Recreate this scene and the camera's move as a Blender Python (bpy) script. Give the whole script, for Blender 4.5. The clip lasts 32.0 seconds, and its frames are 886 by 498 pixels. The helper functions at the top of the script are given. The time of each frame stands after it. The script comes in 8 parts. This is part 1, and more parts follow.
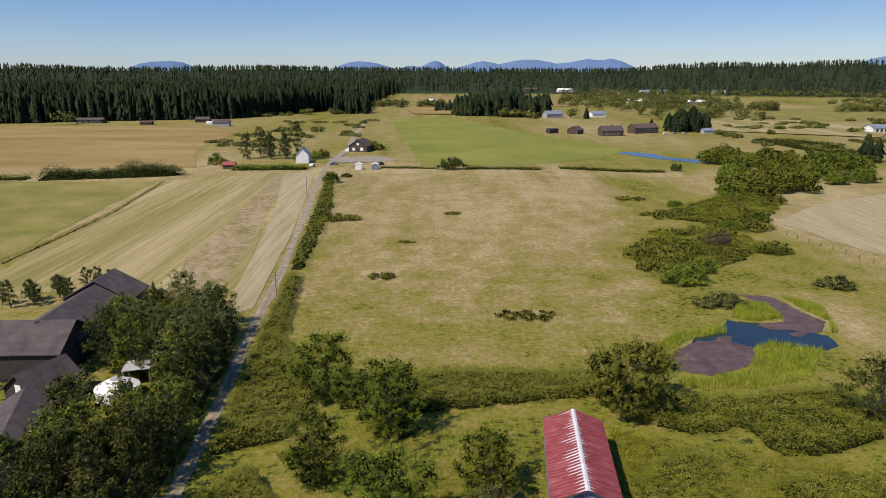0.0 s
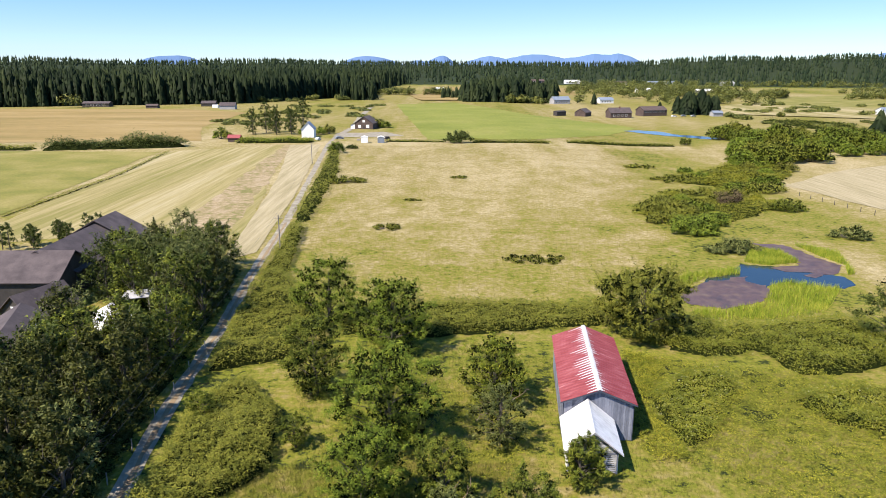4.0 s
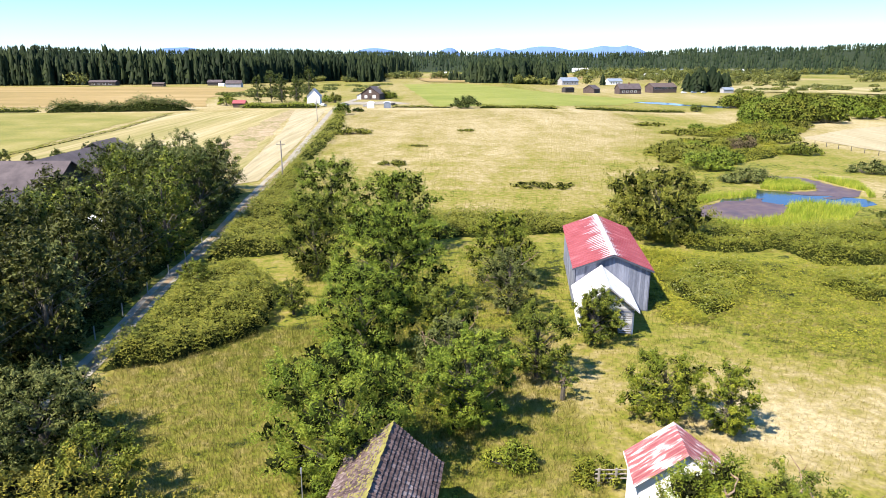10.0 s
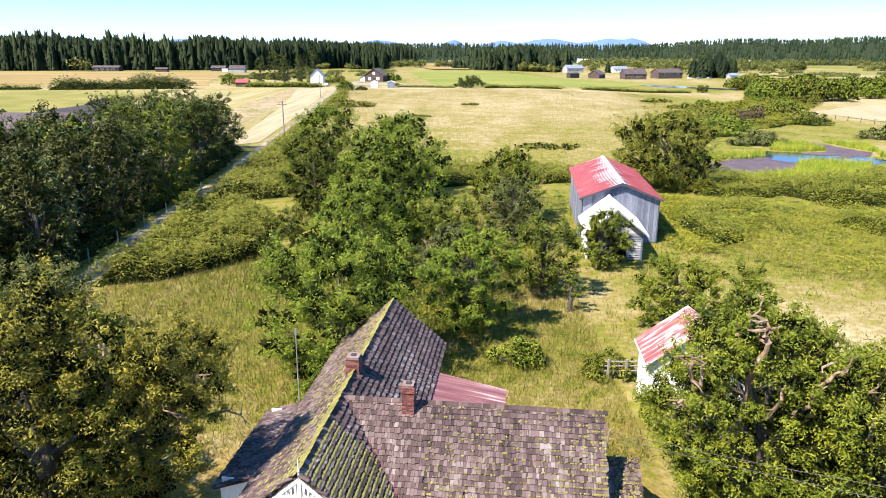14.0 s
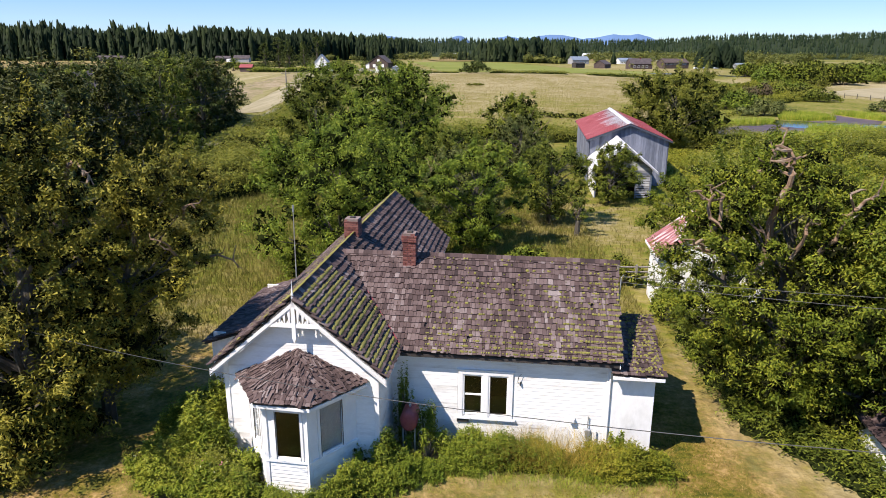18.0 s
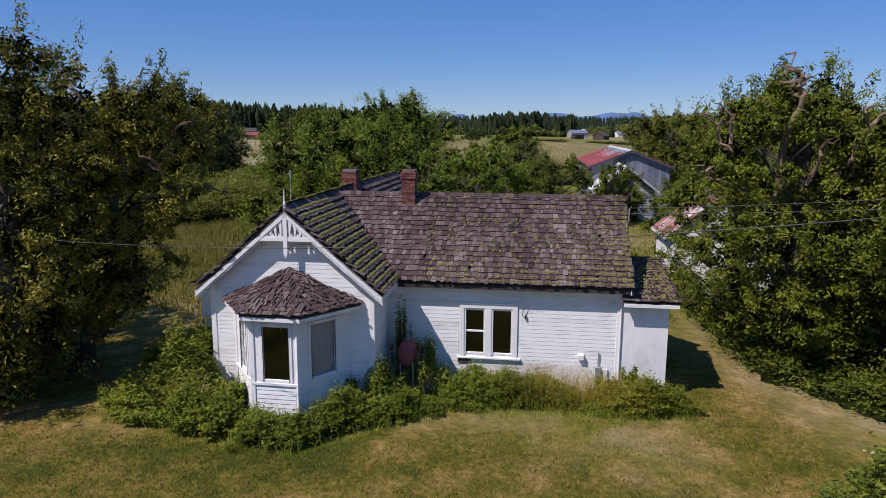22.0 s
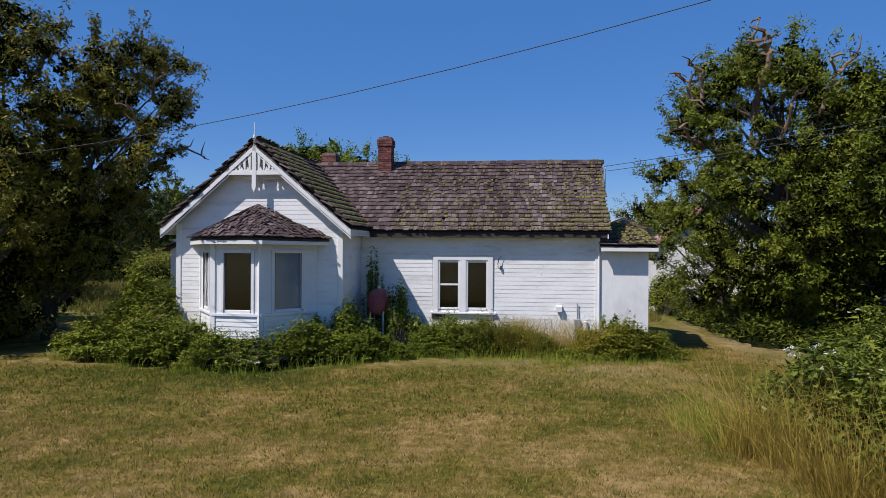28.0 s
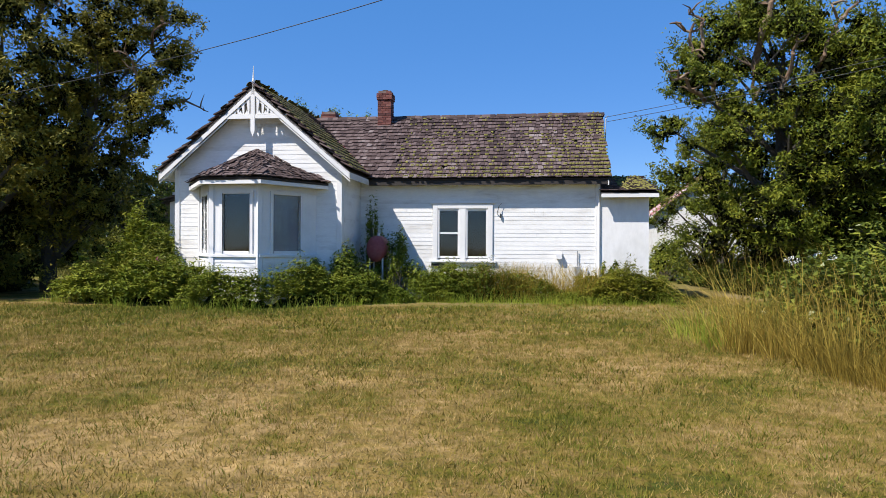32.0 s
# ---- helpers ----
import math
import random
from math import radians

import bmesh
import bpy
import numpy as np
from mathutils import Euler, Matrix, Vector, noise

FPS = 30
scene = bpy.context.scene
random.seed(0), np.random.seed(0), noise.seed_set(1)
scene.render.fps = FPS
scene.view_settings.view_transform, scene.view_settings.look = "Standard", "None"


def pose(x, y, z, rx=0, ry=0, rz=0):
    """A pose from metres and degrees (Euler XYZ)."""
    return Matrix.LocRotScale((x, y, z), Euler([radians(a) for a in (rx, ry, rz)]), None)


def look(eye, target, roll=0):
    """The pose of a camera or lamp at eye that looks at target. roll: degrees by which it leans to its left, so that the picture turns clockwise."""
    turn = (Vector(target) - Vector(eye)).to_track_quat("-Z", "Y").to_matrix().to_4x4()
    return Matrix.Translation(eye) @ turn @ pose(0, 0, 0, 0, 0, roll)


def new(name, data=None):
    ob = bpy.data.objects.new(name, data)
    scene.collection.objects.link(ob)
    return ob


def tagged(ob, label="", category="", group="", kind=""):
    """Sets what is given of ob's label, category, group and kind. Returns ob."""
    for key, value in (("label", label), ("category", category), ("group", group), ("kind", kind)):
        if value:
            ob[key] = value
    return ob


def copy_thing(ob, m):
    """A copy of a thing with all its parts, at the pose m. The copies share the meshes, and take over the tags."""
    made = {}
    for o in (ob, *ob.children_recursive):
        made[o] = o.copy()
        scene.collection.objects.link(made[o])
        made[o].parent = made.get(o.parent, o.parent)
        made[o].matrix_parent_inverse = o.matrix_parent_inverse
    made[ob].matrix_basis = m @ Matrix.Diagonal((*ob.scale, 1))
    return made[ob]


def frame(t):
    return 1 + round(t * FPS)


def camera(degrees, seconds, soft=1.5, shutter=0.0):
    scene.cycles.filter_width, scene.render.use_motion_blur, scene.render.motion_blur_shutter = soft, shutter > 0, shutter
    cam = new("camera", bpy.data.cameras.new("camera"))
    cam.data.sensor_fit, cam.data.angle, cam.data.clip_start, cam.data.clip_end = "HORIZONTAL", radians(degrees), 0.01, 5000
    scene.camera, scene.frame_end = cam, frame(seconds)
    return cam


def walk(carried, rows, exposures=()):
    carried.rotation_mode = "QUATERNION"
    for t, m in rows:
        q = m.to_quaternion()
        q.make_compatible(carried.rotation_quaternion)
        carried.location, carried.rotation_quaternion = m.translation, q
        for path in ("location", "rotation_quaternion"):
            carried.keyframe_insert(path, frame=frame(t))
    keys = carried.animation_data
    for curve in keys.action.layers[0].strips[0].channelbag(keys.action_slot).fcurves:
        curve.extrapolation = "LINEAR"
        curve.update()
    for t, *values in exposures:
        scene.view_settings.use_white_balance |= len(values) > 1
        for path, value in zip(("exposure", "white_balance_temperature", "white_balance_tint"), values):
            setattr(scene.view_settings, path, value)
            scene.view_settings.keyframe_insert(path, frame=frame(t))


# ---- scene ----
cam = camera(65.7, 32.0, soft=0.7)
METRES, EYE, TILT, LEAN, TURN = 48.0, 49.2, -14.6, 0.0, 0.0
ROWS = [
    (0.0, 0.0, 0.0, 0.0, 0.0, 0.0, -0.0),
    (0.5, 0.0003, 0.0074, -0.0287, 0.09, -0.01, -0.0),
    (1.0, -0.0003, 0.0154, -0.0577, 0.15, -0.06, -0.03),
    (1.5, -0.0003, 0.0225, -0.0865, 0.22, -0.1, -0.04),
    (2.0, 0.0002, 0.0298, -0.1155, 0.29, -0.15, -0.06),
    (2.5, 0.0001, 0.0361, -0.1418, 0.35, -0.16, -0.07),
    (3.0, 0.0004, 0.0449, -0.1713, 0.42, -0.22, -0.09),
    (3.5, 0.0001, 0.0518, -0.2008, 0.47, -0.25, -0.13),
    (5.5, 0.0, 0.0808, -0.3128, 0.69, -0.32, -0.23),
    (6.0, 0.0001, 0.0878, -0.3378, 0.77, -0.34, -0.21),
    (6.5, 0.0012, 0.0942, -0.3631, 0.83, -0.36, -0.23),
    (7.0, 0.0015, 0.1003, -0.387, 0.87, -0.4, -0.22),
    (7.5, 0.0018, 0.1063, -0.4094, 0.92, -0.46, -0.25),
    (8.0, 0.0016, 0.1119, -0.4302, 0.97, -0.5, -0.26),
    (8.5, 0.0015, 0.1173, -0.4507, 1.0, -0.57, -0.27),
    (9.0, 0.0019, 0.1221, -0.4707, 1.03, -0.62, -0.28),
    (9.5, 0.0027, 0.1273, -0.4907, 1.06, -0.65, -0.3),
    (10.0, 0.003, 0.1319, -0.5099, 1.09, -0.71, -0.33),
    (10.5, 0.003, 0.1376, -0.5284, 1.12, -0.78, -0.35),
    (11.0, 0.0033, 0.1426, -0.5464, 1.16, -0.83, -0.37),
    (11.5, 0.0041, 0.1466, -0.563, 1.21, -0.92, -0.4),
    (12.0, 0.0047, 0.1521, -0.5797, 1.25, -0.98, -0.43),
    (12.5, 0.0048, 0.1555, -0.5953, 1.29, -1.05, -0.48),
    (13.0, 0.0039, 0.1594, -0.6108, 1.32, -1.12, -0.5),
    (13.5, 0.0043, 0.1632, -0.626, 1.37, -1.17, -0.52),
    (14.0, 0.0038, 0.1661, -0.6406, 1.39, -1.22, -0.56),
    (14.5, 0.0041, 0.169, -0.6549, 1.43, -1.27, -0.57),
    (16.5, 0.004, 0.1804, -0.7095, 1.63, -1.38, -0.76),
    (17.0, 0.0041, 0.1835, -0.7226, 1.68, -1.39, -0.74),
    (17.5, 0.0047, 0.1866, -0.7357, 1.72, -1.42, -0.74),
    (18.0, 0.005, 0.1894, -0.748, 1.75, -1.49, -0.74),
    (18.5, 0.0056, 0.1928, -0.76, 1.77, -1.55, -0.77),
    (19.0, 0.0055, 0.1955, -0.772, 1.81, -1.61, -0.78),
    (19.5, 0.0054, 0.1985, -0.7839, 1.82, -1.64, -0.77),
    (20.0, 0.0057, 0.2015, -0.7954, 1.86, -1.09, -0.77),
    (20.5, 0.0056, 0.2043, -0.807, 1.85, 0.34, -0.77),
    (21.0, 0.006, 0.2066, -0.8179, 1.88, 1.83, -0.77),
    (21.5, 0.0061, 0.2089, -0.8285, 1.88, 3.27, -0.77),
    (22.0, 0.0066, 0.2112, -0.8389, 1.91, 4.68, -0.8),
    (22.5, 0.0056, 0.2136, -0.8485, 1.92, 6.08, -0.79),
    (23.0, 0.0057, 0.2156, -0.8584, 1.97, 7.49, -0.75),
    (23.5, 0.0096, 0.2176, -0.8671, 2.02, 8.85, -0.71),
    (24.0, 0.0148, 0.2194, -0.8755, 1.99, 10.14, -0.75),
    (24.5, 0.0193, 0.2214, -0.8842, 1.98, 11.56, -0.77),
    (26.5, 0.0251, 0.2291, -0.9162, 2.04, 14.58, -0.85),
    (27.0, 0.0254, 0.2321, -0.924, 2.09, 14.61, -0.86),
    (27.5, 0.0253, 0.235, -0.9315, 2.09, 14.59, -0.89),
    (28.0, 0.0245, 0.2368, -0.936, 2.1, 14.53, -0.9),
    (28.5, 0.0239, 0.2375, -0.9394, 2.12, 14.52, -0.89),
    (29.0, 0.0245, 0.2383, -0.9428, 2.13, 14.48, -0.9),
    (29.5, 0.025, 0.2396, -0.9463, 2.15, 14.48, -0.9),
    (30.0, 0.0252, 0.2408, -0.95, 2.17, 14.47, -0.9),
    (30.5, 0.0252, 0.242, -0.9537, 2.19, 14.46, -0.9),
    (31.0, 0.0252, 0.2433, -0.9573, 2.22, 14.45, -0.9),
    (31.5, 0.0253, 0.2448, -0.9608, 2.23, 14.44, -0.91),
    (32.0, 0.0258, 0.2456, -0.9643, 2.24, 14.42, -0.91),
]
EXPOSURES = [(0.0, 0.14, 7200, 17), (1.5, 0.38, 7150, 17), (3.5, 0.8, 7000, 15), (5.5, 1.33, 6750, 14), (8.0, 1.40, 6750, 14), (14.5, 1.48, 6800, 14), (16.5, 1.3, 6800, 15), (18.0, 0.75, 6700, 16), (19.0, 0.32, 6550, 19), (20.2, -0.04, 6420, 21), (22.0, -0.08, 6250, 21), (24.5, -0.04, 6130, 19), (26.5, -0.10, 6130, 17), (28.0, -0.02, 6200, 16), (32.0, 0.50, 6400, 13)]
walk(cam, [(t, pose(0, 0, EYE, TILT, LEAN, TURN) @ pose(METRES * x, METRES * y, METRES * z, 90 + pitch, roll, yaw)) for t, x, y, z, yaw, pitch, roll in ROWS], EXPOSURES)

# ---- daylight: a clear sky and one sun, low on the camera's left and behind it ----
SUN_UP, SUN_TO = 52.0, 37.0      # height over the horizon; way of the light over the ground, from +x
world = bpy.data.worlds.new("sky")
scene.world = world
world.use_nodes = True
wn = world.node_tree.nodes
sky = wn.new("ShaderNodeTexSky")
sky.sky_type = "NISHITA"
sky.sun_disc = False
sky.sun_elevation = radians(SUN_UP)
sky.sun_rotation = math.atan2(-math.cos(radians(SUN_TO)), -math.sin(radians(SUN_TO)))
sky.altitude = 50
sky.air_density, sky.dust_density, sky.ozone_density = 0.85, 0.06, 3.0
deep = wn.new("ShaderNodeHueSaturation")
deep.inputs["Hue"].default_value, deep.inputs["Saturation"].default_value = 0.52, 1.25
world.node_tree.links.new(sky.outputs[0], deep.inputs["Color"])
thin = wn.new("ShaderNodeVectorMath")
thin.operation = "MULTIPLY_ADD"
thin.inputs[1].default_value, thin.inputs[2].default_value = (0.54, 0.54, 0.54), (0.32, 1.32, 2.90)
world.node_tree.links.new(deep.outputs[0], thin.inputs[0])
world.node_tree.links.new(thin.outputs[0], wn["Background"].inputs[0])
wn["Background"].inputs[1].default_value = 0.10
sun = new("sun", bpy.data.lights.new("sun", "SUN"))
sun.data.energy, sun.data.angle, sun.data.color = 5.0, radians(0.53), (1.0, 0.95, 0.86)
ce = math.cos(radians(SUN_UP))
sun_way = Vector((ce * math.cos(radians(SUN_TO)), ce * math.sin(radians(SUN_TO)), -math.sin(radians(SUN_UP))))
sun.matrix_world = look(-sun_way * 300, (0, 0, 0))



# ---- materials ----
def socket(nt, kind, **values):
    node = nt.nodes.new(kind)
    for key, value in values.items():
        set_value(node, key, value)
    return node


def set_value(node, key, value):
    if key == "op":
        node.operation = value
    elif key == "blend":
        node.data_type, node.blend_type = "RGBA", value
    elif key == "detail":
        node.inputs["Detail"].default_value = value
    elif key == "scale":
        node.inputs["Scale"].default_value = value
    elif key == "rough":
        node.inputs["Roughness"].default_value = value


def ramp(nt, colours, spots=None):
    node = nt.nodes.new("ShaderNodeValToRGB")
    e = node.color_ramp.elements
    n = len(colours)
    while len(e) < n:
        e.new(0.5)
    for i, c in enumerate(colours):
        e[i].position = spots[i] if spots else 0.28 + 0.44 * i / max(1, n - 1)
        e[i].color = (*c, 1)
    return node


def surface(name, colours, coarse=1.0, fine=12.0, rough=0.8, bump=0.2, metal=0.0, vary="", amount=0.25, stretch=(1, 1, 1), clear=0.0, attribute="", spots=None, gloss=0.5, depth=0.02, speck=0.35, patch=0.0, second=None, turn=0.0):
    """A procedural surface: a slow and a fine variation of colour, fine relief, variation from piece to piece."""
    m = bpy.data.materials.new(name)
    m.use_nodes = True
    nt = m.node_tree
    L = nt.links.new
    bsdf = nt.nodes["Principled BSDF"]
    geo = nt.nodes.new("ShaderNodeNewGeometry")
    mp = nt.nodes.new("ShaderNodeMapping")
    mp.inputs["Scale"].default_value = stretch
    mp.inputs["Rotation"].default_value = (0, 0, radians(turn))
    L(geo.outputs["Position"], mp.inputs["Vector"])
    a = socket(nt, "ShaderNodeTexNoise", scale=coarse, detail=6, rough=0.6)
    b = socket(nt, "ShaderNodeTexNoise", scale=fine, detail=5, rough=0.65)
    L(mp.outputs[0], a.inputs["Vector"])
    L(mp.outputs[0], b.inputs["Vector"])
    rp = ramp(nt, colours, spots)
    fac = a.outputs[0]
    if attribute:
        at = nt.nodes.new("ShaderNodeAttribute")
        at.attribute_name = attribute
        s1 = socket(nt, "ShaderNodeMath", op="MULTIPLY_ADD")
        L(a.outputs[0], s1.inputs[0])
        s1.inputs[1].default_value, s1.inputs[2].default_value = 0.9, -0.45
        s2 = socket(nt, "ShaderNodeMath", op="ADD")
        L(s1.outputs[0], s2.inputs[0])
        L(at.outputs["Fac"], s2.inputs[1])
        fac = s2.outputs[0]
    if patch:
        c = socket(nt, "ShaderNodeTexNoise", scale=patch, detail=4, rough=0.7)
        L(mp.outputs[0], c.inputs["Vector"])
        s5 = socket(nt, "ShaderNodeMath", op="MULTIPLY_ADD")
        L(c.outputs[0], s5.inputs[0])
        s5.inputs[1].default_value, s5.inputs[2].default_value = 1.5, -0.75
        s6 = socket(nt, "ShaderNodeMath", op="ADD")
        L(fac, s6.inputs[0])
        L(s5.outputs[0], s6.inputs[1])
        fac = s6.outputs[0]
    if vary:
        r = nt.nodes.new("ShaderNodeObjectInfo").outputs["Random"] if vary == "object" else geo.outputs["Random Per Island"]
        s3 = socket(nt, "ShaderNodeMath", op="MULTIPLY_ADD")
        L(r, s3.inputs[0])
        s3.inputs[1].default_value, s3.inputs[2].default_value = amount, -amount / 2
        s4 = socket(nt, "ShaderNodeMath", op="ADD")
        L(fac, s4.inputs[0])
        L(s3.outputs[0], s4.inputs[1])
        fac = s4.outputs[0]
    L(fac, rp.inputs[0])
    colour = rp.outputs[0]
    if second:                                              # another growth, where its attribute says so
        n1 = socket(nt, "ShaderNodeTexNoise", scale=second[2], detail=5, rough=0.65)
        n2 = socket(nt, "ShaderNodeTexNoise", scale=second[3], detail=6, rough=0.7)
        add = socket(nt, "ShaderNodeMath", op="ADD")
        L(mp.outputs[0], n1.inputs["Vector"])
        L(mp.outputs[0], n2.inputs["Vector"])
        L(n1.outputs[0], add.inputs[0])
        L(n2.outputs[0], add.inputs[1])
        off = socket(nt, "ShaderNodeMath", op="MULTIPLY_ADD")
        L(add.outputs[0], off.inputs[0])
        off.inputs[1].default_value, off.inputs[2].default_value = 1.6, -1.62
        tot = socket(nt, "ShaderNodeMath", op="ADD")
        L(off.outputs[0], tot.inputs[0])
        L(at.outputs["Fac"], tot.inputs[1])
        rp2 = ramp(nt, second[0], second[1])
        L(tot.outputs[0], rp2.inputs[0])
        who = nt.nodes.new("ShaderNodeAttribute")
        who.attribute_name = second[4]
        mx = nt.nodes.new("ShaderNodeMix")
        mx.data_type = "RGBA"
        L(who.outputs["Fac"], mx.inputs["Factor"])
        L(rp.outputs[0], mx.inputs["A"])
        L(rp2.outputs[0], mx.inputs["B"])
        colour = mx.outputs["Result"]
    mul = socket(nt, "ShaderNodeMath", op="MULTIPLY_ADD")
    L(b.outputs[0], mul.inputs[0])
    mul.inputs[1].default_value, mul.inputs[2].default_value = 2 * speck, 1 - speck
    mixc = socket(nt, "ShaderNodeVectorMath", op="SCALE")
    L(colour, mixc.inputs[0])
    L(mul.outputs[0], mixc.inputs["Scale"])
    L(mixc.outputs[0], bsdf.inputs["Base Color"])
    bsdf.inputs["Roughness"].default_value, bsdf.inputs["Metallic"].default_value = rough, metal
    bsdf.inputs["Specular IOR Level"].default_value = gloss
    if bump:
        bp = nt.nodes.new("ShaderNodeBump")
        bp.inputs["Strength"].default_value, bp.inputs["Distance"].default_value = bump, depth
        L(b.outputs[0], bp.inputs["Height"])
        L(bp.outputs[0], bsdf.inputs["Normal"])
    if clear:
        tr = nt.nodes.new("ShaderNodeBsdfTranslucent")
        L(mixc.outputs[0], tr.inputs["Color"])
        ms = nt.nodes.new("ShaderNodeMixShader")
        ms.inputs[0].default_value = clear
        L(bsdf.outputs[0], ms.inputs[1])
        L(tr.outputs[0], ms.inputs[2])
        L(ms.outputs[0], nt.nodes["Material Output"].inputs["Surface"])
    return m


def leafy(name, dark, mid, light, coarse=0.5, clear=0.3, gloss=0.16, lit=1.0):
    dark, mid, light = [(1.62 * lit * c[0], 1.4 * lit * c[1], 0.72 * lit * c[2]) for c in (dark, mid, light)]
    return surface(name, [dark, mid, light], coarse=coarse, fine=3.0, rough=0.6, bump=0, vary="island", amount=0.38, clear=clear * 0.7, speck=0.25, gloss=gloss)


MEADOW = surface("meadow_ground", [(0.022, 0.030, 0.010), (0.122, 0.132, 0.015), (0.172, 0.150, 0.034), (0.238, 0.192, 0.084), (0.325, 0.268, 0.148)], coarse=0.12, patch=0.8, fine=2.2, rough=0.95, bump=0.9, depth=0.14, attribute="dry", spots=[0.0, 0.15, 0.38, 0.66, 0.95], gloss=0.1, speck=0.65, second=([(0.050, 0.060, 0.008), (0.116, 0.098, 0.014), (0.196, 0.132, 0.036), (0.32, 0.212, 0.085)], [0.12, 0.40, 0.64, 0.95], 0.9, 6.0, "lawn"))
LAWN = surface("grass_blade", [(0.112, 0.127, 0.014), (0.205, 0.174, 0.025), (0.293, 0.205, 0.054), (0.415, 0.295, 0.115)], coarse=1.6, fine=9.0, rough=0.8, bump=0, attribute="dry", vary="island", amount=0.55, spots=[0.12, 0.4, 0.65, 1.0], clear=0.25, gloss=0.15)
UNCUT = surface("uncut_grass", [(0.105, 0.116, 0.018), (0.182, 0.163, 0.042), (0.26, 0.212, 0.070), (0.325, 0.262, 0.115)], coarse=0.8, fine=9.0, rough=0.8, bump=0, attribute="dry", vary="island", amount=0.35, spots=[0.15, 0.4, 0.65, 0.95], clear=0.25, gloss=0.1)
FALLOW = surface("fallow", [(0.15, 0.14, 0.05), (0.24, 0.185, 0.10), (0.30, 0.235, 0.15)], coarse=0.12, fine=1.5, patch=0.5, rough=0.95, bump=0.5, gloss=0.1, speck=0.5)
HAY = surface("cut_hay", [(0.17, 0.155, 0.050), (0.25, 0.207, 0.092), (0.32, 0.272, 0.152)], coarse=0.16, fine=1.2, patch=0.014, rough=0.95, bump=0.3, stretch=(4.0, 0.12, 1), gloss=0.1, turn=-10, speck=0.4)
STRAW = surface("pale_straw", [(0.21, 0.180, 0.098), (0.285, 0.240, 0.142), (0.35, 0.300, 0.192)], coarse=0.22, fine=1.5, rough=0.95, bump=0.3, stretch=(3.5, 0.15, 1), gloss=0.1, turn=-10, speck=0.4)
PASTURE = surface("green_pasture", [(0.11, 0.12, 0.026), (0.17, 0.157, 0.042), (0.24, 0.20, 0.075)], coarse=0.05, fine=1.0, rough=0.95, bump=0.3, gloss=0.1)
BRIGHT = surface("bright_pasture", [(0.125, 0.145, 0.026), (0.16, 0.175, 0.036), (0.21, 0.20, 0.055)], coarse=0.02, fine=0.6, rough=0.95, bump=0.2, gloss=0.1)
BROWNF = surface("brown_field", [(0.15, 0.12, 0.04), (0.23, 0.165, 0.065), (0.29, 0.215, 0.10)], coarse=0.02, fine=0.4, rough=0.95, bump=0.2, stretch=(0.4, 1.5, 1), gloss=0.1)
GRAVEL = surface("gravel", [(0.14, 0.12, 0.085), (0.23, 0.205, 0.155), (0.32, 0.29, 0.23)], coarse=0.5, fine=14.0, rough=0.9, bump=0.6, gloss=0.2)
DIRT = surface("dirt", [(0.16, 0.11, 0.06), (0.25, 0.18, 0.10)], coarse=0.4, fine=6.0, rough=0.95, bump=0.4)
ALGAE = surface("pond_weed", [(0.045, 0.030, 0.030), (0.085, 0.050, 0.044), (0.125, 0.085, 0.055)], coarse=0.45, fine=2.0, rough=0.55, bump=0.15)
WATER = surface("pond_water", [(0.010, 0.018, 0.022), (0.014, 0.024, 0.03)], coarse=0.3, fine=1.5, rough=0.10, bump=0.06, gloss=0.45)
BARK = surface("bark", [(0.04, 0.034, 0.026), (0.08, 0.068, 0.052), (0.13, 0.115, 0.09)], coarse=2.0, fine=22.0, rough=0.95, bump=0.8, stretch=(1, 1, 0.3))
LICHEN = surface("lichened_bark", [(0.11, 0.085, 0.065), (0.20, 0.125, 0.075), (0.30, 0.26, 0.20)], coarse=1.5, fine=18.0, rough=0.95, bump=0.7)
GREYWOOD = surface("dead_twigs", [(0.22, 0.20, 0.18), (0.36, 0.33, 0.30)], coarse=2.0, fine=20.0, rough=0.9, bump=0.3)
# near-black colours that paint the shade inside foliage: bushes and far trees, then near trees
INNER_SHADE = surface("inner_leaf_shade", [(0.010, 0.014, 0.004), (0.022, 0.028, 0.008)], coarse=1.5, fine=14.0, rough=1.0, bump=0.6, gloss=0.0)
HEART_SHADE = surface("crown_heart_shade", [(0.009, 0.011, 0.004), (0.018, 0.020, 0.007)], coarse=1.5, fine=14.0, rough=1.0, bump=0.6, gloss=0.0)
LEAF_APPLE = leafy("apple_leaves", (0.028, 0.046, 0.010), (0.056, 0.080, 0.018), (0.110, 0.135, 0.030), clear=0.25, lit=1.2)
LEAF_OLDAPPLE = leafy("old_apple_leaves", (0.034, 0.040, 0.009), (0.068, 0.073, 0.016), (0.126, 0.122, 0.030), clear=0.15, lit=1.42)
LEAF_PLUM = leafy("plum_leaves", (0.034, 0.062, 0.012), (0.068, 0.108, 0.020), (0.120, 0.160, 0.034), lit=1.25)
LEAF_DARK = leafy("dark_leaves", (0.020, 0.036, 0.013), (0.038, 0.060, 0.020), (0.066, 0.088, 0.030), lit=0.95)
LEAF_SILVER = leafy("grey_green_leaves", (0.030, 0.046, 0.022), (0.060, 0.080, 0.042), (0.105, 0.125, 0.070), lit=1.15)
LEAF_TWIGGY = leafy("bare_twig_haze", (0.050, 0.042, 0.045), (0.085, 0.070, 0.078), (0.125, 0.105, 0.115))
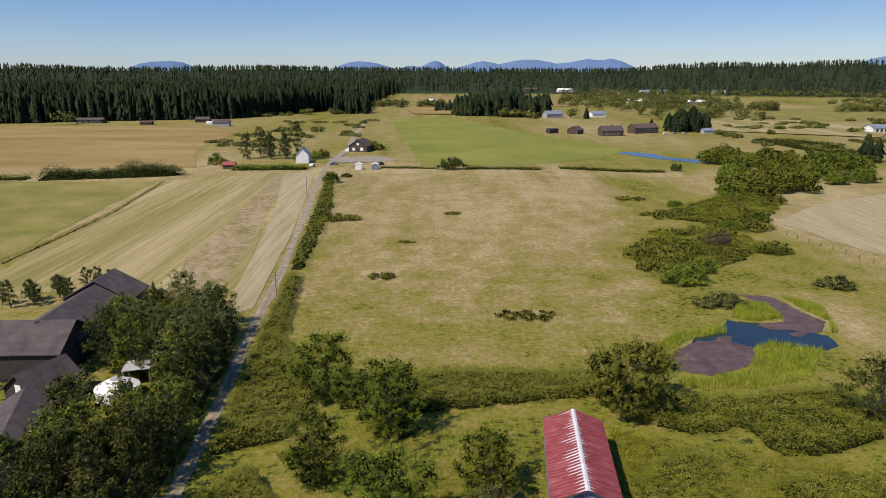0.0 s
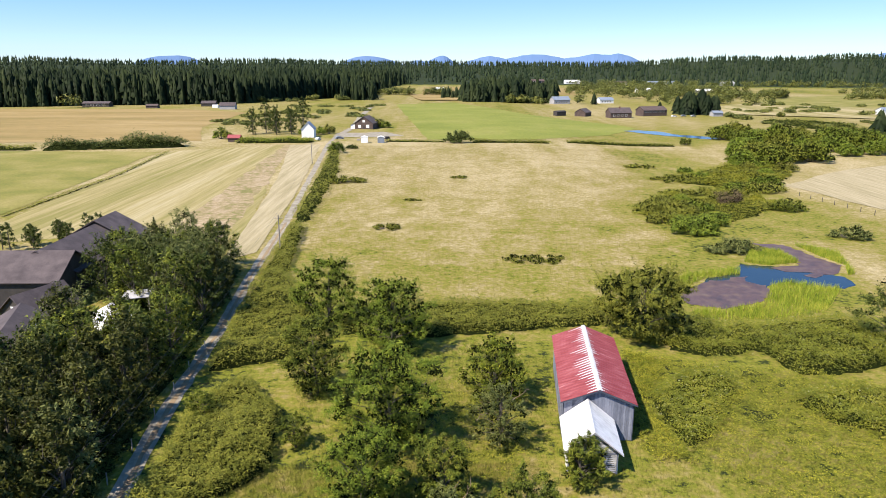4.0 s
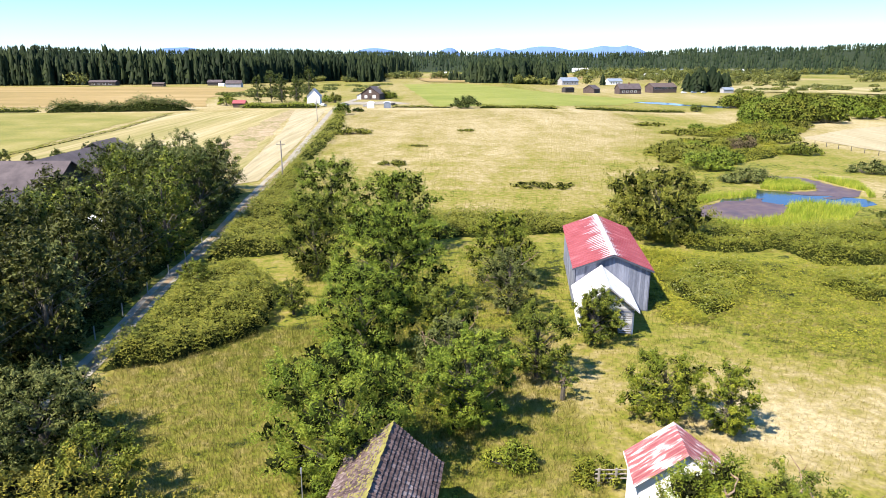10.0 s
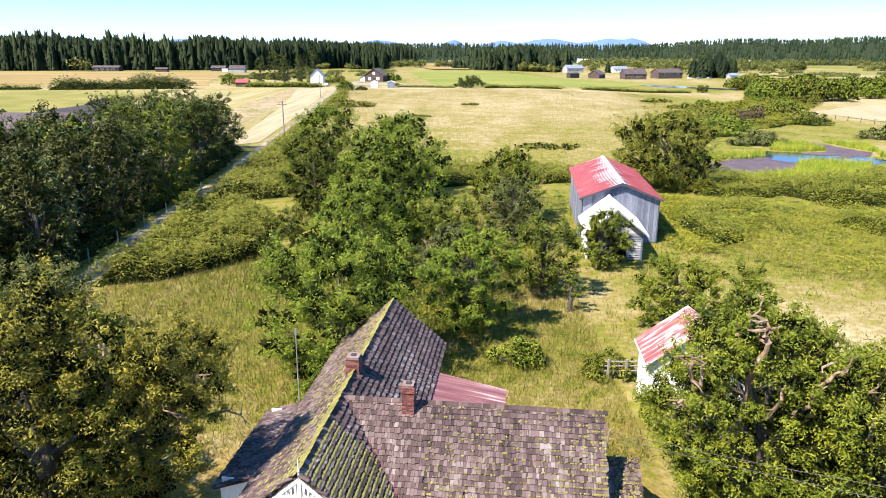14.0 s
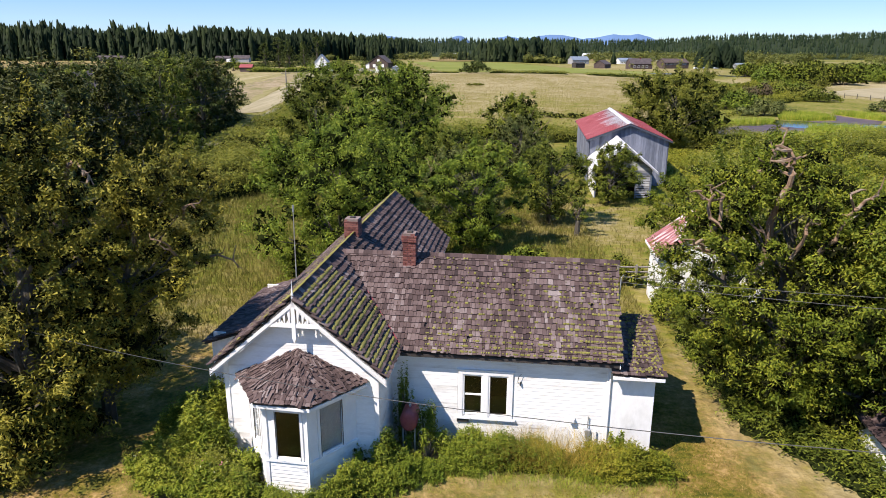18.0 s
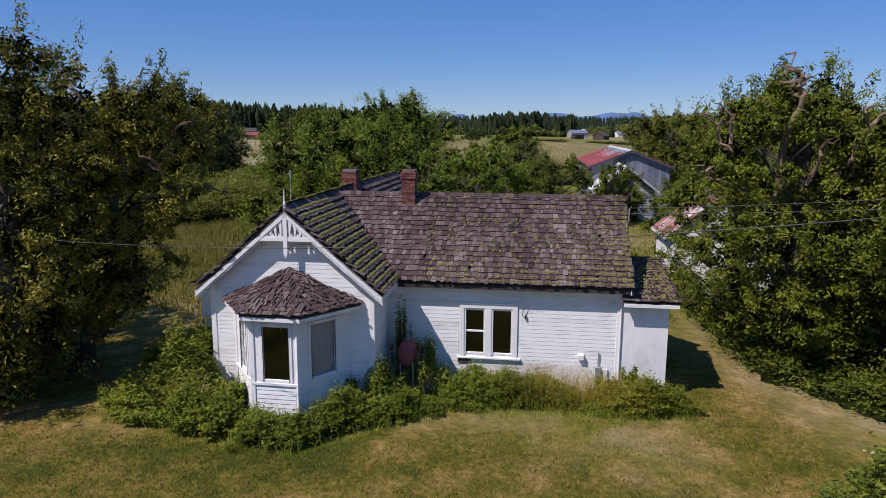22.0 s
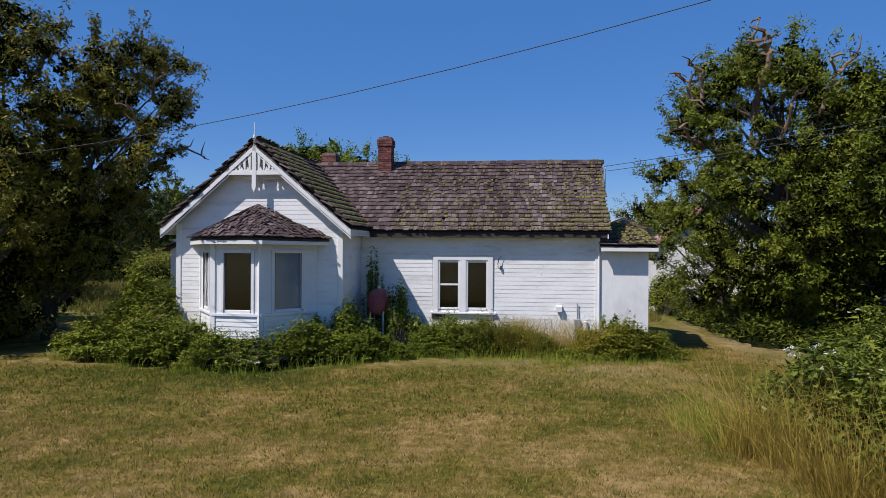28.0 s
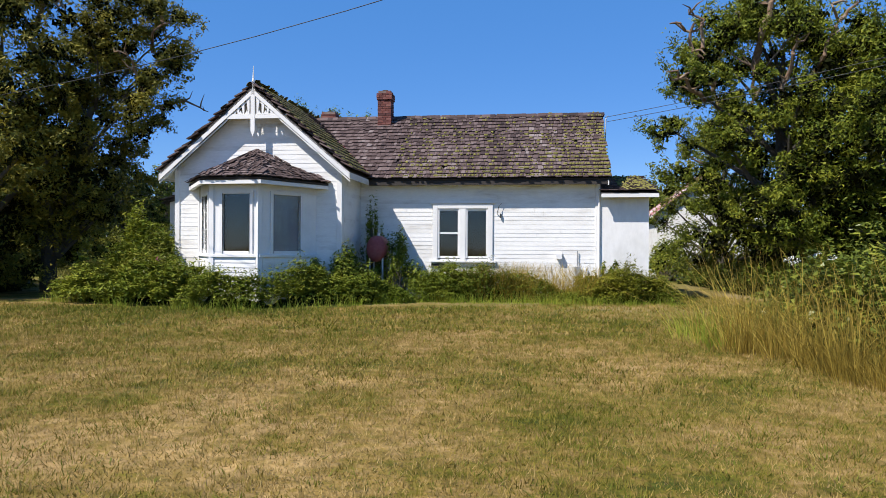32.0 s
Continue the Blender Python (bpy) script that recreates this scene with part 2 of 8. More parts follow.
LEAF_OLIVE = leafy("olive_leaves", (0.046, 0.060, 0.014), (0.080, 0.096, 0.024), (0.122, 0.136, 0.042), lit=1.28)
LEAF_VINE = leafy("vine_leaves", (0.045, 0.074, 0.012), (0.086, 0.122, 0.022), (0.15, 0.18, 0.04), lit=1.1)
LEAF_YELLOW = leafy("yellow_green_leaves", (0.040, 0.066, 0.010), (0.080, 0.112, 0.018), (0.135, 0.160, 0.028), clear=0.18, lit=1.02)
LEAF_WEED = leafy("weed_leaves", (0.060, 0.078, 0.012), (0.100, 0.118, 0.020), (0.150, 0.160, 0.034), lit=1.2)
LEAF_PALE = leafy("blossom_bush_leaves", (0.046, 0.064, 0.012), (0.082, 0.104, 0.020), (0.135, 0.150, 0.040), lit=1.2)
LEAF_SPRUCE = leafy("spruce_needles", (0.024, 0.032, 0.010), (0.042, 0.054, 0.016), (0.070, 0.084, 0.026), clear=0.1, lit=0.72)
CREAM = surface("cream_blossom", [(0.24, 0.26, 0.11), (0.38, 0.38, 0.21)], coarse=3.0, fine=20.0, rough=0.8, bump=0)
REED = leafy("reed", (0.08, 0.14, 0.02), (0.15, 0.22, 0.04), (0.26, 0.29, 0.09))
DRYGRASS = leafy("dry_grass", (0.115, 0.096, 0.036), (0.215, 0.180, 0.066), (0.31, 0.262, 0.118), clear=0.5, lit=1.1, gloss=0.05)
# needle colours darkened for missing self-shadow and blued for aerial haze
FIR = leafy("hazed_fir_needles", (0.004, 0.009, 0.008), (0.008, 0.015, 0.012), (0.017, 0.027, 0.019), coarse=0.02, clear=0.0, gloss=0.05)
# bluer and paler than FIR: distance haze is mixed into the colour
FARFIR = leafy("hazed_far_wood", (0.007, 0.015, 0.015), (0.011, 0.021, 0.019), (0.020, 0.033, 0.027), coarse=0.01, clear=0.0, gloss=0.05)
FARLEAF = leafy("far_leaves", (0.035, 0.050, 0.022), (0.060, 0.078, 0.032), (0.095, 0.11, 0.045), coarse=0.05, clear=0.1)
PAINT = surface("white_weathered_paint", [(0.40, 0.37, 0.32), (0.66, 0.64, 0.60), (0.77, 0.76, 0.73), (0.81, 0.80, 0.77)], coarse=1.6, fine=14.0, rough=0.65, bump=0.2, vary="object", amount=0.16, stretch=(0.6, 1, 2.5), speck=0.13, spots=[0.22, 0.33, 0.48, 0.7], depth=0.005)
TRIM = surface("white_trim_paint", [(0.70, 0.69, 0.67), (0.80, 0.79, 0.77)], coarse=2.0, fine=20.0, rough=0.55, bump=0.1, speck=0.07, depth=0.004)
PLASTER = surface("stained_white_board", [(0.42, 0.41, 0.37), (0.68, 0.67, 0.64), (0.76, 0.75, 0.73)], coarse=1.8, fine=9.0, rough=0.75, bump=0.1, stretch=(1, 1, 0.45), speck=0.12, spots=[0.25, 0.42, 0.6])
SHINGLE = surface("cedar_shingle", [(0.024, 0.013, 0.012), (0.070, 0.043, 0.039), (0.124, 0.086, 0.079), (0.29, 0.246, 0.232)], coarse=0.8, fine=26.0, rough=0.92, bump=0.5, vary="island", amount=0.46, stretch=(1, 0.3, 0.3), spots=[0.2, 0.45, 0.68, 0.95], depth=0.01)
SHINGLE_PIECE = surface("cedar_shingle_piece", [(0.024, 0.013, 0.012), (0.070, 0.043, 0.039), (0.124, 0.086, 0.079), (0.29, 0.246, 0.232)], coarse=0.8, fine=26.0, rough=0.92, bump=0.5, vary="object", amount=0.46, stretch=(1, 0.3, 0.3), spots=[0.2, 0.45, 0.68, 0.95], depth=0.01)
MOSS = surface("roof_moss", [(0.095, 0.092, 0.020), (0.165, 0.150, 0.032), (0.24, 0.215, 0.060)], coarse=2.0, fine=30.0, rough=0.98, bump=0.8)
DECK = surface("roof_boards", [(0.03, 0.025, 0.022), (0.05, 0.042, 0.038)], coarse=3.0, fine=14.0, rough=0.95, bump=0.2)
BRICK = surface("old_brick", [(0.085, 0.028, 0.024), (0.155, 0.048, 0.038), (0.21, 0.085, 0.068)], coarse=6.0, fine=40.0, rough=0.9, bump=0.5, vary="object", amount=0.5, depth=0.006)
MORTAR = surface("mortar", [(0.15, 0.10, 0.085), (0.22, 0.17, 0.15)], coarse=4.0, fine=50.0, rough=0.95, bump=0.4)
# the ramp's palest pink, in stretched strokes, paints glints of the wavy panels
REDROOF = surface("glinting_red_roof_steel", [(0.15, 0.022, 0.024), (0.20, 0.036, 0.039), (0.24, 0.056, 0.06), (0.33, 0.12, 0.125)], coarse=0.9, fine=7.0, rough=0.6, bump=0.05, stretch=(0.5, 2, 1), gloss=0.3, speck=0.12)
TIN = surface("bare_roof_steel", [(0.50, 0.49, 0.48), (0.66, 0.65, 0.64), (0.74, 0.73, 0.72)], coarse=0.8, fine=8.0, rough=0.5, bump=0.05, metal=0.25, speck=0.10)
RUSTED = surface("worn_red_roof", [(0.19, 0.042, 0.042), (0.27, 0.085, 0.08), (0.48, 0.39, 0.37), (0.62, 0.58, 0.56)], coarse=1.1, fine=6.0, rough=0.55, bump=0.05, stretch=(0.35, 2.6, 1), spots=[0.35, 0.50, 0.58, 0.75], speck=0.1)
RUSTRED = surface("faded_red_steel", [(0.10, 0.040, 0.042), (0.16, 0.058, 0.058), (0.22, 0.10, 0.095), (0.42, 0.34, 0.33)], coarse=1.0, fine=6.0, rough=0.6, bump=0.05, stretch=(0.25, 4.0, 1), spots=[0.3, 0.45, 0.56, 0.70], speck=0.15)
PLANK = surface("weathered_plank", [(0.085, 0.095, 0.125), (0.15, 0.165, 0.21), (0.22, 0.235, 0.285)], coarse=0.9, fine=12.0, rough=0.9, bump=0.3, vary="object", amount=0.3, stretch=(1, 1, 0.25))
PALEPLANK = surface("pale_weathered_board", [(0.16, 0.16, 0.17), (0.30, 0.30, 0.31), (0.46, 0.46, 0.46)], coarse=1.2, fine=14.0, rough=0.9, bump=0.3, vary="object", amount=0.35, stretch=(0.4, 1, 1.5))
BLUEDARK = surface("dark_blue_grey_board", [(0.035, 0.042, 0.06), (0.06, 0.07, 0.095)], coarse=1.0, fine=10.0, rough=0.85, bump=0.2)
DARKROOF = surface("dark_roof", [(0.040, 0.030, 0.031), (0.064, 0.049, 0.050), (0.092, 0.072, 0.070)], coarse=0.5, fine=9.0, rough=0.9, bump=0.3)
DARKWOOD = surface("dark_wood", [(0.025, 0.022, 0.020), (0.05, 0.042, 0.038)], coarse=1.0, fine=9.0, rough=0.9, bump=0.3)
BROWNWOOD = surface("brown_wood", [(0.05, 0.034, 0.030), (0.095, 0.066, 0.056)], coarse=0.5, fine=4.0, rough=0.9, bump=0.2)
GREYWALL = surface("grey_wall", [(0.24, 0.24, 0.25), (0.36, 0.36, 0.37)], coarse=0.5, fine=4.0, rough=0.85, bump=0.1)
FARWHITE = surface("far_white", [(0.66, 0.66, 0.65), (0.78, 0.78, 0.77)], coarse=0.5, fine=4.0, rough=0.7, bump=0.05)
BLUEGREY = surface("blue_grey_roof", [(0.12, 0.15, 0.19), (0.20, 0.23, 0.28)], coarse=0.4, fine=4.0, rough=0.6, bump=0.1)
TEAL = surface("blue_green_roof", [(0.03, 0.10, 0.12), (0.05, 0.15, 0.17)], coarse=0.4, fine=4.0, rough=0.6, bump=0.1)
REDPAINT = surface("red_tank_paint", [(0.16, 0.03, 0.03), (0.26, 0.05, 0.05), (0.30, 0.09, 0.08)], coarse=3.0, fine=18.0, rough=0.6, bump=0.1)
POLE = surface("pole_wood", [(0.16, 0.14, 0.12), (0.30, 0.27, 0.23)], coarse=1.0, fine=10.0, rough=0.9, bump=0.3, stretch=(1, 1, 0.2))
WIRE = surface("black_wire", [(0.02, 0.02, 0.02), (0.04, 0.04, 0.04)], coarse=3.0, fine=10.0, rough=0.6, bump=0)
STEEL = surface("galvanised_steel", [(0.40, 0.41, 0.42), (0.55, 0.56, 0.57)], coarse=4.0, fine=30.0, rough=0.45, bump=0.05, metal=0.7)
# near-black base colour paints the darkness of the unlit rooms onto their walls
INSIDE = surface("darkened_room_wall", [(0.010, 0.008, 0.006), (0.018, 0.014, 0.011)], coarse=1.0, fine=8.0, rough=0.9, bump=0.1)
CURTAIN = surface("grey_blind", [(0.32, 0.34, 0.36), (0.45, 0.47, 0.49)], coarse=1.0, fine=10.0, rough=0.9, bump=0.1)
# the haze of the distance is put into this flat blue base colour
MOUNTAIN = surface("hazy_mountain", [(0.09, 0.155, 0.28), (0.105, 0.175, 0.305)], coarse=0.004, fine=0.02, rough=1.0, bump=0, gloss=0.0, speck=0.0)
ROSE = surface("rose_petal", [(0.55, 0.12, 0.25), (0.65, 0.25, 0.35)], coarse=9.0, fine=30.0, rough=0.7, bump=0.1)
PETAL = surface("white_petal", [(0.70, 0.69, 0.64), (0.80, 0.79, 0.75)], coarse=9.0, fine=30.0, rough=0.7, bump=0.1)


def pane_glass():
    m = bpy.data.materials.new("window_glass")
    m.use_nodes = True
    nt = m.node_tree
    b = nt.nodes["Principled BSDF"]
    nz = socket(nt, "ShaderNodeTexNoise", scale=2.5, detail=3)
    bp = nt.nodes.new("ShaderNodeBump")
    bp.inputs["Strength"].default_value, bp.inputs["Distance"].default_value = 0.05, 0.02
    nt.links.new(nz.outputs[0], bp.inputs["Height"])
    nt.links.new(bp.outputs[0], b.inputs["Normal"])
    b.inputs["Base Color"].default_value = (0.9, 0.92, 0.92, 1)
    b.inputs["Roughness"].default_value, b.inputs["Transmission Weight"].default_value, b.inputs["IOR"].default_value = 0.03, 1.0, 1.5
    return m


GLASS = pane_glass()


# ---- building tools ----
def raw_mesh(name, V, F):
    V, F = np.asarray(V, dtype=np.float32), np.asarray(F, dtype=np.int32)
    me = bpy.data.meshes.new(name)
    me.vertices.add(len(V))
    me.vertices.foreach_set("co", V.ravel())
    me.loops.add(F.size)
    me.loops.foreach_set("vertex_index", F.ravel())
    me.polygons.add(len(F))
    me.polygons.foreach_set("loop_start", np.arange(0, F.size, F.shape[1], dtype=np.int32))
    me.update(calc_edges=True)
    return me


class Build:
    """Collects vertices and faces of one mesh."""

    def __init__(self):
        self.v, self.f = [], []

    def add(self, verts, faces):
        n = len(self.v)
        self.v += [tuple(p) for p in verts]
        self.f += [tuple(n + i for i in q) for q in faces]
        return self

    def box(self, x0, y0, z0, x1, y1, z1, c=0.0, m=None):
        """A box, its edges cut by c."""
        if c <= 0:
            P = [(x0, y0, z0), (x1, y0, z0), (x1, y1, z0), (x0, y1, z0), (x0, y0, z1), (x1, y0, z1), (x1, y1, z1), (x0, y1, z1)]
            Q = [(0, 3, 2, 1), (4, 5, 6, 7), (0, 1, 5, 4), (1, 2, 6, 5), (2, 3, 7, 6), (3, 0, 4, 7)]
        else:
            P, Q = [], []
            lo, hi = (x0, y0, z0), (x1, y1, z1)
            idx = {}
            for sx in (0, 1):
                for sy in (0, 1):
                    for sz in (0, 1):
                        s = (sx, sy, sz)
                        for ax in range(3):
                            p = [hi[k] - c if s[k] else lo[k] + c for k in range(3)]
                            p[ax] = hi[ax] if s[ax] else lo[ax]
                            idx[s, ax] = len(P)
                            P.append(tuple(p))
            for ax in range(3):
                u, w = (ax + 1) % 3, (ax + 2) % 3
                for side in (0, 1):
                    ring = []
                    for a, b in ((0, 0), (1, 0), (1, 1), (0, 1)):
                        s = [0, 0, 0]
                        s[ax], s[u], s[w] = side, a, b
                        ring.append(idx[tuple(s), ax])
                    Q.append(tuple(ring if side else ring[::-1]))
            for ax in range(3):
                u, w = (ax + 1) % 3, (ax + 2) % 3
                for a in (0, 1):
                    for b in (0, 1):
                        s0, s1 = [0, 0, 0], [0, 0, 0]
                        s0[u], s0[w], s1[u], s1[w] = a, b, a, b
                        s1[ax] = 1
                        q = (idx[tuple(s0), u], idx[tuple(s1), u], idx[tuple(s1), w], idx[tuple(s0), w])
                        Q.append(q if a == b else q[::-1])
            for s in [(i, j, k) for i in (0, 1) for j in (0, 1) for k in (0, 1)]:
                q = (idx[s, 0], idx[s, 1], idx[s, 2])
                Q.append(q if sum(s) % 2 else q[::-1])
        if m is not None:
            P = [m @ Vector(p) for p in P]
        return self.add(P, Q)

    def prism(self, ring, shift, flip=False):
        """A flat ring pushed along shift into a solid."""
        n = len(ring)
        a = [Vector(p) for p in ring]
        b = [p + Vector(shift) for p in a]
        Q = [tuple(range(n))[::-1], tuple(range(n, 2 * n))] + [(i, (i + 1) % n, n + (i + 1) % n, n + i) for i in range(n)]
        if flip:
            Q = [q[::-1] for q in Q]
        return self.add(a + b, Q)

    def tube(self, path, radii, n=6, cap=True):
        path = [Vector([float(c) for c in p]) for p in path]
        base = len(self.v)
        for i, p in enumerate(path):
            d = (path[min(i + 1, len(path) - 1)] - path[max(i - 1, 0)]).normalized()
            u = d.cross(Vector((0, 0, 1)) if abs(d.z) < 0.9 else Vector((1, 0, 0))).normalized()
            w = d.cross(u)
            r = float(radii[i] if isinstance(radii, (list, tuple)) else radii)
            self.v += [tuple(p + r * (math.cos(2 * math.pi * k / n) * u + math.sin(2 * math.pi * k / n) * w)) for k in range(n)]
        for i in range(len(path) - 1):
            for k in range(n):
                a, b = base + i * n + k, base + i * n + (k + 1) % n
                self.f.append((a, a + n, b + n, b))
        if cap:
            self.f.append(tuple(base + k for k in range(n)))
            self.f.append(tuple(base + (len(path) - 1) * n + k for k in range(n))[::-1])
        return self

    def mesh(self, name):
        me = bpy.data.meshes.new(name)
        me.from_pydata(self.v, [], self.f)
        bm = bmesh.new()
        bm.from_mesh(me)
        bmesh.ops.recalc_face_normals(bm, faces=bm.faces)
        bm.to_mesh(me)
        bm.free()
        return me


def part(name, b, material, parent=None, label="", smooth=False):
    """One mesh object, under a thing or a part, or at top level."""
    me = b.mesh(name) if isinstance(b, Build) else b
    if not me.materials:
        me.materials.append(material)
    if smooth:
        me.shade_smooth()
    ob = new(name, me)
    if parent:
        ob.parent = parent
    if label:
        ob["label"] = label
    return ob


def thing(name, m, label, category, group="", kind=""):
    ob = new(name)
    ob.empty_display_size = 0.3
    ob.matrix_basis = m
    return tagged(ob, label, category, group, kind)


def S(v):
    v = min(max(v, 0.0), 1.0)
    return v * v * (3 - 2 * v)


def ground_z(x, y):
    """Height of the land: level round the house, a slow rise across the meadow, wooded hills far off."""
    z = 2.2 * S((y - 85) / 240) * (1 - S((x - 30) / 70)) * (1 - 0.8 * S((y - 500) / 600))
    if y > 900 or abs(x) > 900:
        d = math.hypot(x, y)
        if d > 1100:
            a = math.degrees(math.atan2(x, y))
            h = 36 + 22 * math.exp(-((a - 22) / 6) ** 2) + 26 * S((a - 24) / 6) + 10 * math.exp(-((a + 14) / 10) ** 2) + 14 * S((-a - 20) / 12)
            z += h * S((d - 1500) / 1300) * (1 + 0.25 * noise.noise((x * 0.002, y * 0.002, 0)))
    return z


def dryness(x, y):
    """0: lush and green, 1: straw."""
    n = noise.noise((x * 0.07, y * 0.07, 3.0)) * 0.16 + noise.noise((x * 0.3, y * 0.3, 9.0)) * 0.14
    if y < 25:
        n += noise.noise((x * 0.8, y * 0.8, 5.0)) * 0.28 + noise.noise((x * 2.3, y * 2.3, 8.0)) * 0.34 + noise.noise((x * 6.0, y * 6.0, 2.0)) * 0.40 + noise.noise((x * 13.0, y * 13.0, 2.0)) * 0.24

    def spot(cx, cy, rx, ry):
        return math.exp(-(((x - cx) / rx) ** 2 + ((y - cy) / ry) ** 2))
    d = 0.62
    if y < 130:
        lawn, orchard = 0.62, 0.24
        d = lawn + (orchard - lawn) * S((y - 22) / 8)
        d += (0.22 - orchard) * S((y - 58) / 10) * (1 - S((y - 104) / 6))
        d += (0.52 - orchard) * S((y - 100) / 12)
        d += 0.07 * spot(-17, 42, 9, 13) + 0.55 * spot(24, 44, 13, 8) + 0.4 * spot(9, 52, 5, 6) + 0.3 * spot(-9, 27, 4, 3) + 0.35 * spot(3, 31, 5, 2.5)
        d += 0.28 * spot(0.7, 13.6, 1.3, 0.7) - 0.12 * spot(-1, 15.5, 6, 1.2) - 0.2 * spot(7.1, 21, 0.7, 3) + 0.06 * spot(8.4, 18.4, 0.8, 1.2) - 0.06 * spot(8.6, 22.5, 1.2, 4.0) - 0.12 * spot(2.5, 7, 1.5, 2.5)
        d += 0.3 * spot(-28, 46, 3, 5) - 0.08 * spot(-6, 9.5, 5, 2.6)
        if y < 19:
            d -= 0.26 * spot(-2.5, 14.4, 8.5, 1.7) + 0.25 * spot(7.2, 15.2, 0.9, 1.6) + 0.18 * spot(7.6, 21.5, 0.6, 4.0) + 0.16 * spot(2.5, 12.0, 3.5, 2.4) + 0.14 * spot(3.6, 6.5, 1.2, 3.0) + 0.2 * spot(-2.4, 3.0, 1.6, 1.0)
    if 95 < y < 420:                                        # the wide meadow: greener towards the orchard, bleached in patches
        d -= 0.13 * S((y - 96) / 12) * (1 - S((y - 120) / 120))
        d += 0.10 * S((y - 170) / 80) * (1 - S((y - 330) / 60)) + 0.22 * noise.noise((x * 0.045, y * 0.02, 4.0)) + 0.20 * noise.noise((x * 0.13, y * 0.06, 7.0))
    if 330 < y < 1500:                                      # rough pasture round the far farms, green in the hollows
        d += (-0.16 + 0.30 * noise.noise((x * 0.012, y * 0.007, 1.0)) + 0.16 * noise.noise((x * 0.05, y * 0.025, 3.0))) * S((y - 330) / 30)
    d -= 0.22 * spot(57, 110, 17, 13) + 0.2 * spot(70, 138, 13, 14)
    wet = S((x - 34 - 0.16 * (y - 100) + 9 * noise.noise((x * 0.06, y * 0.06, 2.0))) / 14) * S((y - 84) / 16) * (1 - S((y - 300) / 40)) * (1 - S((x - 95) / 15))
    d += (0.26 + 0.25 * noise.noise((x * 0.035, y * 0.035, 6.0)) - d) * wet
    d += 0.32 * spot(82, 135, 8, 30)
    if y > 700 or abs(x) > 900:
        far = math.hypot(x, y)
        d -= 1.5 * S((far - 1450) / 250)
    return d + n


def inside(poly, x, y):
    c = False
    for i in range(len(poly)):
        (x0, y0), (x1, y1) = poly[i], poly[i - 1]
        if (y0 > y) != (y1 > y) and x < (x1 - x0) * (y - y0) / (y1 - y0) + x0:
            c = not c
    return c


def leaf_cloud(centres, radii, count, size, r, up=0.35, narrow=0.55, stray=0.5):
    """Leaves, each one blade, in clumps round the centres."""
    k = len(centres)
    pick = r.integers(0, k, count)
    d = r.normal(size=(count, 3))
    d /= np.linalg.norm(d, axis=1)[:, None]
    rad = r.beta(2.6, 1.6, count) * 1.16
    P = centres[pick] + d * rad[:, None] * radii[pick]
    N = r.normal(size=(count, 3)) * stray + d * 0.85 + np.array([0, 0, up * 1.3])
    N /= np.linalg.norm(N, axis=1)[:, None]
    T = np.cross(N, r.normal(size=(count, 3)))
    T /= np.linalg.norm(T, axis=1)[:, None] + 1e-9
    W = np.cross(N, T)
    s = (size * (0.6 + 0.8 * r.random(count)))[:, None]
    fold = N * s * 0.18
    V = np.stack([P - T * s * 0.5 + W * s * narrow * 0.42, P - T * s * 0.5 - W * s * narrow * 0.42, P + T * s * 0.6 + fold], 1).reshape(-1, 3)
    F = np.arange(count * 3, dtype=np.int32).reshape(-1, 3)
    return V, F


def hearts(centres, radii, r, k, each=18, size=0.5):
    """Close-grown insides of the clumps: broad crossing leaves, coloured dark for shade, blocking light."""
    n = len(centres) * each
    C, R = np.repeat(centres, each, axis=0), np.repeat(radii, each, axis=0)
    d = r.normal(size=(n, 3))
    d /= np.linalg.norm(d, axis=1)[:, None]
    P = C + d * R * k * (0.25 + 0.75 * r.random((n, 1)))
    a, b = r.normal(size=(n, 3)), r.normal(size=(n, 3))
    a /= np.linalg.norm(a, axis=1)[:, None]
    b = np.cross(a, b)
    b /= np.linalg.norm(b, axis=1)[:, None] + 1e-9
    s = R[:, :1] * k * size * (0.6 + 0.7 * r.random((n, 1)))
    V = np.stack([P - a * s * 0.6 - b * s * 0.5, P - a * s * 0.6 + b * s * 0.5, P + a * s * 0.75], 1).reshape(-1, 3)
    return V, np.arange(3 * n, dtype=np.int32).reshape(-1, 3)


def foliage_mesh(name, V, F, W, T, foliage, bloom=0, inner=None):
    """Leaves (the last ones blossom) and the hearts inside them as one mesh."""
    me = bpy.data.meshes.new(name)
    nv, nq, nt = len(V) + len(W), len(F), len(T)
    me.vertices.add(nv)
    me.vertices.foreach_set("co", np.concatenate([V, W]).astype(np.float32).ravel())
    loops = np.concatenate([F.ravel(), (T + len(V)).ravel()]).astype(np.int32)
    me.loops.add(len(loops))
    me.loops.foreach_set("vertex_index", loops)
    me.polygons.add(nq + nt)
    me.polygons.foreach_set("loop_start", (np.arange(nq + nt) * 3).astype(np.int32))
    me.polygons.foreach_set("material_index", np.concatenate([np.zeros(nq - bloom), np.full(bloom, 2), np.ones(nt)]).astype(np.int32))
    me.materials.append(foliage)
    me.materials.append(inner or INNER_SHADE)
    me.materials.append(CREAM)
    me.update(calc_edges=True)
    return me


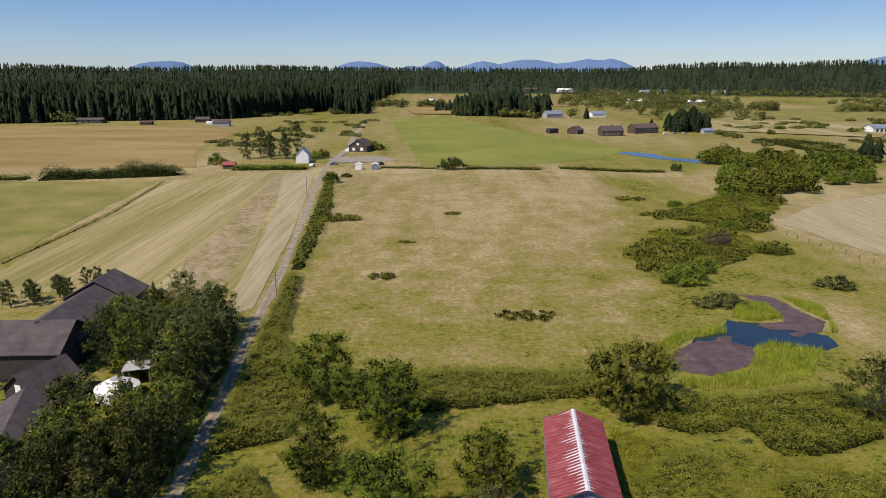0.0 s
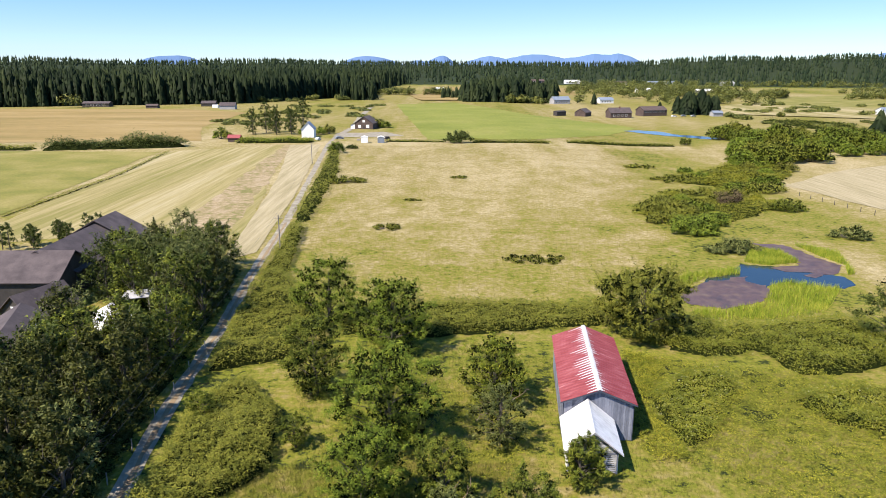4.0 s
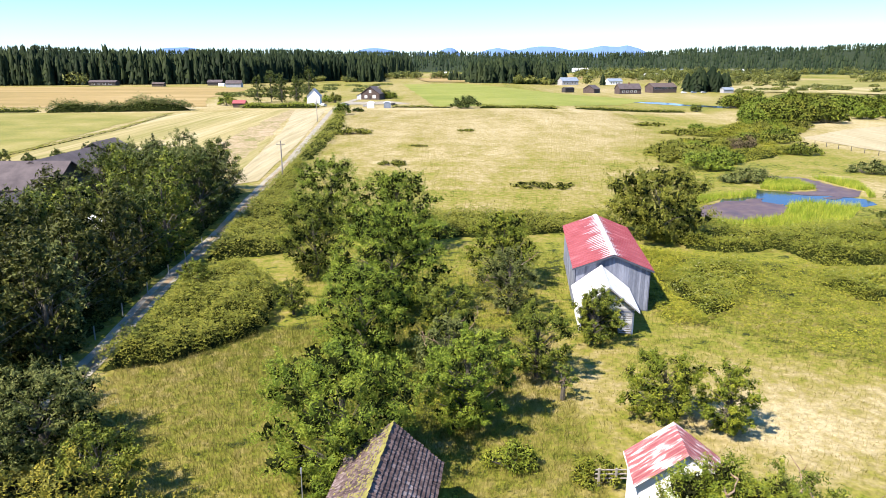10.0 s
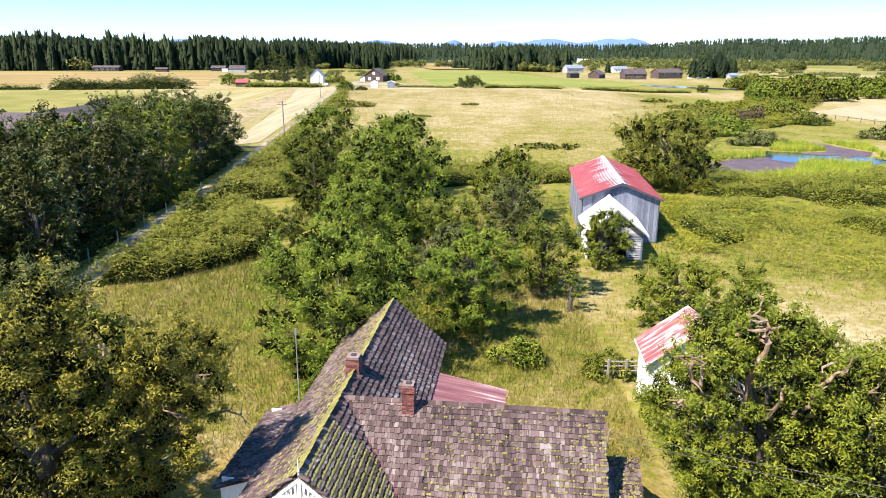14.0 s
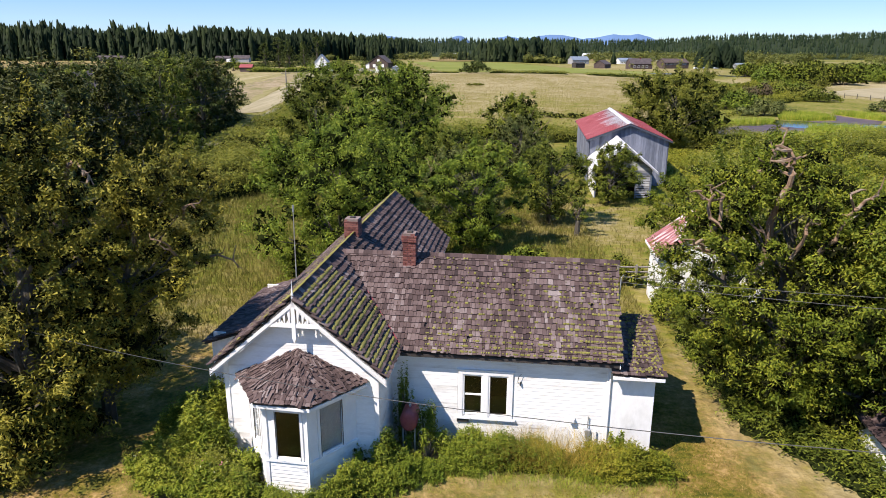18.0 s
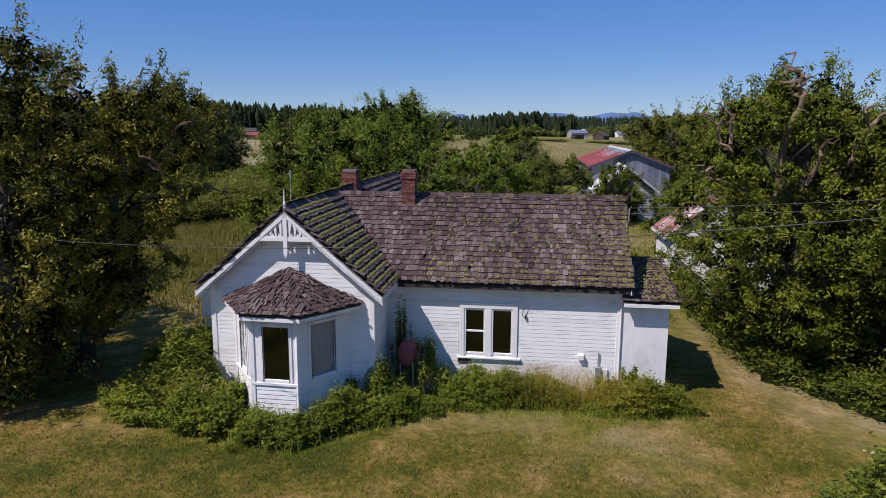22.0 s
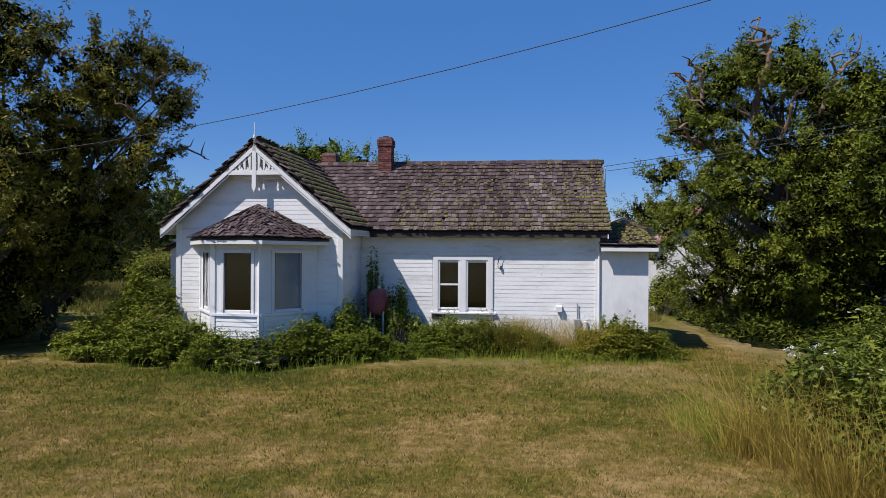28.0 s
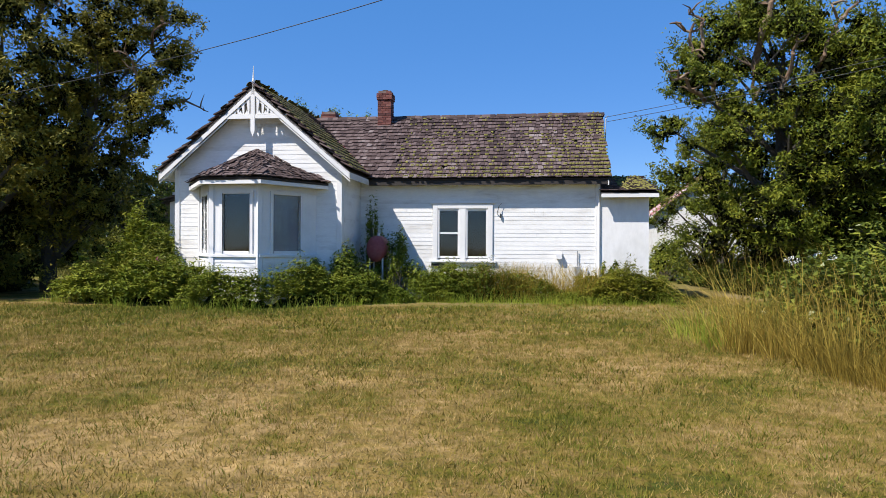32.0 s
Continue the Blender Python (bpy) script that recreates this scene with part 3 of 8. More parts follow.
def tree(name, x, y, H, R, leaf, nleaf, foliage, label, seed, low=0.25, clumps=38, trunk=0.18, bark=None, dead=0, group="", category="tree", lean=(0, 0), pointed=0.0, clump=0.30, stretch=1.0, sprig=0.26, heart=0.58):
    """A tapered trunk with limbs that lead to clumps of leaves; dead: bare limbs that stand out of the crown."""
    r = np.random.default_rng(seed)
    t = thing(name, pose(x, y, ground_z(x, y) - 0.05), label, category, group)
    zc, zr = H * (1 + low) / 2, H * (1 - low) / 2
    C, RR = [], []
    for i in range(clumps):
        u = -1 + 2 * (i + 0.5) / clumps
        a = i * 2.39996 + r.normal() * 0.35
        f = (0.62 + 0.42 * r.random())
        w = math.sqrt(max(0.0, 1 - u * u)) * (1 - pointed * (u + 1) / 2) * 0.95 + 0.08
        if r.random() < 0.25:
            f *= 0.5
        C.append((R * w * f * math.cos(a) + lean[0] * (u + 1) / 2, R * w * f * math.sin(a) * stretch + lean[1] * (u + 1) / 2, zc + zr * u * (0.80 + 0.2 * f)))
        c = R * clump * (0.65 + 0.7 * r.random())
        RR.append((c, c, c * 0.75))
    C, RR = np.array(C), np.array(RR)
    wood = Build()
    top = Vector((lean[0] * 0.7 + r.normal() * 0.2, lean[1] * 0.7 + r.normal() * 0.2, H * 0.82))
    spine = [Vector((0, 0, 0)), Vector((r.normal() * 0.08, r.normal() * 0.08, H * low * 0.9)), Vector((lean[0] * 0.3 + r.normal() * 0.15, lean[1] * 0.3 + r.normal() * 0.15, H * 0.5)), top]
    wood.tube(spine, [trunk * 1.25, trunk, trunk * 0.62, trunk * 0.14], 8)
    for c in C[:: max(1, clumps // 26)]:
        h = min(max(0.12 * H, c[2] - 0.22 * H - 0.15 * R), H * 0.75)
        k = h / (H * 0.82)
        base = spine[0].lerp(top, k)
        tip = Vector(c)
        mid = base.lerp(tip, 0.5) + Vector((r.normal() * 0.1 * R, r.normal() * 0.1 * R, 0.07 * R))
        q = trunk * 0.42 * (1 - 0.6 * k)
        wood.tube([base, mid, tip], [q, q * 0.6, q * 0.2], 5, False)
    part("trunk", wood, bark or BARK, t)
    for _ in range(dead):
        a, h = r.random() * 6.28, H * (0.55 + 0.3 * r.random())
        b = Build()
        p = Vector((math.cos(a) * R * 0.45 + lean[0] * 0.8, math.sin(a) * R * 0.45 + lean[1] * 0.8, h))
        path, w = [p.copy()], []
        way = Vector((math.cos(a) * 0.7, math.sin(a) * 0.7, 0.75))
        n = 7
        for j in range(n):
            way = (way + Vector((r.normal(), r.normal(), r.normal() * 0.8 + 0.12)) * 0.42).normalized()
            p = p + way * min(R, 3.0) * 0.11
            path.append(p.copy())
            if j in (2, 4, 5):
                side = (way + Vector((r.normal(), r.normal(), r.normal())) * 0.8).normalized()
                b.tube([p, p + side * R * 0.08, p + (side + Vector((0, 0, 0.5))) * R * 0.14 + Vector((r.normal(), r.normal(), 0)) * 0.05 * R], [trunk * 0.15, trunk * 0.10, trunk * 0.03], 5, False)
        b.tube(path, [trunk * (0.30 - 0.25 * j / n) for j in range(n + 1)], 6)
        part("dead_limb", b, LICHEN, t, "bare lichen-covered dead limb")
    sub = 6                                                 # each clump breaks up into uneven sprays
    d = r.normal(size=(clumps * sub, 3))
    d /= np.linalg.norm(d, axis=1)[:, None]
    C2 = np.repeat(C, sub, axis=0) + d * np.repeat(RR, sub, axis=0) * (0.45 + 0.75 * r.random((clumps * sub, 1)))
    R2 = np.repeat(RR, sub, axis=0) * (0.28 + 0.30 * r.random((clumps * sub, 1)))
    V, F = leaf_cloud(np.concatenate([C, C2]), np.concatenate([RR * 0.72, R2]), int(nleaf * 0.85), leaf, r)
    out = C - np.array([lean[0] * 0.5, lean[1] * 0.5, zc * 0.8])
    out /= np.linalg.norm(out, axis=1)[:, None] + 1e-6
    G = []                                                  # leafy sprigs that break the outline
    for _ in range(clumps):
        k = r.integers(0, clumps)
        d = out[k] + np.array([0, 0, 0.45]) + r.normal(size=3) * 0.35
        d /= np.linalg.norm(d)
        ln = sprig * R * (0.5 + r.random())
        for q in np.linspace(0, 1, 9):
            G.append(C[k] + out[k] * RR[k] * 0.55 + d * ln * q + r.normal(size=3) * 0.02)
    G = np.array(G)
    V2, F2 = leaf_cloud(G, np.full((len(G), 3), 0.035 * R + 0.4 * leaf), int(nleaf * 0.15), leaf, r)
    V, F = np.concatenate([V, V2]), np.concatenate([F, F2 + len(V)])
    V[:, 2] = np.maximum(V[:, 2], 0.06)
    deep = C[:, 2] > RR[:, 2]
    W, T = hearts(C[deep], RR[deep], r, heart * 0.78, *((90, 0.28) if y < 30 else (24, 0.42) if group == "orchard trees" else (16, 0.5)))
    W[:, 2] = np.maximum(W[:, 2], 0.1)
    part("crown", foliage_mesh("crown", V, F, W, T, foliage, 0, HEART_SHADE if y < 30 else INNER_SHADE), foliage, t)
    return t


def bush(name, x, y, rx, ry, h, leaf, nleaf, foliage, label, seed, clumps=22, group="", category="bush", turn=0.0):
    r = np.random.default_rng(seed)
    t = thing(name, pose(x, y, ground_z(x, y) - 0.04, 0, 0, turn), label, category, group)
    a, q = r.random(clumps) * 6.283, np.sqrt(r.random(clumps)) * 0.85
    zz = h * (1 - 0.72 * q * q) * np.where(np.arange(clumps) % 3 == 0, 0.22 + 0.3 * r.random(clumps), 0.5 + 0.32 * r.random(clumps))
    C = np.stack([np.cos(a) * q * rx, np.sin(a) * q * ry, zz], 1)
    w = 0.34 * min(rx, ry) * (0.7 + 0.6 * r.random(clumps))
    RR = np.stack([w, w, np.maximum(np.minimum(zz * 0.7, np.maximum(w * 1.1, 0.22 * h)), 0.15)], 1)
    wood = Build()
    for c in C[:10]:
        stem = Build() if y < 22 else wood                  # stems of the near bushes are parts of their own
        stem.tube([(c[0] * 0.15, c[1] * 0.15, 0), (c[0] * 0.6, c[1] * 0.6, c[2] * 0.6), tuple(c)], [0.05 * h ** 0.5, 0.035 * h ** 0.5, 0.012], 5, False)
        if y < 22:
            part("stem", stem, BARK, t)
    if y >= 22:
        part("woody_base", wood, BARK, t)
    V, F = leaf_cloud(C, RR, nleaf, leaf, r, stray=0.22 if leaf > 0.25 else 0.42)
    V[:, 2] = np.maximum(V[:, 2], 0.03)
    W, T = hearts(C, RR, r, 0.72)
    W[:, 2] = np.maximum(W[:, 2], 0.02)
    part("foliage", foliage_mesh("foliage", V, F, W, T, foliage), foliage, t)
    return t


def soft_noise(x, y, seed):
    """Smooth noise from -1 to 1 over arrays of places."""
    tab = np.random.default_rng(seed).uniform(-1, 1, (64, 64))
    i, j = np.floor(x).astype(int), np.floor(y).astype(int)
    u, v = x - i, y - j
    u, v = u * u * (3 - 2 * u), v * v * (3 - 2 * v)
    return (tab[i % 64, j % 64] * (1 - u) + tab[(i + 1) % 64, j % 64] * u) * (1 - v) + (tab[i % 64, (j + 1) % 64] * (1 - u) + tab[(i + 1) % 64, (j + 1) % 64] * u) * v


def within(poly, X, Y):
    """Which places lie inside an outline, and how far they are from its edge."""
    c, far = np.zeros(X.shape, bool), np.full(X.shape, 1e9)
    for i in range(len(poly)):
        (x0, y0), (x1, y1) = poly[i], poly[i - 1]
        if y0 != y1:
            c ^= ((y0 > Y) != (y1 > Y)) & (X < (x1 - x0) * (Y - y0) / (y1 - y0) + x0)
        k = np.clip(((X - x0) * (x1 - x0) + (Y - y0) * (y1 - y0)) / ((x1 - x0) ** 2 + (y1 - y0) ** 2 + 1e-9), 0, 1)
        far = np.minimum(far, np.hypot(X - x0 - k * (x1 - x0), Y - y0 - k * (y1 - y0)))
    return c, far


def thicket(name, poly, h, leaf, count, foliage, label, seed, category="thicket", rough=0.5, clump=0.9, bloom=0, shoots=0.08, core=0.72):
    """Low growth that fills a stretch of ground: a carpet of leaves over many grown-together domes, with stray shoots."""
    r = np.random.default_rng(seed)
    xs, ys = [p[0] for p in poly], [p[1] for p in poly]
    step = clump * 0.3
    gx_, gy_ = np.arange(min(xs) - step, max(xs) + step, step), np.arange(min(ys) - step, max(ys) + step, step)
    X, Y = np.meshgrid(gx_, gy_, indexing="ij")
    X, Y = X + r.uniform(-0.3, 0.3, X.shape) * step, Y + r.uniform(-0.3, 0.3, X.shape) * step
    ins, edge = within(poly, X + 0.35 * clump * soft_noise(X / clump, Y / clump, seed + 1), Y + 0.35 * clump * soft_noise(X / clump, Y / clump, seed + 2))
    jx, jy, jh = r.uniform(0.1, 0.9, (64, 64)), r.uniform(0.1, 0.9, (64, 64)), r.uniform(0.6, 1.15, (64, 64))
    cx, cy = np.floor(X / clump).astype(int), np.floor(Y / clump).astype(int)
    dome = np.zeros(X.shape)
    for a in (-1, 0, 1):
        for b in (-1, 0, 1):
            i, j = (cx + a) % 64, (cy + b) % 64
            d2 = ((cx + a + jx[i, j] - X / clump) ** 2 + (cy + b + jy[i, j] - Y / clump) ** 2)
            dome = np.maximum(dome, jh[i, j] * np.sqrt(np.maximum(0, 1 - d2 / 1.1)))
    big = soft_noise(X / (4 * clump), Y / (4 * clump), seed + 3)
    Hh = h * (1 + rough * 0.7 * big) * (0.38 + 0.62 * dome) * (1 + 0.12 * r.normal(size=X.shape))
    Hh *= 0.25 + 0.75 * np.clip(edge / (0.35 * h + 0.3 * clump), 0, 1) ** 0.6
    Hh = np.maximum(Hh, 0.08)
    at = np.argwhere(ins)
    if not len(at):
        return None
    G = np.zeros(X.shape)
    for i, j in at:
        G[i, j] = ground_z(X[i, j], Y[i, j])
    idx = -np.ones(X.shape, int)
    idx[ins] = np.arange(len(at))
    # core sheet below the leaves, in the dark colour of shade inside the growth
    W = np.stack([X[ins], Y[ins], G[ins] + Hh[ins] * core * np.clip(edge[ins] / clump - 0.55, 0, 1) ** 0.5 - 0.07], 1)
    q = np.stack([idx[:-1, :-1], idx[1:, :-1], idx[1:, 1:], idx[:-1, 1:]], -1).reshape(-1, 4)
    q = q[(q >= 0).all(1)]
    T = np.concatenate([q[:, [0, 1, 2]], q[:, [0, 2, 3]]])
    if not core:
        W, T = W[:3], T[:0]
    n = count + bloom
    odds = np.clip(edge[ins] / (0.7 * clump), 0.4, 1)
    k = at[r.choice(len(at), n, p=odds / odds.sum())]
    hh = Hh[k[:, 0], k[:, 1]]
    u = r.random(n)
    z = hh * (1.04 - 0.62 * u ** 2.0)
    z[:count] = np.where(r.random(count) < shoots, hh[:count] * (1.0 + 0.35 * r.random(count) ** 2), z[:count])
    z[count:] = hh[count:] * (0.95 + 0.12 * r.random(bloom))
    P = np.stack([X[k[:, 0], k[:, 1]] + r.uniform(-0.75, 0.75, n) * step, Y[k[:, 0], k[:, 1]] + r.uniform(-0.75, 0.75, n) * step, G[k[:, 0], k[:, 1]] + z], 1)
    N = r.normal(size=(n, 3)) * 0.36 + np.array([0, 0, 0.9])
    N /= np.linalg.norm(N, axis=1)[:, None]
    E = np.cross(N, r.normal(size=(n, 3)))
    E /= np.linalg.norm(E, axis=1)[:, None] + 1e-9
    D = np.cross(N, E)
    s = (leaf * (0.55 + 0.9 * r.random(n)))[:, None]
    s[count:] *= 0.7
    w = np.full((n, 1), 0.29)
    w[count:] = 0.5
    V = np.stack([P - E * s * 0.5 + D * s * w * 0.85, P - E * s * 0.5 - D * s * w * 0.85, P + E * s * 0.6 + N * s * 0.15], 1).reshape(-1, 3)
    F = np.arange(3 * n, dtype=np.int32).reshape(-1, 3)
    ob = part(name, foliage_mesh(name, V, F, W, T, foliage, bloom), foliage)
    return tagged(ob, label, category, "", "stuff")


def blades(name, P, heights, width, r, foliage, label, dry=None, bend=0.5, category="grass", kind="stuff", lean=None, short=False):
    """Single blades of grass at the points P; tall ones, with lean, bow over in an arc."""
    n = len(P)
    a = r.random(n) * 6.283
    side = np.stack([np.cos(a), np.sin(a), np.zeros(n)], 1) * (width * (0.6 + 0.8 * r.random(n)))[:, None]
    b = r.random(n) * 6.283
    over = np.stack([np.cos(b), np.sin(b), np.zeros(n)], 1) * (heights * bend * r.random(n))[:, None]
    up = np.stack([np.zeros(n), np.zeros(n), heights], 1)
    if short:
        V = np.stack([P - side, P + side, P + over * 0.4 + lean * heights[:, None] + up], 1).reshape(-1, 3)
        F, k = np.arange(3 * n, dtype=np.int32).reshape(-1, 3), 3
    elif lean is None:
        V = np.stack([P - side, P + side, P + over + up], 1).reshape(-1, 3)
        F, k = np.arange(3 * n, dtype=np.int32).reshape(-1, 3), 3
    else:
        over = over * 0.4 + lean * heights[:, None]
        m1 = P + over * 0.18 + up * 0.55
        m2 = P + over * 0.55 + up * 0.9
        V = np.stack([P - side, P + side, m1 + side * 0.8, m1 - side * 0.8, m2 + side * 0.5, m2 - side * 0.5, P + over + up * 0.93, P + over * 1.0 + up * 0.93], 1)
        V = V.reshape(-1, 3)
        o = 8 * np.arange(n, dtype=np.int32)[:, None]
        F, k = np.concatenate([o + np.array([[0, 1, 2, 3]]), o + np.array([[3, 2, 4, 5]]), o + np.array([[5, 4, 6, 7]])]), 8
    me = raw_mesh(name, V, F)
    if dry is not None:
        at = me.attributes.new("dry", "FLOAT", "POINT")
        at.data.foreach_set("value", np.repeat(dry, k).astype(np.float32))
    return tagged(part(name, me, foliage), label, category, "", kind)


def tufts(centres, each, spread, r):
    """Feet and leans of blades that grow in tufts."""
    C = np.repeat(np.array(centres, dtype=float), each, axis=0)
    d = r.normal(size=(len(C), 2))
    P = np.stack([C[:, 0] + d[:, 0] * spread, C[:, 1] + d[:, 1] * spread, np.array([ground_z(x, y) for x, y in C[:, :2]]) - 0.02], 1)
    return P, np.stack([d[:, 0], d[:, 1], np.zeros(len(C))], 1) * 0.33


# ---- the land ----
def spaced(lo, hi, near_lo, near_hi, step, grow=1.16, widest=180.0):
    mid = list(np.arange(near_lo, near_hi + 0.01, step))
    up, d = [near_hi], step
    while up[-1] < hi:
        d = min(d * grow, widest)
        up.append(up[-1] + d)
    down, d = [near_lo], step
    while down[-1] > lo:
        d = min(d * grow, widest)
        down.append(down[-1] - d)
    return np.array(down[:0:-1] + mid + up[1:])


gx, gy = spaced(-4300, 4300, -45, 95, 1.0), spaced(-300, 4750, -6, 150, 1.0)
GX, GY = np.meshgrid(gx, gy, indexing="ij")
gv = [(x, y, ground_z(x, y)) for x, y in zip(GX.ravel(), GY.ravel())]
ny = len(gy)
ii, jj = np.meshgrid(np.arange(len(gx) - 1), np.arange(ny - 1), indexing="ij")
q = (ii * ny + jj).ravel()
gm = raw_mesh("ground", gv, np.stack([q, q + ny, q + ny + 1, q + 1], 1))
gat = gm.attributes.new("dry", "FLOAT", "POINT")
gat.data.foreach_set("value", np.array([dryness(v[0], v[1]) for v in gv], dtype=np.float32))
LAWN_EDGE = [(-34, -8), (34, -8), (16, 6), (10.5, 15), (9.6, 19), (8.9, 24), (8.2, 31), (5.5, 31), (5.5, 14), (0, 17.5), (-4, 17), (-9, 17), (-9.0, 27), (-20, 28), (-34, 24)]
lat = gm.attributes.new("lawn", "FLOAT", "POINT")
lawn_in, lawn_far = within(LAWN_EDGE, GX, GY)
lat.data.foreach_set("value", np.clip(0.5 + np.where(lawn_in, lawn_far, -lawn_far) / 3.0, 0, 1).ravel().astype(np.float32))
gm.shade_smooth()
ground = tagged(part("ground", gm, MEADOW), "rough meadow of dry and green grass", "ground", kind="structure")


def sheet(name, poly, lift, material, label, category, step=8.0, wobble=0.0, kind="structure"):
    """A thin sheet that follows the land inside an outline."""
    edge = []
    for i in range(len(poly)):
        (x0, y0), (x1, y1) = poly[i], poly[(i + 1) % len(poly)]
        n = max(1, int(math.hypot(x1 - x0, y1 - y0) / step))
        for k in range(n):
            x, y = x0 + (x1 - x0) * k / n, y0 + (y1 - y0) * k / n
            s = 1.3 / step
            edge.append((x + wobble * noise.noise((x * s, y * s, 1.0)), y + wobble * noise.noise((x * s, y * s, 7.0))))
    bm = bmesh.new()
    vs = [bm.verts.new((x, y, 0)) for x, y in edge]
    bm.faces.new(vs)
    bmesh.ops.triangulate(bm, faces=bm.faces[:])
    xs, ys = [p[0] for p in edge], [p[1] for p in edge]
    for lo, hi, no in ((min(xs), max(xs), (1, 0, 0)), (min(ys), max(ys), (0, 1, 0))):
        n = int(min(40, (hi - lo) / (step * 1.5)))
        for k in range(1, n):
            c = lo + (hi - lo) * k / n
            bmesh.ops.bisect_plane(bm, geom=bm.verts[:] + bm.edges[:] + bm.faces[:], plane_co=(c if no[0] else 0, c if no[1] else 0, 0), plane_no=no)
    for v in bm.verts:
        v.co.z = ground_z(v.co.x, v.co.y) + lift
    bmesh.ops.recalc_face_normals(bm, faces=bm.faces)
    if bm.faces and sum(f.normal.z for f in bm.faces) < 0:
        bmesh.ops.reverse_faces(bm, faces=bm.faces[:])
    me = bpy.data.meshes.new(name)
    bm.to_mesh(me)
    bm.free()
    return tagged(part(name, me, material), label, category, "", kind)


sheet("hay_field", [(-124, 297), (-77, 324), (-46, 150), (-56, 146), (-72, 152), (-88, 150), (-108, 140)], 0.05, HAY, "mown hay field with pale tractor lines", "field", wobble=1.2)
sheet("straw_strip", [(-75, 324), (-61, 326), (-50, 240), (-43, 170), (-40.5, 138), (-45.5, 132), (-50, 170), (-58, 230)], 0.09, STRAW, "pale strip of cut straw beside the lane", "field", wobble=0.6)
sheet("green_pasture", [(-125.5, 297), (-116, 170), (-106, 60), (-330, 40), (-420, 300)], 0.08, PASTURE, "green grazed pasture", "field", wobble=1.5)
sheet("brown_field", [(-122, 340), (-150, 420), (-165, 560), (-230, 605), (-600, 600), (-900, 560), (-900, 330), (-300, 325)], 0.12, BROWNF, "wide brown hay field before the forest", "field", wobble=3, step=20)
sheet("bright_field", [(-53, 690), (4, 735), (60, 560), (112, 470), (118, 440), (90, 395), (40, 350), (-11, 349)], 0.12, BRIGHT, "bright green irrigated field", "field", wobble=1.5, step=12)
sheet("tan_field", [(111, 226), (150, 262), (190, 283), (420, 360), (420, 150), (160, 158), (122, 172)], 0.10, STRAW, "pale tan mown field", "field", wobble=2, step=12)
sheet("fallow_strip", [(-76.9, 321.3), (-73, 325.0), (-62, 240.0), (-54, 176.6), (-51, 150), (-55, 142), (-63, 150), (-66, 163.0), (-68, 192.5), (-71, 233.7)], 0.07, FALLOW, "strip of brownish fallow between hay and straw", "field", wobble=2.0, step=5)
lift_ = 0.3
for poly, mat, lab in (
        ([(-40, 1010), (180, 980), (230, 1300), (-50, 1340)], BROWNF, "far tan field between the woods"), ([(300, 640), (520, 600), (760, 800), (700, 1000), (380, 900)], PASTURE, "far green field with scattered bushes"),
        ([(200, 590), (330, 520), (420, 640), (300, 740)], HAY, "far hay field beyond the pond"), ([(-30, 780), (10, 770), (20, 960), (-60, 980)], BROWNF, "far tan field beside the forest"), ([(560, 620), (720, 570), (820, 700), (700, 740)], BROWNF, "far tan field on the slope")):
    lift_ += 0.12
    sheet("far_field", poly, lift_, mat, lab, "field", step=30, wobble=6)

# the gravel lane, two wheel tracks with grass between
LANE = [(-27, 20), (-28.3, 38), (-29.3, 48.5), (-32.1, 71.6), (-34.2, 98), (-36.8, 121), (-40.3, 165), (-48, 239), (-57.4, 326), (-60.3, 368)]


def ribbon(pts, left, right):
    a, b = [], []
    for i, (x, y) in enumerate(pts):
        (x0, y0), (x1, y1) = pts[max(0, i - 1)], pts[min(len(pts) - 1, i + 1)]
        d = math.hypot(x1 - x0, y1 - y0)
        nx, ny_ = (y1 - y0) / d, -(x1 - x0) / d
        a.append((x + nx * left, y + ny_ * left))
        b.append((x + nx * right, y + ny_ * right))
    return a + b[::-1]


sheet("lane", ribbon(LANE, -1.05, 0.85), 0.05, GRAVEL, "narrow gravel lane", "road", step=2.5, wobble=0.35)
sheet("verge", ribbon(LANE[:7], -0.25, 0.3), 0.09, DIRT, "strip of dirt and grass between the wheel tracks", "verge", step=2.0, wobble=0.3)
sheet("farm_track", ribbon([(-60.3, 368), (-58, 420), (-66, 520), (-75, 700)], -2, 2), 0.16, GRAVEL, "pale farm track", "road", step=10, wobble=0.8)
sheet("farm_yard", ribbon([(-60, 372), (-44, 372), (-30, 380)], -14, 12), 0.13, GRAVEL, "gravel farm yard", "yard", step=5, wobble=1.0)

# ponds
POND = [(44, 116), (48, 121.5), (53, 124), (57.5, 131), (63, 129.5), (69, 127), (73.5, 122.5), (73, 117.5), (69.8, 115.8), (64.4, 117.2), (61.5, 119.8), (57, 117), (52, 112)]
sheet("pond", POND, 0.03, WATER, "small pond with dark blue water", "pond", step=1.2, wobble=0.7)
sheet("pond_weed", [(39.1, 111.4), (42.0, 115.4), (47.5, 119.9), (50, 120.0), (52.5, 121.6), (55.6, 122.6), (54.0, 119.4), (56.6, 117.1), (55.5, 112), (51.9, 108.4), (44.6, 104.8), (39.9, 107.0)], 0.06, ALGAE, "brown weed covering the water", "pond weed", step=1.0, wobble=0.9, kind="stuff")
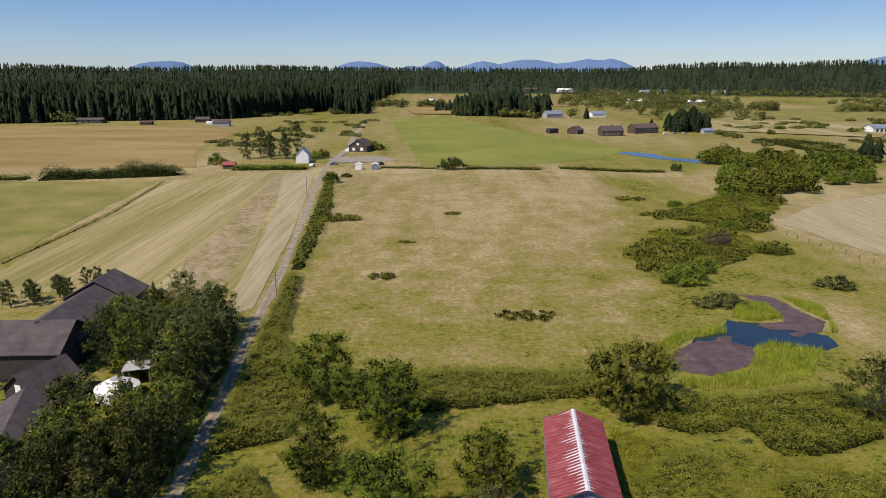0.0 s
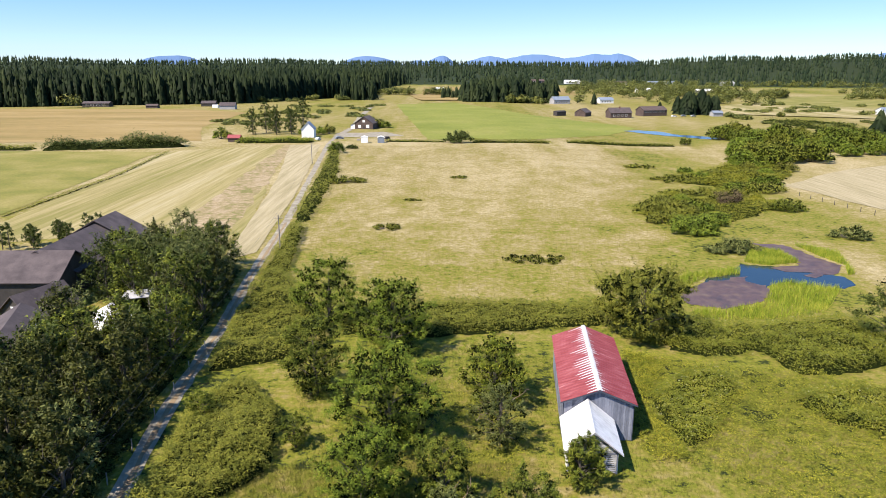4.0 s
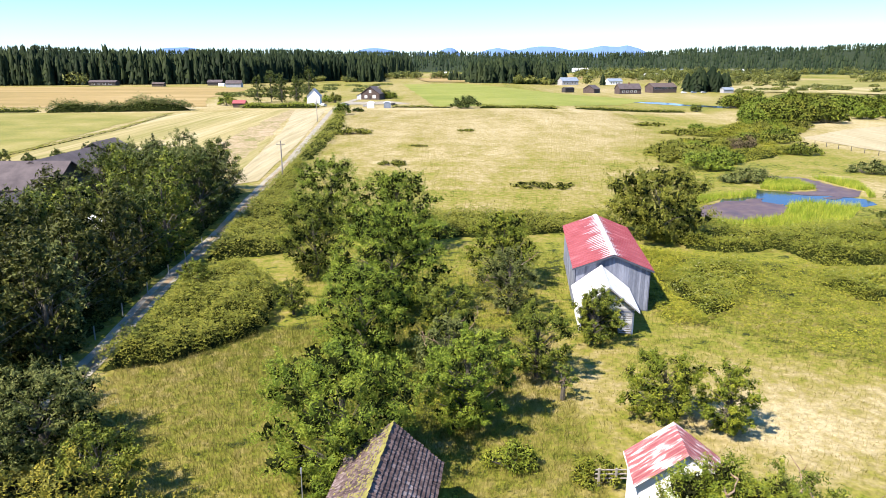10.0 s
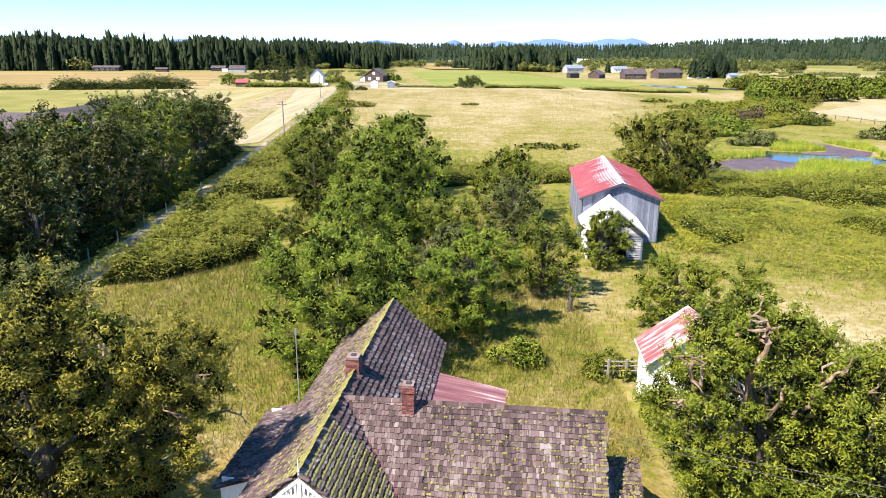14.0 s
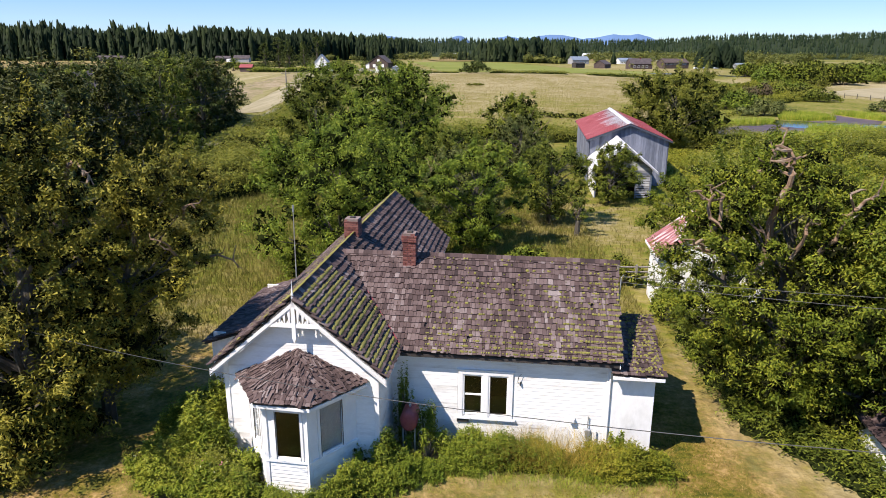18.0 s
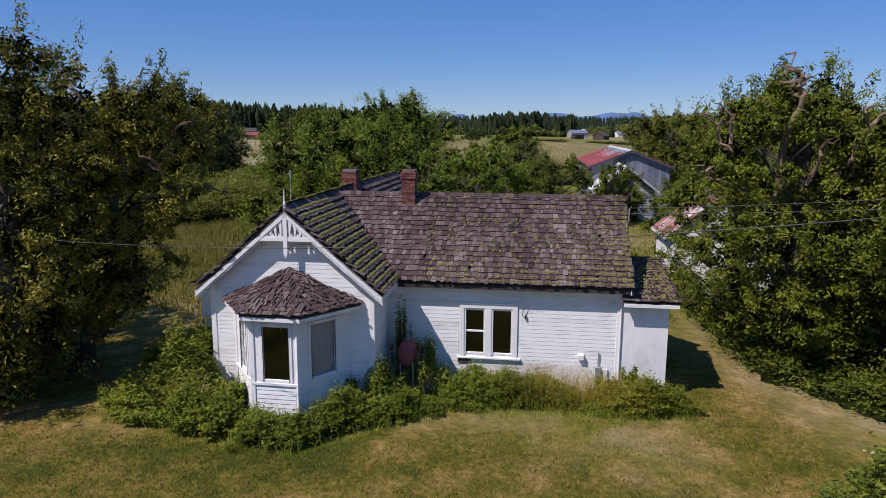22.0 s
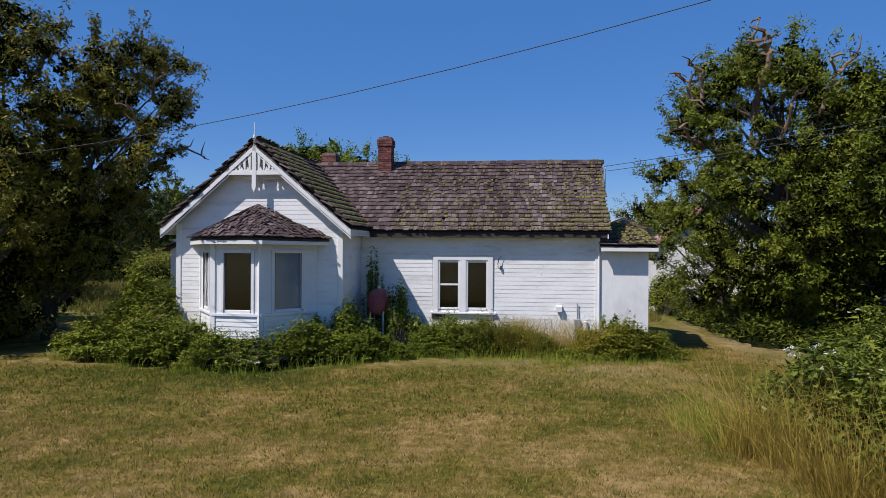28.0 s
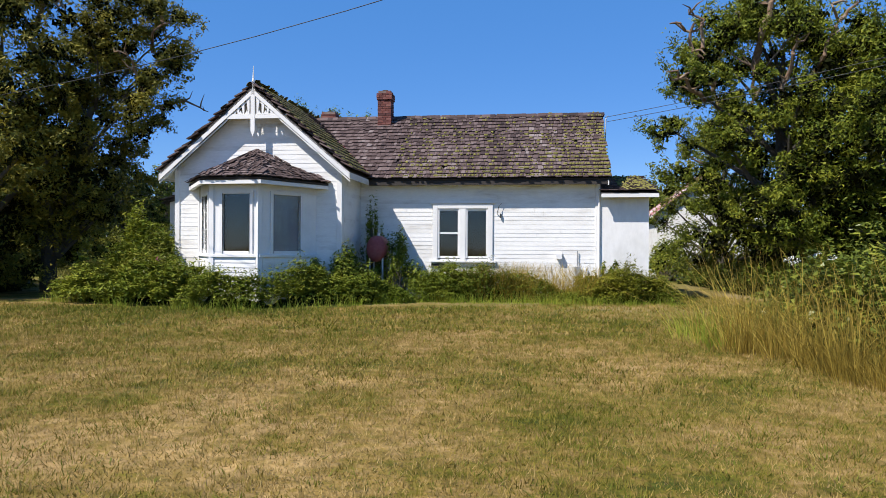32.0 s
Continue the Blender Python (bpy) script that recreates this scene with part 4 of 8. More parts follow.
sheet("pond_weed", [(66.5, 147.6), (73.1, 146.2), (75.4, 135), (77.3, 130.3), (73.9, 125.3), (67.9, 121.9), (66.3, 123.6), (69.5, 125.2), (64.1, 126.2), (62.0, 128.8), (68.4, 129.8), (70.2, 132.3), (70.0, 140.1)], 0.06, ALGAE, "brown weed covering the water", "pond weed", step=1.0, wobble=0.9, kind="stuff")
sheet("far_pond", [(106, 424), (112, 410), (124, 392), (140, 374), (150, 372), (152, 380), (140, 392), (130, 402), (128, 418), (116, 428)], 0.16, WATER, "blue pond in a field", "pond", step=4, wobble=1.5)



# ---- the old white farmhouse ----
HOUSE = pose(-4.46, 17.32, 0, 0, 0, -5.3)
house = thing("farmhouse", HOUSE, "old white clapboard farmhouse with mossy cedar shingle roof", "house")
WR, WX, WE, WZ, WB = 5.60, 2.58, 3.38, 14.9, 0.32     # wing: ridge height, half width, eave height, length, front wall
MR, MY, ME, MF, MX = 5.56, 4.86, 3.33, 1.97, 9.28     # main: ridge height, ridge y, eave height, eave y, end


def wing_z(x):
    return WR - (WR - WE) * abs(x) / WX


def main_z(y):
    return MR - (MR - ME) * abs(y - MY) / (MY - MF)


# wall bodies
b = Build()
b.box(-2.28, WB + 0.02, 0, -1.4, WB + 0.12, 2.95).box(1.4, WB + 0.02, 0, 2.28, WB + 0.12, 2.95).box(-1.4, WB + 0.02, 0, 1.4, WB + 0.12, 0.30)
b.prism([(-2.28, WB + 0.02, 2.95), (2.28, WB + 0.02, 2.95), (2.28, WB + 0.02, 3.50), (0, WB + 0.02, WR - 0.14), (-2.28, WB + 0.02, 3.50)], (0, 0.10, 0))
part("front_gable_wall", b, PAINT, house)
part("inner_wall", Build().box(-2.15, 0.46, 0.38, -2.12, 5.0, 3.28), INSIDE, house, "plaster wall inside, coloured dark as an unlit room")
part("inner_wall", Build().box(2.12, 0.46, 0.38, 2.15, 5.0, 3.28), INSIDE, house, "plaster wall inside, coloured dark as an unlit room")
b = Build().prism([(-2.28, 14.6, 0), (2.28, 14.6, 0), (2.28, 14.6, 3.50), (0, 14.6, WR - 0.14), (-2.28, 14.6, 3.50)], (0, -0.12, 0))
part("back_gable_wall", b, PAINT, house)
part("side_wall", Build().box(-2.28, WB + 0.12, 0, -2.16, 14.48, 3.46), PAINT, house)
part("side_wall", Build().box(2.16, WB + 0.12, 0, 2.28, 2.32, 3.46), PAINT, house)
part("side_wall", Build().box(2.16, 7.4, 0, 2.28, 14.48, 3.46), PAINT, house)
WX0, WX1, WZ0, WZ1 = 4.52, 5.98, 1.10, 2.52            # the pair of sash windows
b = Build()
for x0, x1, z0, z1 in ((2.28, WX0, 0, 3.42), (WX1, 9.03, 0, 3.42), (WX0, WX1, 0, WZ0), (WX0, WX1, WZ1, 3.42)):
    b.box(x0, 2.32, z0, x1, 2.42, z1)
part("front_wall", b, PAINT, house)
b = Build().prism([(8.91, 2.42, 0), (8.91, 7.4, 0), (8.91, 7.4, 3.5), (8.91, MY, MR - 0.14), (8.91, 2.42, 3.5)], (0.12, 0, 0))
part("end_gable_wall", b, PAINT, house)
part("back_wall", Build().box(2.28, 7.28, 0, 8.91, 7.4, 3.42), PAINT, house)
part("inner_wall", Build().box(2.4, 5.0, 0.2, 8.9, 5.1, 3.2), INSIDE, house, "plaster wall inside, coloured dark as an unlit room")
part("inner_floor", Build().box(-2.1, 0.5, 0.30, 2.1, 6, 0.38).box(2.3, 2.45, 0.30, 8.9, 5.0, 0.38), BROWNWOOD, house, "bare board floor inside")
part("inner_wall", Build().box(-2.1, 5.0, 0.38, 2.1, 5.1, 3.3), INSIDE, house, "plaster wall inside, coloured dark as an unlit room")
part("ceiling", Build().box(-2.15, 0.5, 3.28, 2.15, 5.0, 3.36).box(2.3, 2.45, 3.2, 8.9, 5.0, 3.28), INSIDE, house, "ceiling inside, coloured dark as an unlit room")

# clapboards
EXPO = 0.118


def board(x0, x1, y, z, parent, axis="x", out=-1):
    """One clapboard: thin at its top, thick at its lower edge. It lies along axis and faces out."""
    h, t0, t1 = EXPO + 0.02, 0.004, 0.0105
    pr = [(y, z), (y + out * t1, z), (y + out * t0, z + h), (y, z + h)]
    ring = [(x0, p[0], p[1]) for p in pr] if axis == "x" else [(p[0], x0, p[1]) for p in pr]
    shift = (x1 - x0, 0, 0) if axis == "x" else (0, x1 - x0, 0)
    return part("clapboard", Build().prism(ring, shift), PAINT, parent)


z = 0.30
while z < 3.28:
    cuts = [(2.30, 8.93)]
    if WZ0 - 0.16 < z + 0.06 < WZ1 + 0.16:
        cuts = [(2.30, WX0 - 0.15), (WX1 + 0.15, 8.93)]
    for x0, x1 in cuts:
        if z < 2.9:
            j = x0 + (x1 - x0) * (0.3 + 0.4 * random.random())
            board(x0, j - 0.003, 2.32, z, house)
            board(j + 0.003, x1, 2.32, z, house)
        else:
            board(x0, x1, 2.32, z, house)
    z += EXPO
z = 0.30
while z < 5.25:
    w = min(2.20, (WR - 0.22 - z - EXPO) * WX / (WR - WE))
    if w > 0.1:
        if 0.28 < z < 2.9 and w > 1.6:
            board(-w, -1.42, WB + 0.02, z, house)
            board(1.42, w, WB + 0.02, z, house)
        else:
            board(-w, w, WB + 0.02, z, house)
    z += EXPO
z = 0.30
while z < 3.25:
    board(WB + 0.1, 2.30, 2.28, z, house, "y", 1)
    z += EXPO
for x in (-2.24, 2.24):
    part("corner_board", Build().box(x - 0.07, WB - 0.012, 0.1, x + 0.07, WB + 0.06, 3.46, 0.006), TRIM, house)
part("corner_board", Build().box(8.92, 2.285, 0.1, 9.05, 2.36, 3.36, 0.006), TRIM, house)
part("corner_board", Build().box(2.27, WB + 0.06, 0.1, 2.31, WB + 0.2, 3.40, 0.006), TRIM, house)
part("frieze_board", Build().box(2.30, 2.288, 3.16, 8.92, 2.318, 3.40, 0.004), TRIM, house)


# roof decks and shingles
def slab(name, pts, thick, material, label=""):
    n = (Vector(pts[1]) - Vector(pts[0])).cross(Vector(pts[-1]) - Vector(pts[0])).normalized()
    if n.z < 0:
        n = -n
    return part(name, Build().prism([Vector(p) - n * thick for p in pts], n * (thick - 0.01)), material, house, label)


slab("roof_deck", [(0, 0, WR), (WX, 0, WE), (WX, WZ, WE), (0, WZ, WR)], 0.07, DECK)
slab("roof_deck", [(0, 0, WR), (-WX, 0, WE), (-WX, WZ, WE), (0, WZ, WR)], 0.07, DECK)
slab("roof_deck", [(0.3, MY, MR), (MX, MY, MR), (MX, MF, ME), (2.0, MF, ME)], 0.07, DECK)
slab("roof_deck", [(0.3, MY, MR), (MX, MY, MR), (MX, 2 * MY - MF, ME), (2.0, 2 * MY - MF, ME)], 0.07, DECK)

SHAPES = []
for k in range(6):
    w = 0.065 + 0.018 * k
    SHAPES.append((w, Build().prism([(-w / 2 + 0.004, 0, 0.052), (w / 2 - 0.004, 0, 0.052), (w / 2 - 0.004, 0.34, 0.002), (-w / 2 + 0.004, 0.34, 0.002)], (0, 0, 0.022)).mesh("shingle")))


def shingles(eave_a, eave_b, top_a, keep, seed, singles=(), expo=0.205, wild=0.6, parent=None, name="shingles", thick=1.0):
    """Courses of split shingles from the eave up. singles: (first course, last course, from, to) built piece by piece."""
    r = random.Random(seed)
    A, Bv, T = Vector(eave_a), Vector(eave_b), Vector(top_a)
    u, v = (Bv - A).normalized(), (T - A).normalized()
    n = u.cross(v)
    if n.z < 0:
        n = -n
    length, rise = (Bv - A).length, (T - A).length
    frame_m = Matrix((u, v, n)).transposed().to_4x4()
    rest = Build()
    made = 0
    for c in range(int(rise / expo) + 1):
        s = -r.random() * 0.1
        while s < length:
            k = r.randrange(6)
            w, me = SHAPES[k]
            mid = s + w / 2
            up = c * expo - 0.03 + r.uniform(-0.028, 0.028)
            p = A + u * mid + v * up
            s += w
            if mid > length + 0.03 or not keep(p + v * 0.1):
                continue
            if r.random() < 0.003 * wild:
                continue
            m = Matrix.Translation(p + n * (0.004 + 0.010 * r.random())) @ frame_m @ pose(0, 0, 0, r.uniform(-1.0, 1.6) * wild, r.uniform(-1.5, 1.5) * wild, r.uniform(-2.5, 2.5) * wild)
            tall = min(1.0, (rise - up) / 0.34)
            if tall < 0.3:
                continue
            m = m @ Matrix.Diagonal((1, tall, thick, 1))
            if singles and singles[0] <= c <= singles[1] and singles[2] <= mid <= singles[3] and made < 300:
                ob = part("shingle", me, SHINGLE_PIECE, parent or house)
                ob.matrix_basis = m
                made += 1
            else:
                rest.add([m @ x.co for x in me.vertices], [tuple(f.vertices) for f in me.polygons])
    me = bpy.data.meshes.new(name)
    me.from_pydata(rest.v, [], rest.f)
    ob = part(name, me, SHINGLE, parent or house, "rows of weathered brown cedar shingles")
    ob["kind"] = "stuff"


for me_ in SHAPES:
    me_[1].materials.append(SHINGLE_PIECE)
shingles((0.2, MF, ME), (MX, MF, ME), (0.2, MY, MR), lambda p: p.z > wing_z(p.x) - 0.05 or p.x > WX, 3, (0, 5, 3.0, 9.2))
shingles((MX, 2 * MY - MF, ME), (0.2, 2 * MY - MF, ME), (MX, MY, MR), lambda p: p.z > wing_z(p.x) - 0.05 or p.x > WX, 4)
shingles((WX, 0, WE), (WX, WZ, WE), (0, 0, WR), lambda p: p.z > main_z(p.y) - 0.03 or abs(p.y - MY) > MY - MF, 5, wild=0.7, expo=0.24, thick=1.7)
shingles((-WX, WZ, WE), (-WX, 0, WE), (0, WZ, WR), lambda p: True, 6, wild=0.8, expo=0.24, thick=1.7)


def cap_row(p0, p1, seed):
    """Saddle shingles along a ridge, lapped one over the next."""
    r = random.Random(seed)
    p0, p1 = Vector(p0), Vector(p1)
    d = p1 - p0
    n = int(d.length / 0.16)
    bb = Build()
    a = math.atan2(d.y, d.x)
    for i in range(n):
        m = Matrix.Translation(p0 + d * (i / n) + Vector((0, 0, r.uniform(0.0, 0.02)))) @ pose(0, 0, 0, 0, -4, math.degrees(a) + r.uniform(-3, 3))
        for s in (-1, 1):
            ring = [m @ Vector(p) for p in ((0, 0, 0.045), (0.27, 0, 0.03), (0.27, s * 0.13, -0.075), (0, s * 0.13, -0.06))]
            bb.prism(ring, (0, 0, 0.016))
    part("ridge_cap", bb, SHINGLE, house, "lapped shingles along the ridge")


cap_row((0.1, MY, MR + 0.03), (MX, MY, MR + 0.03), 1)
cap_row((0, 0.0, WR + 0.03), (0, WZ, WR + 0.03), 2)


def moss(spots, seed, name="moss"):
    r = random.Random(seed)
    bb = Build()
    for p, n_, s in spots:
        m = Matrix.Translation(p) @ Vector(n_).to_track_quat("Z", "Y").to_matrix().to_4x4() @ pose(0, 0, 0, 0, 0, r.uniform(0, 360))
        k = 7
        ring = [(s * (0.7 + 0.6 * r.random()) * math.cos(2 * math.pi * i / k), s * (0.7 + 0.6 * r.random()) * math.sin(2 * math.pi * i / k)) for i in range(k)]
        vs = [m @ Vector((x, y, 0.0)) for x, y in ring] + [m @ Vector((x * 0.6, y * 0.6, 0.022)) for x, y in ring] + [m @ Vector((0, 0, 0.03))]
        bb.add(vs, [(i, (i + 1) % k, k + (i + 1) % k, k + i) for i in range(k)] + [(k + i, k + (i + 1) % k, 2 * k) for i in range(k)])
    me = bpy.data.meshes.new(name)
    me.from_pydata(bb.v, [], bb.f)
    ob = part(name, me, MOSS, house, "cushions of yellow-green moss", smooth=True)
    ob["kind"] = "stuff"


r_ = random.Random(11)
spots = []
slope_w, slope_m = Vector((-(WR - WE), 0, WX)).normalized(), Vector((0, -(MR - ME), MY - MF)).normalized()
for _ in range(1900):                                     # the west slope of the wing, thick near the ridge
    y, k = r_.uniform(0, WZ), r_.random() ** 2.0
    x = -WX * k
    if r_.random() < (0.95 - 0.7 * k):
        spots.append((Vector((x, y, wing_z(x) + 0.135)), (-slope_w.x * -1, 0, slope_w.z), r_.uniform(0.05, 0.12)))
for _ in range(1500):                                     # the east slope above the corner
    y, x = r_.uniform(0.05, 3.2) ** 1.0, r_.uniform(0.2, WX)
    if wing_z(x) > main_z(y) or y < MF:
        c = round((WX - x) / 0.182) * 0.182
        spots.append((Vector((WX - c, y, wing_z(WX - c) + 0.135)), (-slope_w.x, 0, slope_w.z), r_.uniform(0.025, 0.085)))
for _ in range(2000):                                     # the lower right of the main slope
    x, k = MX - r_.random() ** 2.0 * 6.0, r_.random() ** 1.4
    k = round(k * 19) / 19
    y = MF + (MY - MF) * k
    if r_.random() < 0.8 - 0.6 * k:
        spots.append((Vector((x, y, main_z(y) + 0.098)), slope_m, r_.uniform(0.014, 0.050)))
moss(spots, 5)
valley = [Vector((WX * (WR - z) / (WR - WE), MY - (MR - z) / (MR - ME) * (MY - MF), z + 0.10)) for z in (3.36, 4.55)]
side_ = Vector((0.035, 0.045, 0.012))
part("valley_flashing", Build().prism([valley[0] - side_, valley[0] + side_, valley[1] + side_, valley[1] - side_], (0, 0, 0.02)), REDROOF, house, "rust-red metal valley strip")

# barge boards and gable ornament
for s in (-1, 1):
    d = Vector((s * WX, 0, WE - WR))
    for off, w, yy, nm in ((0.0, 0.17, 0.0, "bargeboard"), (0.20, 0.035, 0.03, "moulding")):
        ring = [Vector((0, yy, WR - 0.05 - off)), Vector((s * (WX + 0.02), yy, WE - 0.06 - off)), Vector((s * (WX + 0.02), yy, WE - 0.06 - off - w)), Vector((0, yy, WR - 0.05 - off - w))]
        part(nm, Build().prism(ring, (0, 0.035, 0)), TRIM, house)
    part("soffit", Build().prism([(s * 2.26, 0.06, 3.50), (s * 2.6, 0.06, 3.24), (s * 2.6, 14.8, 3.24), (s * 2.26, 14.8, 3.50)], (0, 0, -0.03)), TRIM, house)
    part("fascia", Build().box(s * 2.585 - 0.015, 0.0, 3.18, s * 2.585 + 0.015, WZ, 3.33), TRIM, house)
part("gable_post", Build().prism([(-0.055, 0, 5.50), (0.055, 0, 5.50), (0.055, 0, 4.42), (0.0, 0, 4.28), (-0.055, 0, 4.42)], (0, 0.07, 0)), TRIM, house)
part("gable_bar", Build().box(-0.92, 0.01, 4.74, 0.92, 0.06, 4.84, 0.005), TRIM, house)
part("gable_bar", Build().box(-0.62, 0.015, 4.845, 0.62, 0.055, 4.87), TRIM, house)
for s in (-1, 1):
    for k, (x0, x1, h) in enumerate(((0.10, 0.20, 0.48), (0.24, 0.34, 0.36), (0.38, 0.47, 0.24), (0.52, 0.60, 0.14))):
        ring = [(s * x0, 0.02, 4.845), (s * (x0 + 0.03), 0.02, 4.845), (s * (x1 - 0.01), 0.02, 4.845 + h), (s * (x0 - 0.01), 0.02, 4.845 + h * 1.2)]
        part("fret", Build().prism(ring, (0, 0.03, 0)), TRIM, house)
    for k in range(3):
        x = s * (0.17 + 0.17 * k)
        part("fret", Build().prism([(x - 0.06, 0.02, 4.845), (x + 0.06, 0.02, 4.845), (x, 0.02, 4.96)], (0, 0.03, 0)), TRIM, house)
    part("bracket", Build().prism([(s * 1.62, 0.02, 4.10), (s * 1.78, 0.02, 3.82), (s * 1.62, 0.02, 3.92), (s * 1.50, 0.02, 4.02), (s * 1.44, 0.02, 4.24)], (0, 0.03, 0)), TRIM, house)
part("finial", Build().tube([(0, 0.04, 5.5), (0, 0.04, 5.75), (0, 0.04, 5.8), (0, 0.04, 6.12)], [0.045, 0.035, 0.02, 0.006], 6), TRIM, house, "thin grey spike")

# main eave
part("fascia", Build().box(2.62, MF + 0.01, 3.16, MX - 0.02, MF + 0.04, 3.28, 0.004), DECK, house, "dark eave board")
part("soffit", Build().prism([(2.3, MF + 0.02, 3.26), (2.3, 2.32, 3.40), (MX - 0.05, 2.32, 3.40), (MX - 0.05, MF + 0.02, 3.26)], (0, 0, -0.02)), TRIM, house)
for s in (-1, 1):
    ring = [Vector((MX - 0.06, MY, MR - 0.07)), Vector((MX - 0.06, MY + s * (MY - MF), ME - 0.07)), Vector((MX - 0.06, MY + s * (MY - MF), ME - 0.19)), Vector((MX - 0.06, MY, MR - 0.2))]
    part("bargeboard", Build().prism(ring, (0.03, 0, 0)), TRIM, house)


# windows
def sash_window(cx0, cx1, z0, z1, y, rail=True):
    """A window in the front wall, frame, sashes and panes."""
    w = part("window", Build().box(cx0 - 0.02, y - 0.035, z1, cx1 + 0.02, y + 0.06, z1 + 0.03), TRIM, house, "white wooden window")
    for nm, bx in (("jamb", (cx0 - 0.02, y - 0.03, z0, cx0 + 0.03, y + 0.06, z1)), ("jamb", (cx1 - 0.03, y - 0.03, z0, cx1 + 0.02, y + 0.06, z1)), ("sash_rail", (cx0 + 0.03, y + 0.0, z0, cx1 - 0.03, y + 0.04, z0 + 0.06)), ("sash_rail", (cx0 + 0.03, y + 0.0, z1 - 0.045, cx1 - 0.03, y + 0.04, z1))):
        part(nm, Build().box(*bx, 0.004), TRIM, w)
    if rail:
        zm = (z0 + z1) / 2 + 0.02
        part("sash_rail", Build().box(cx0 + 0.03, y - 0.01, zm - 0.025, cx1 - 0.03, y + 0.04, zm + 0.025, 0.004), TRIM, w)
    g = part("pane", Build().box(cx0 + 0.02, y + 0.016, z0 + 0.04, cx1 - 0.02, y + 0.020, z1 - 0.03), GLASS, w, "old window glass")
    g.visible_shadow = False
    return w


YW = 2.32
sash_window(4.56, 5.14, WZ0 + 0.02, WZ1 - 0.02, YW)
sash_window(5.36, 5.94, WZ0 + 0.02, WZ1 - 0.02, YW, False)
part("window_casing", Build().box(4.40, YW - 0.05, 1.06, 4.54, YW - 0.012, 2.66, 0.005), TRIM, house)
part("window_casing", Build().box(5.16, YW - 0.05, 1.06, 5.34, YW - 0.012, 2.52, 0.005), TRIM, house)
part("mullion_core", Build().box(5.16, YW - 0.012, 1.10, 5.34, YW + 0.08, 2.52), TRIM, house)
part("window_casing", Build().box(5.96, YW - 0.05, 1.06, 6.10, YW - 0.012, 2.66, 0.005), TRIM, house)
part("window_casing", Build().box(4.54, YW - 0.05, 2.525, 5.96, YW - 0.012, 2.66, 0.005), TRIM, house)
part("window_sill", Build().box(4.34, YW - 0.10, 1.00, 6.20, YW + 0.02, 1.055, 0.008), TRIM, house)
part("drip_cap", Build().box(4.34, YW - 0.08, 2.665, 6.16, YW + 0.0, 2.70, 0.005), TRIM, house)

# bay window
BAY = [(-1.60, WB), (-0.60, -1.02), (0.64, -1.06), (1.62, WB)]
bay = part("bay_window", Build().prism([(*BAY[0], 0), (*BAY[1], 0), (*BAY[2], 0), (*BAY[3], 0)], (0, 0, 0.30)), PAINT, house, "three-sided white bay window")
for i, (half, blind) in enumerate(((0.33, False), (0.345, False), (0.385, True))):
    (x0, y0), (x1, y1) = BAY[i], BAY[i + 1]
    wid = math.hypot(x1 - x0, y1 - y0)
    ang = math.degrees(math.atan2(y1 - y0, x1 - x0))
    m = pose(x0, y0, 0, 0, 0, ang)
    cx = wid * (0.46 if i == 2 else 0.52)
    lo, hi = cx - half, cx + half

    def bay_part(nm, boxes, material, label="", c=0.005, parent=None):
        bb = Build()
        for q_ in boxes:
            bb.box(*q_, c, m)
        return part(nm, bb, material, parent or bay, label)
    bay_part("panel", [(0.02, 0.0, 0.28, wid - 0.02, 0.06, 1.17)], PAINT)
    for k in range(7):
        zz = 0.32 + k * EXPO
        pr = [(0.09, 0.0, zz), (0.09, -0.018, zz), (0.09, -0.004, zz + EXPO), (0.09, 0.0, zz + EXPO)]
        part("clapboard", Build().prism([m @ Vector(p) for p in pr], m.to_3x3() @ Vector((wid - 0.18, 0, 0))), PAINT, bay)
    bay_part("sill_band", [(-0.02, -0.05, 1.16, wid + 0.02, 0.05, 1.23)], TRIM)
    bay_part("header", [(0.0, 0.0, 2.78, wid, 0.06, 3.10)], TRIM)
    bay_part("pier", [(0.0, 0.0, 1.23, lo - 0.09, 0.06, 2.78)], TRIM)
    bay_part("pier", [(hi + 0.09, 0.0, 1.23, wid, 0.06, 2.78)], TRIM)
    bay_part("casing", [(lo - 0.09, -0.03, 1.23, lo, 0.05, 2.80)], TRIM)
    bay_part("casing", [(hi, -0.03, 1.23, hi + 0.09, 0.05, 2.80)], TRIM)
    bay_part("casing", [(lo, -0.03, 2.71, hi, 0.05, 2.80)], TRIM)
    bay_part("window_sill", [(lo - 0.02, -0.02, 1.23, hi + 0.02, 0.05, 1.31)], TRIM)
    gl = bay_part("pane", [(lo, 0.02, 1.30, hi, 0.026, 2.72)], GLASS, "window glass", 0)
    gl.visible_shadow = False
    if i != 1:
        bay_part("blind", [(lo, 0.06, 1.30, hi, 0.07, 2.74)], CURTAIN, "drawn grey blind", 0)
    bay_part("corner_post", [(-0.065, -0.035, 0.2, 0.065, 0.05, 3.10)], TRIM)
    bay_part("frame_edge", [(lo - 0.008, -0.04, 1.25, lo, 0.0, 2.72), (hi, -0.04, 1.25, hi + 0.008, 0.0, 2.72)], DECK, c=0)
part("bay_floor", Build().prism([(-1.5, WB + 0.1, 0.301), (-0.56, -0.94, 0.301), (0.6, -0.98, 0.301), (1.52, WB + 0.1, 0.301)], (0, 0, 0.07)), BROWNWOOD, bay, "bare boards inside the bay")
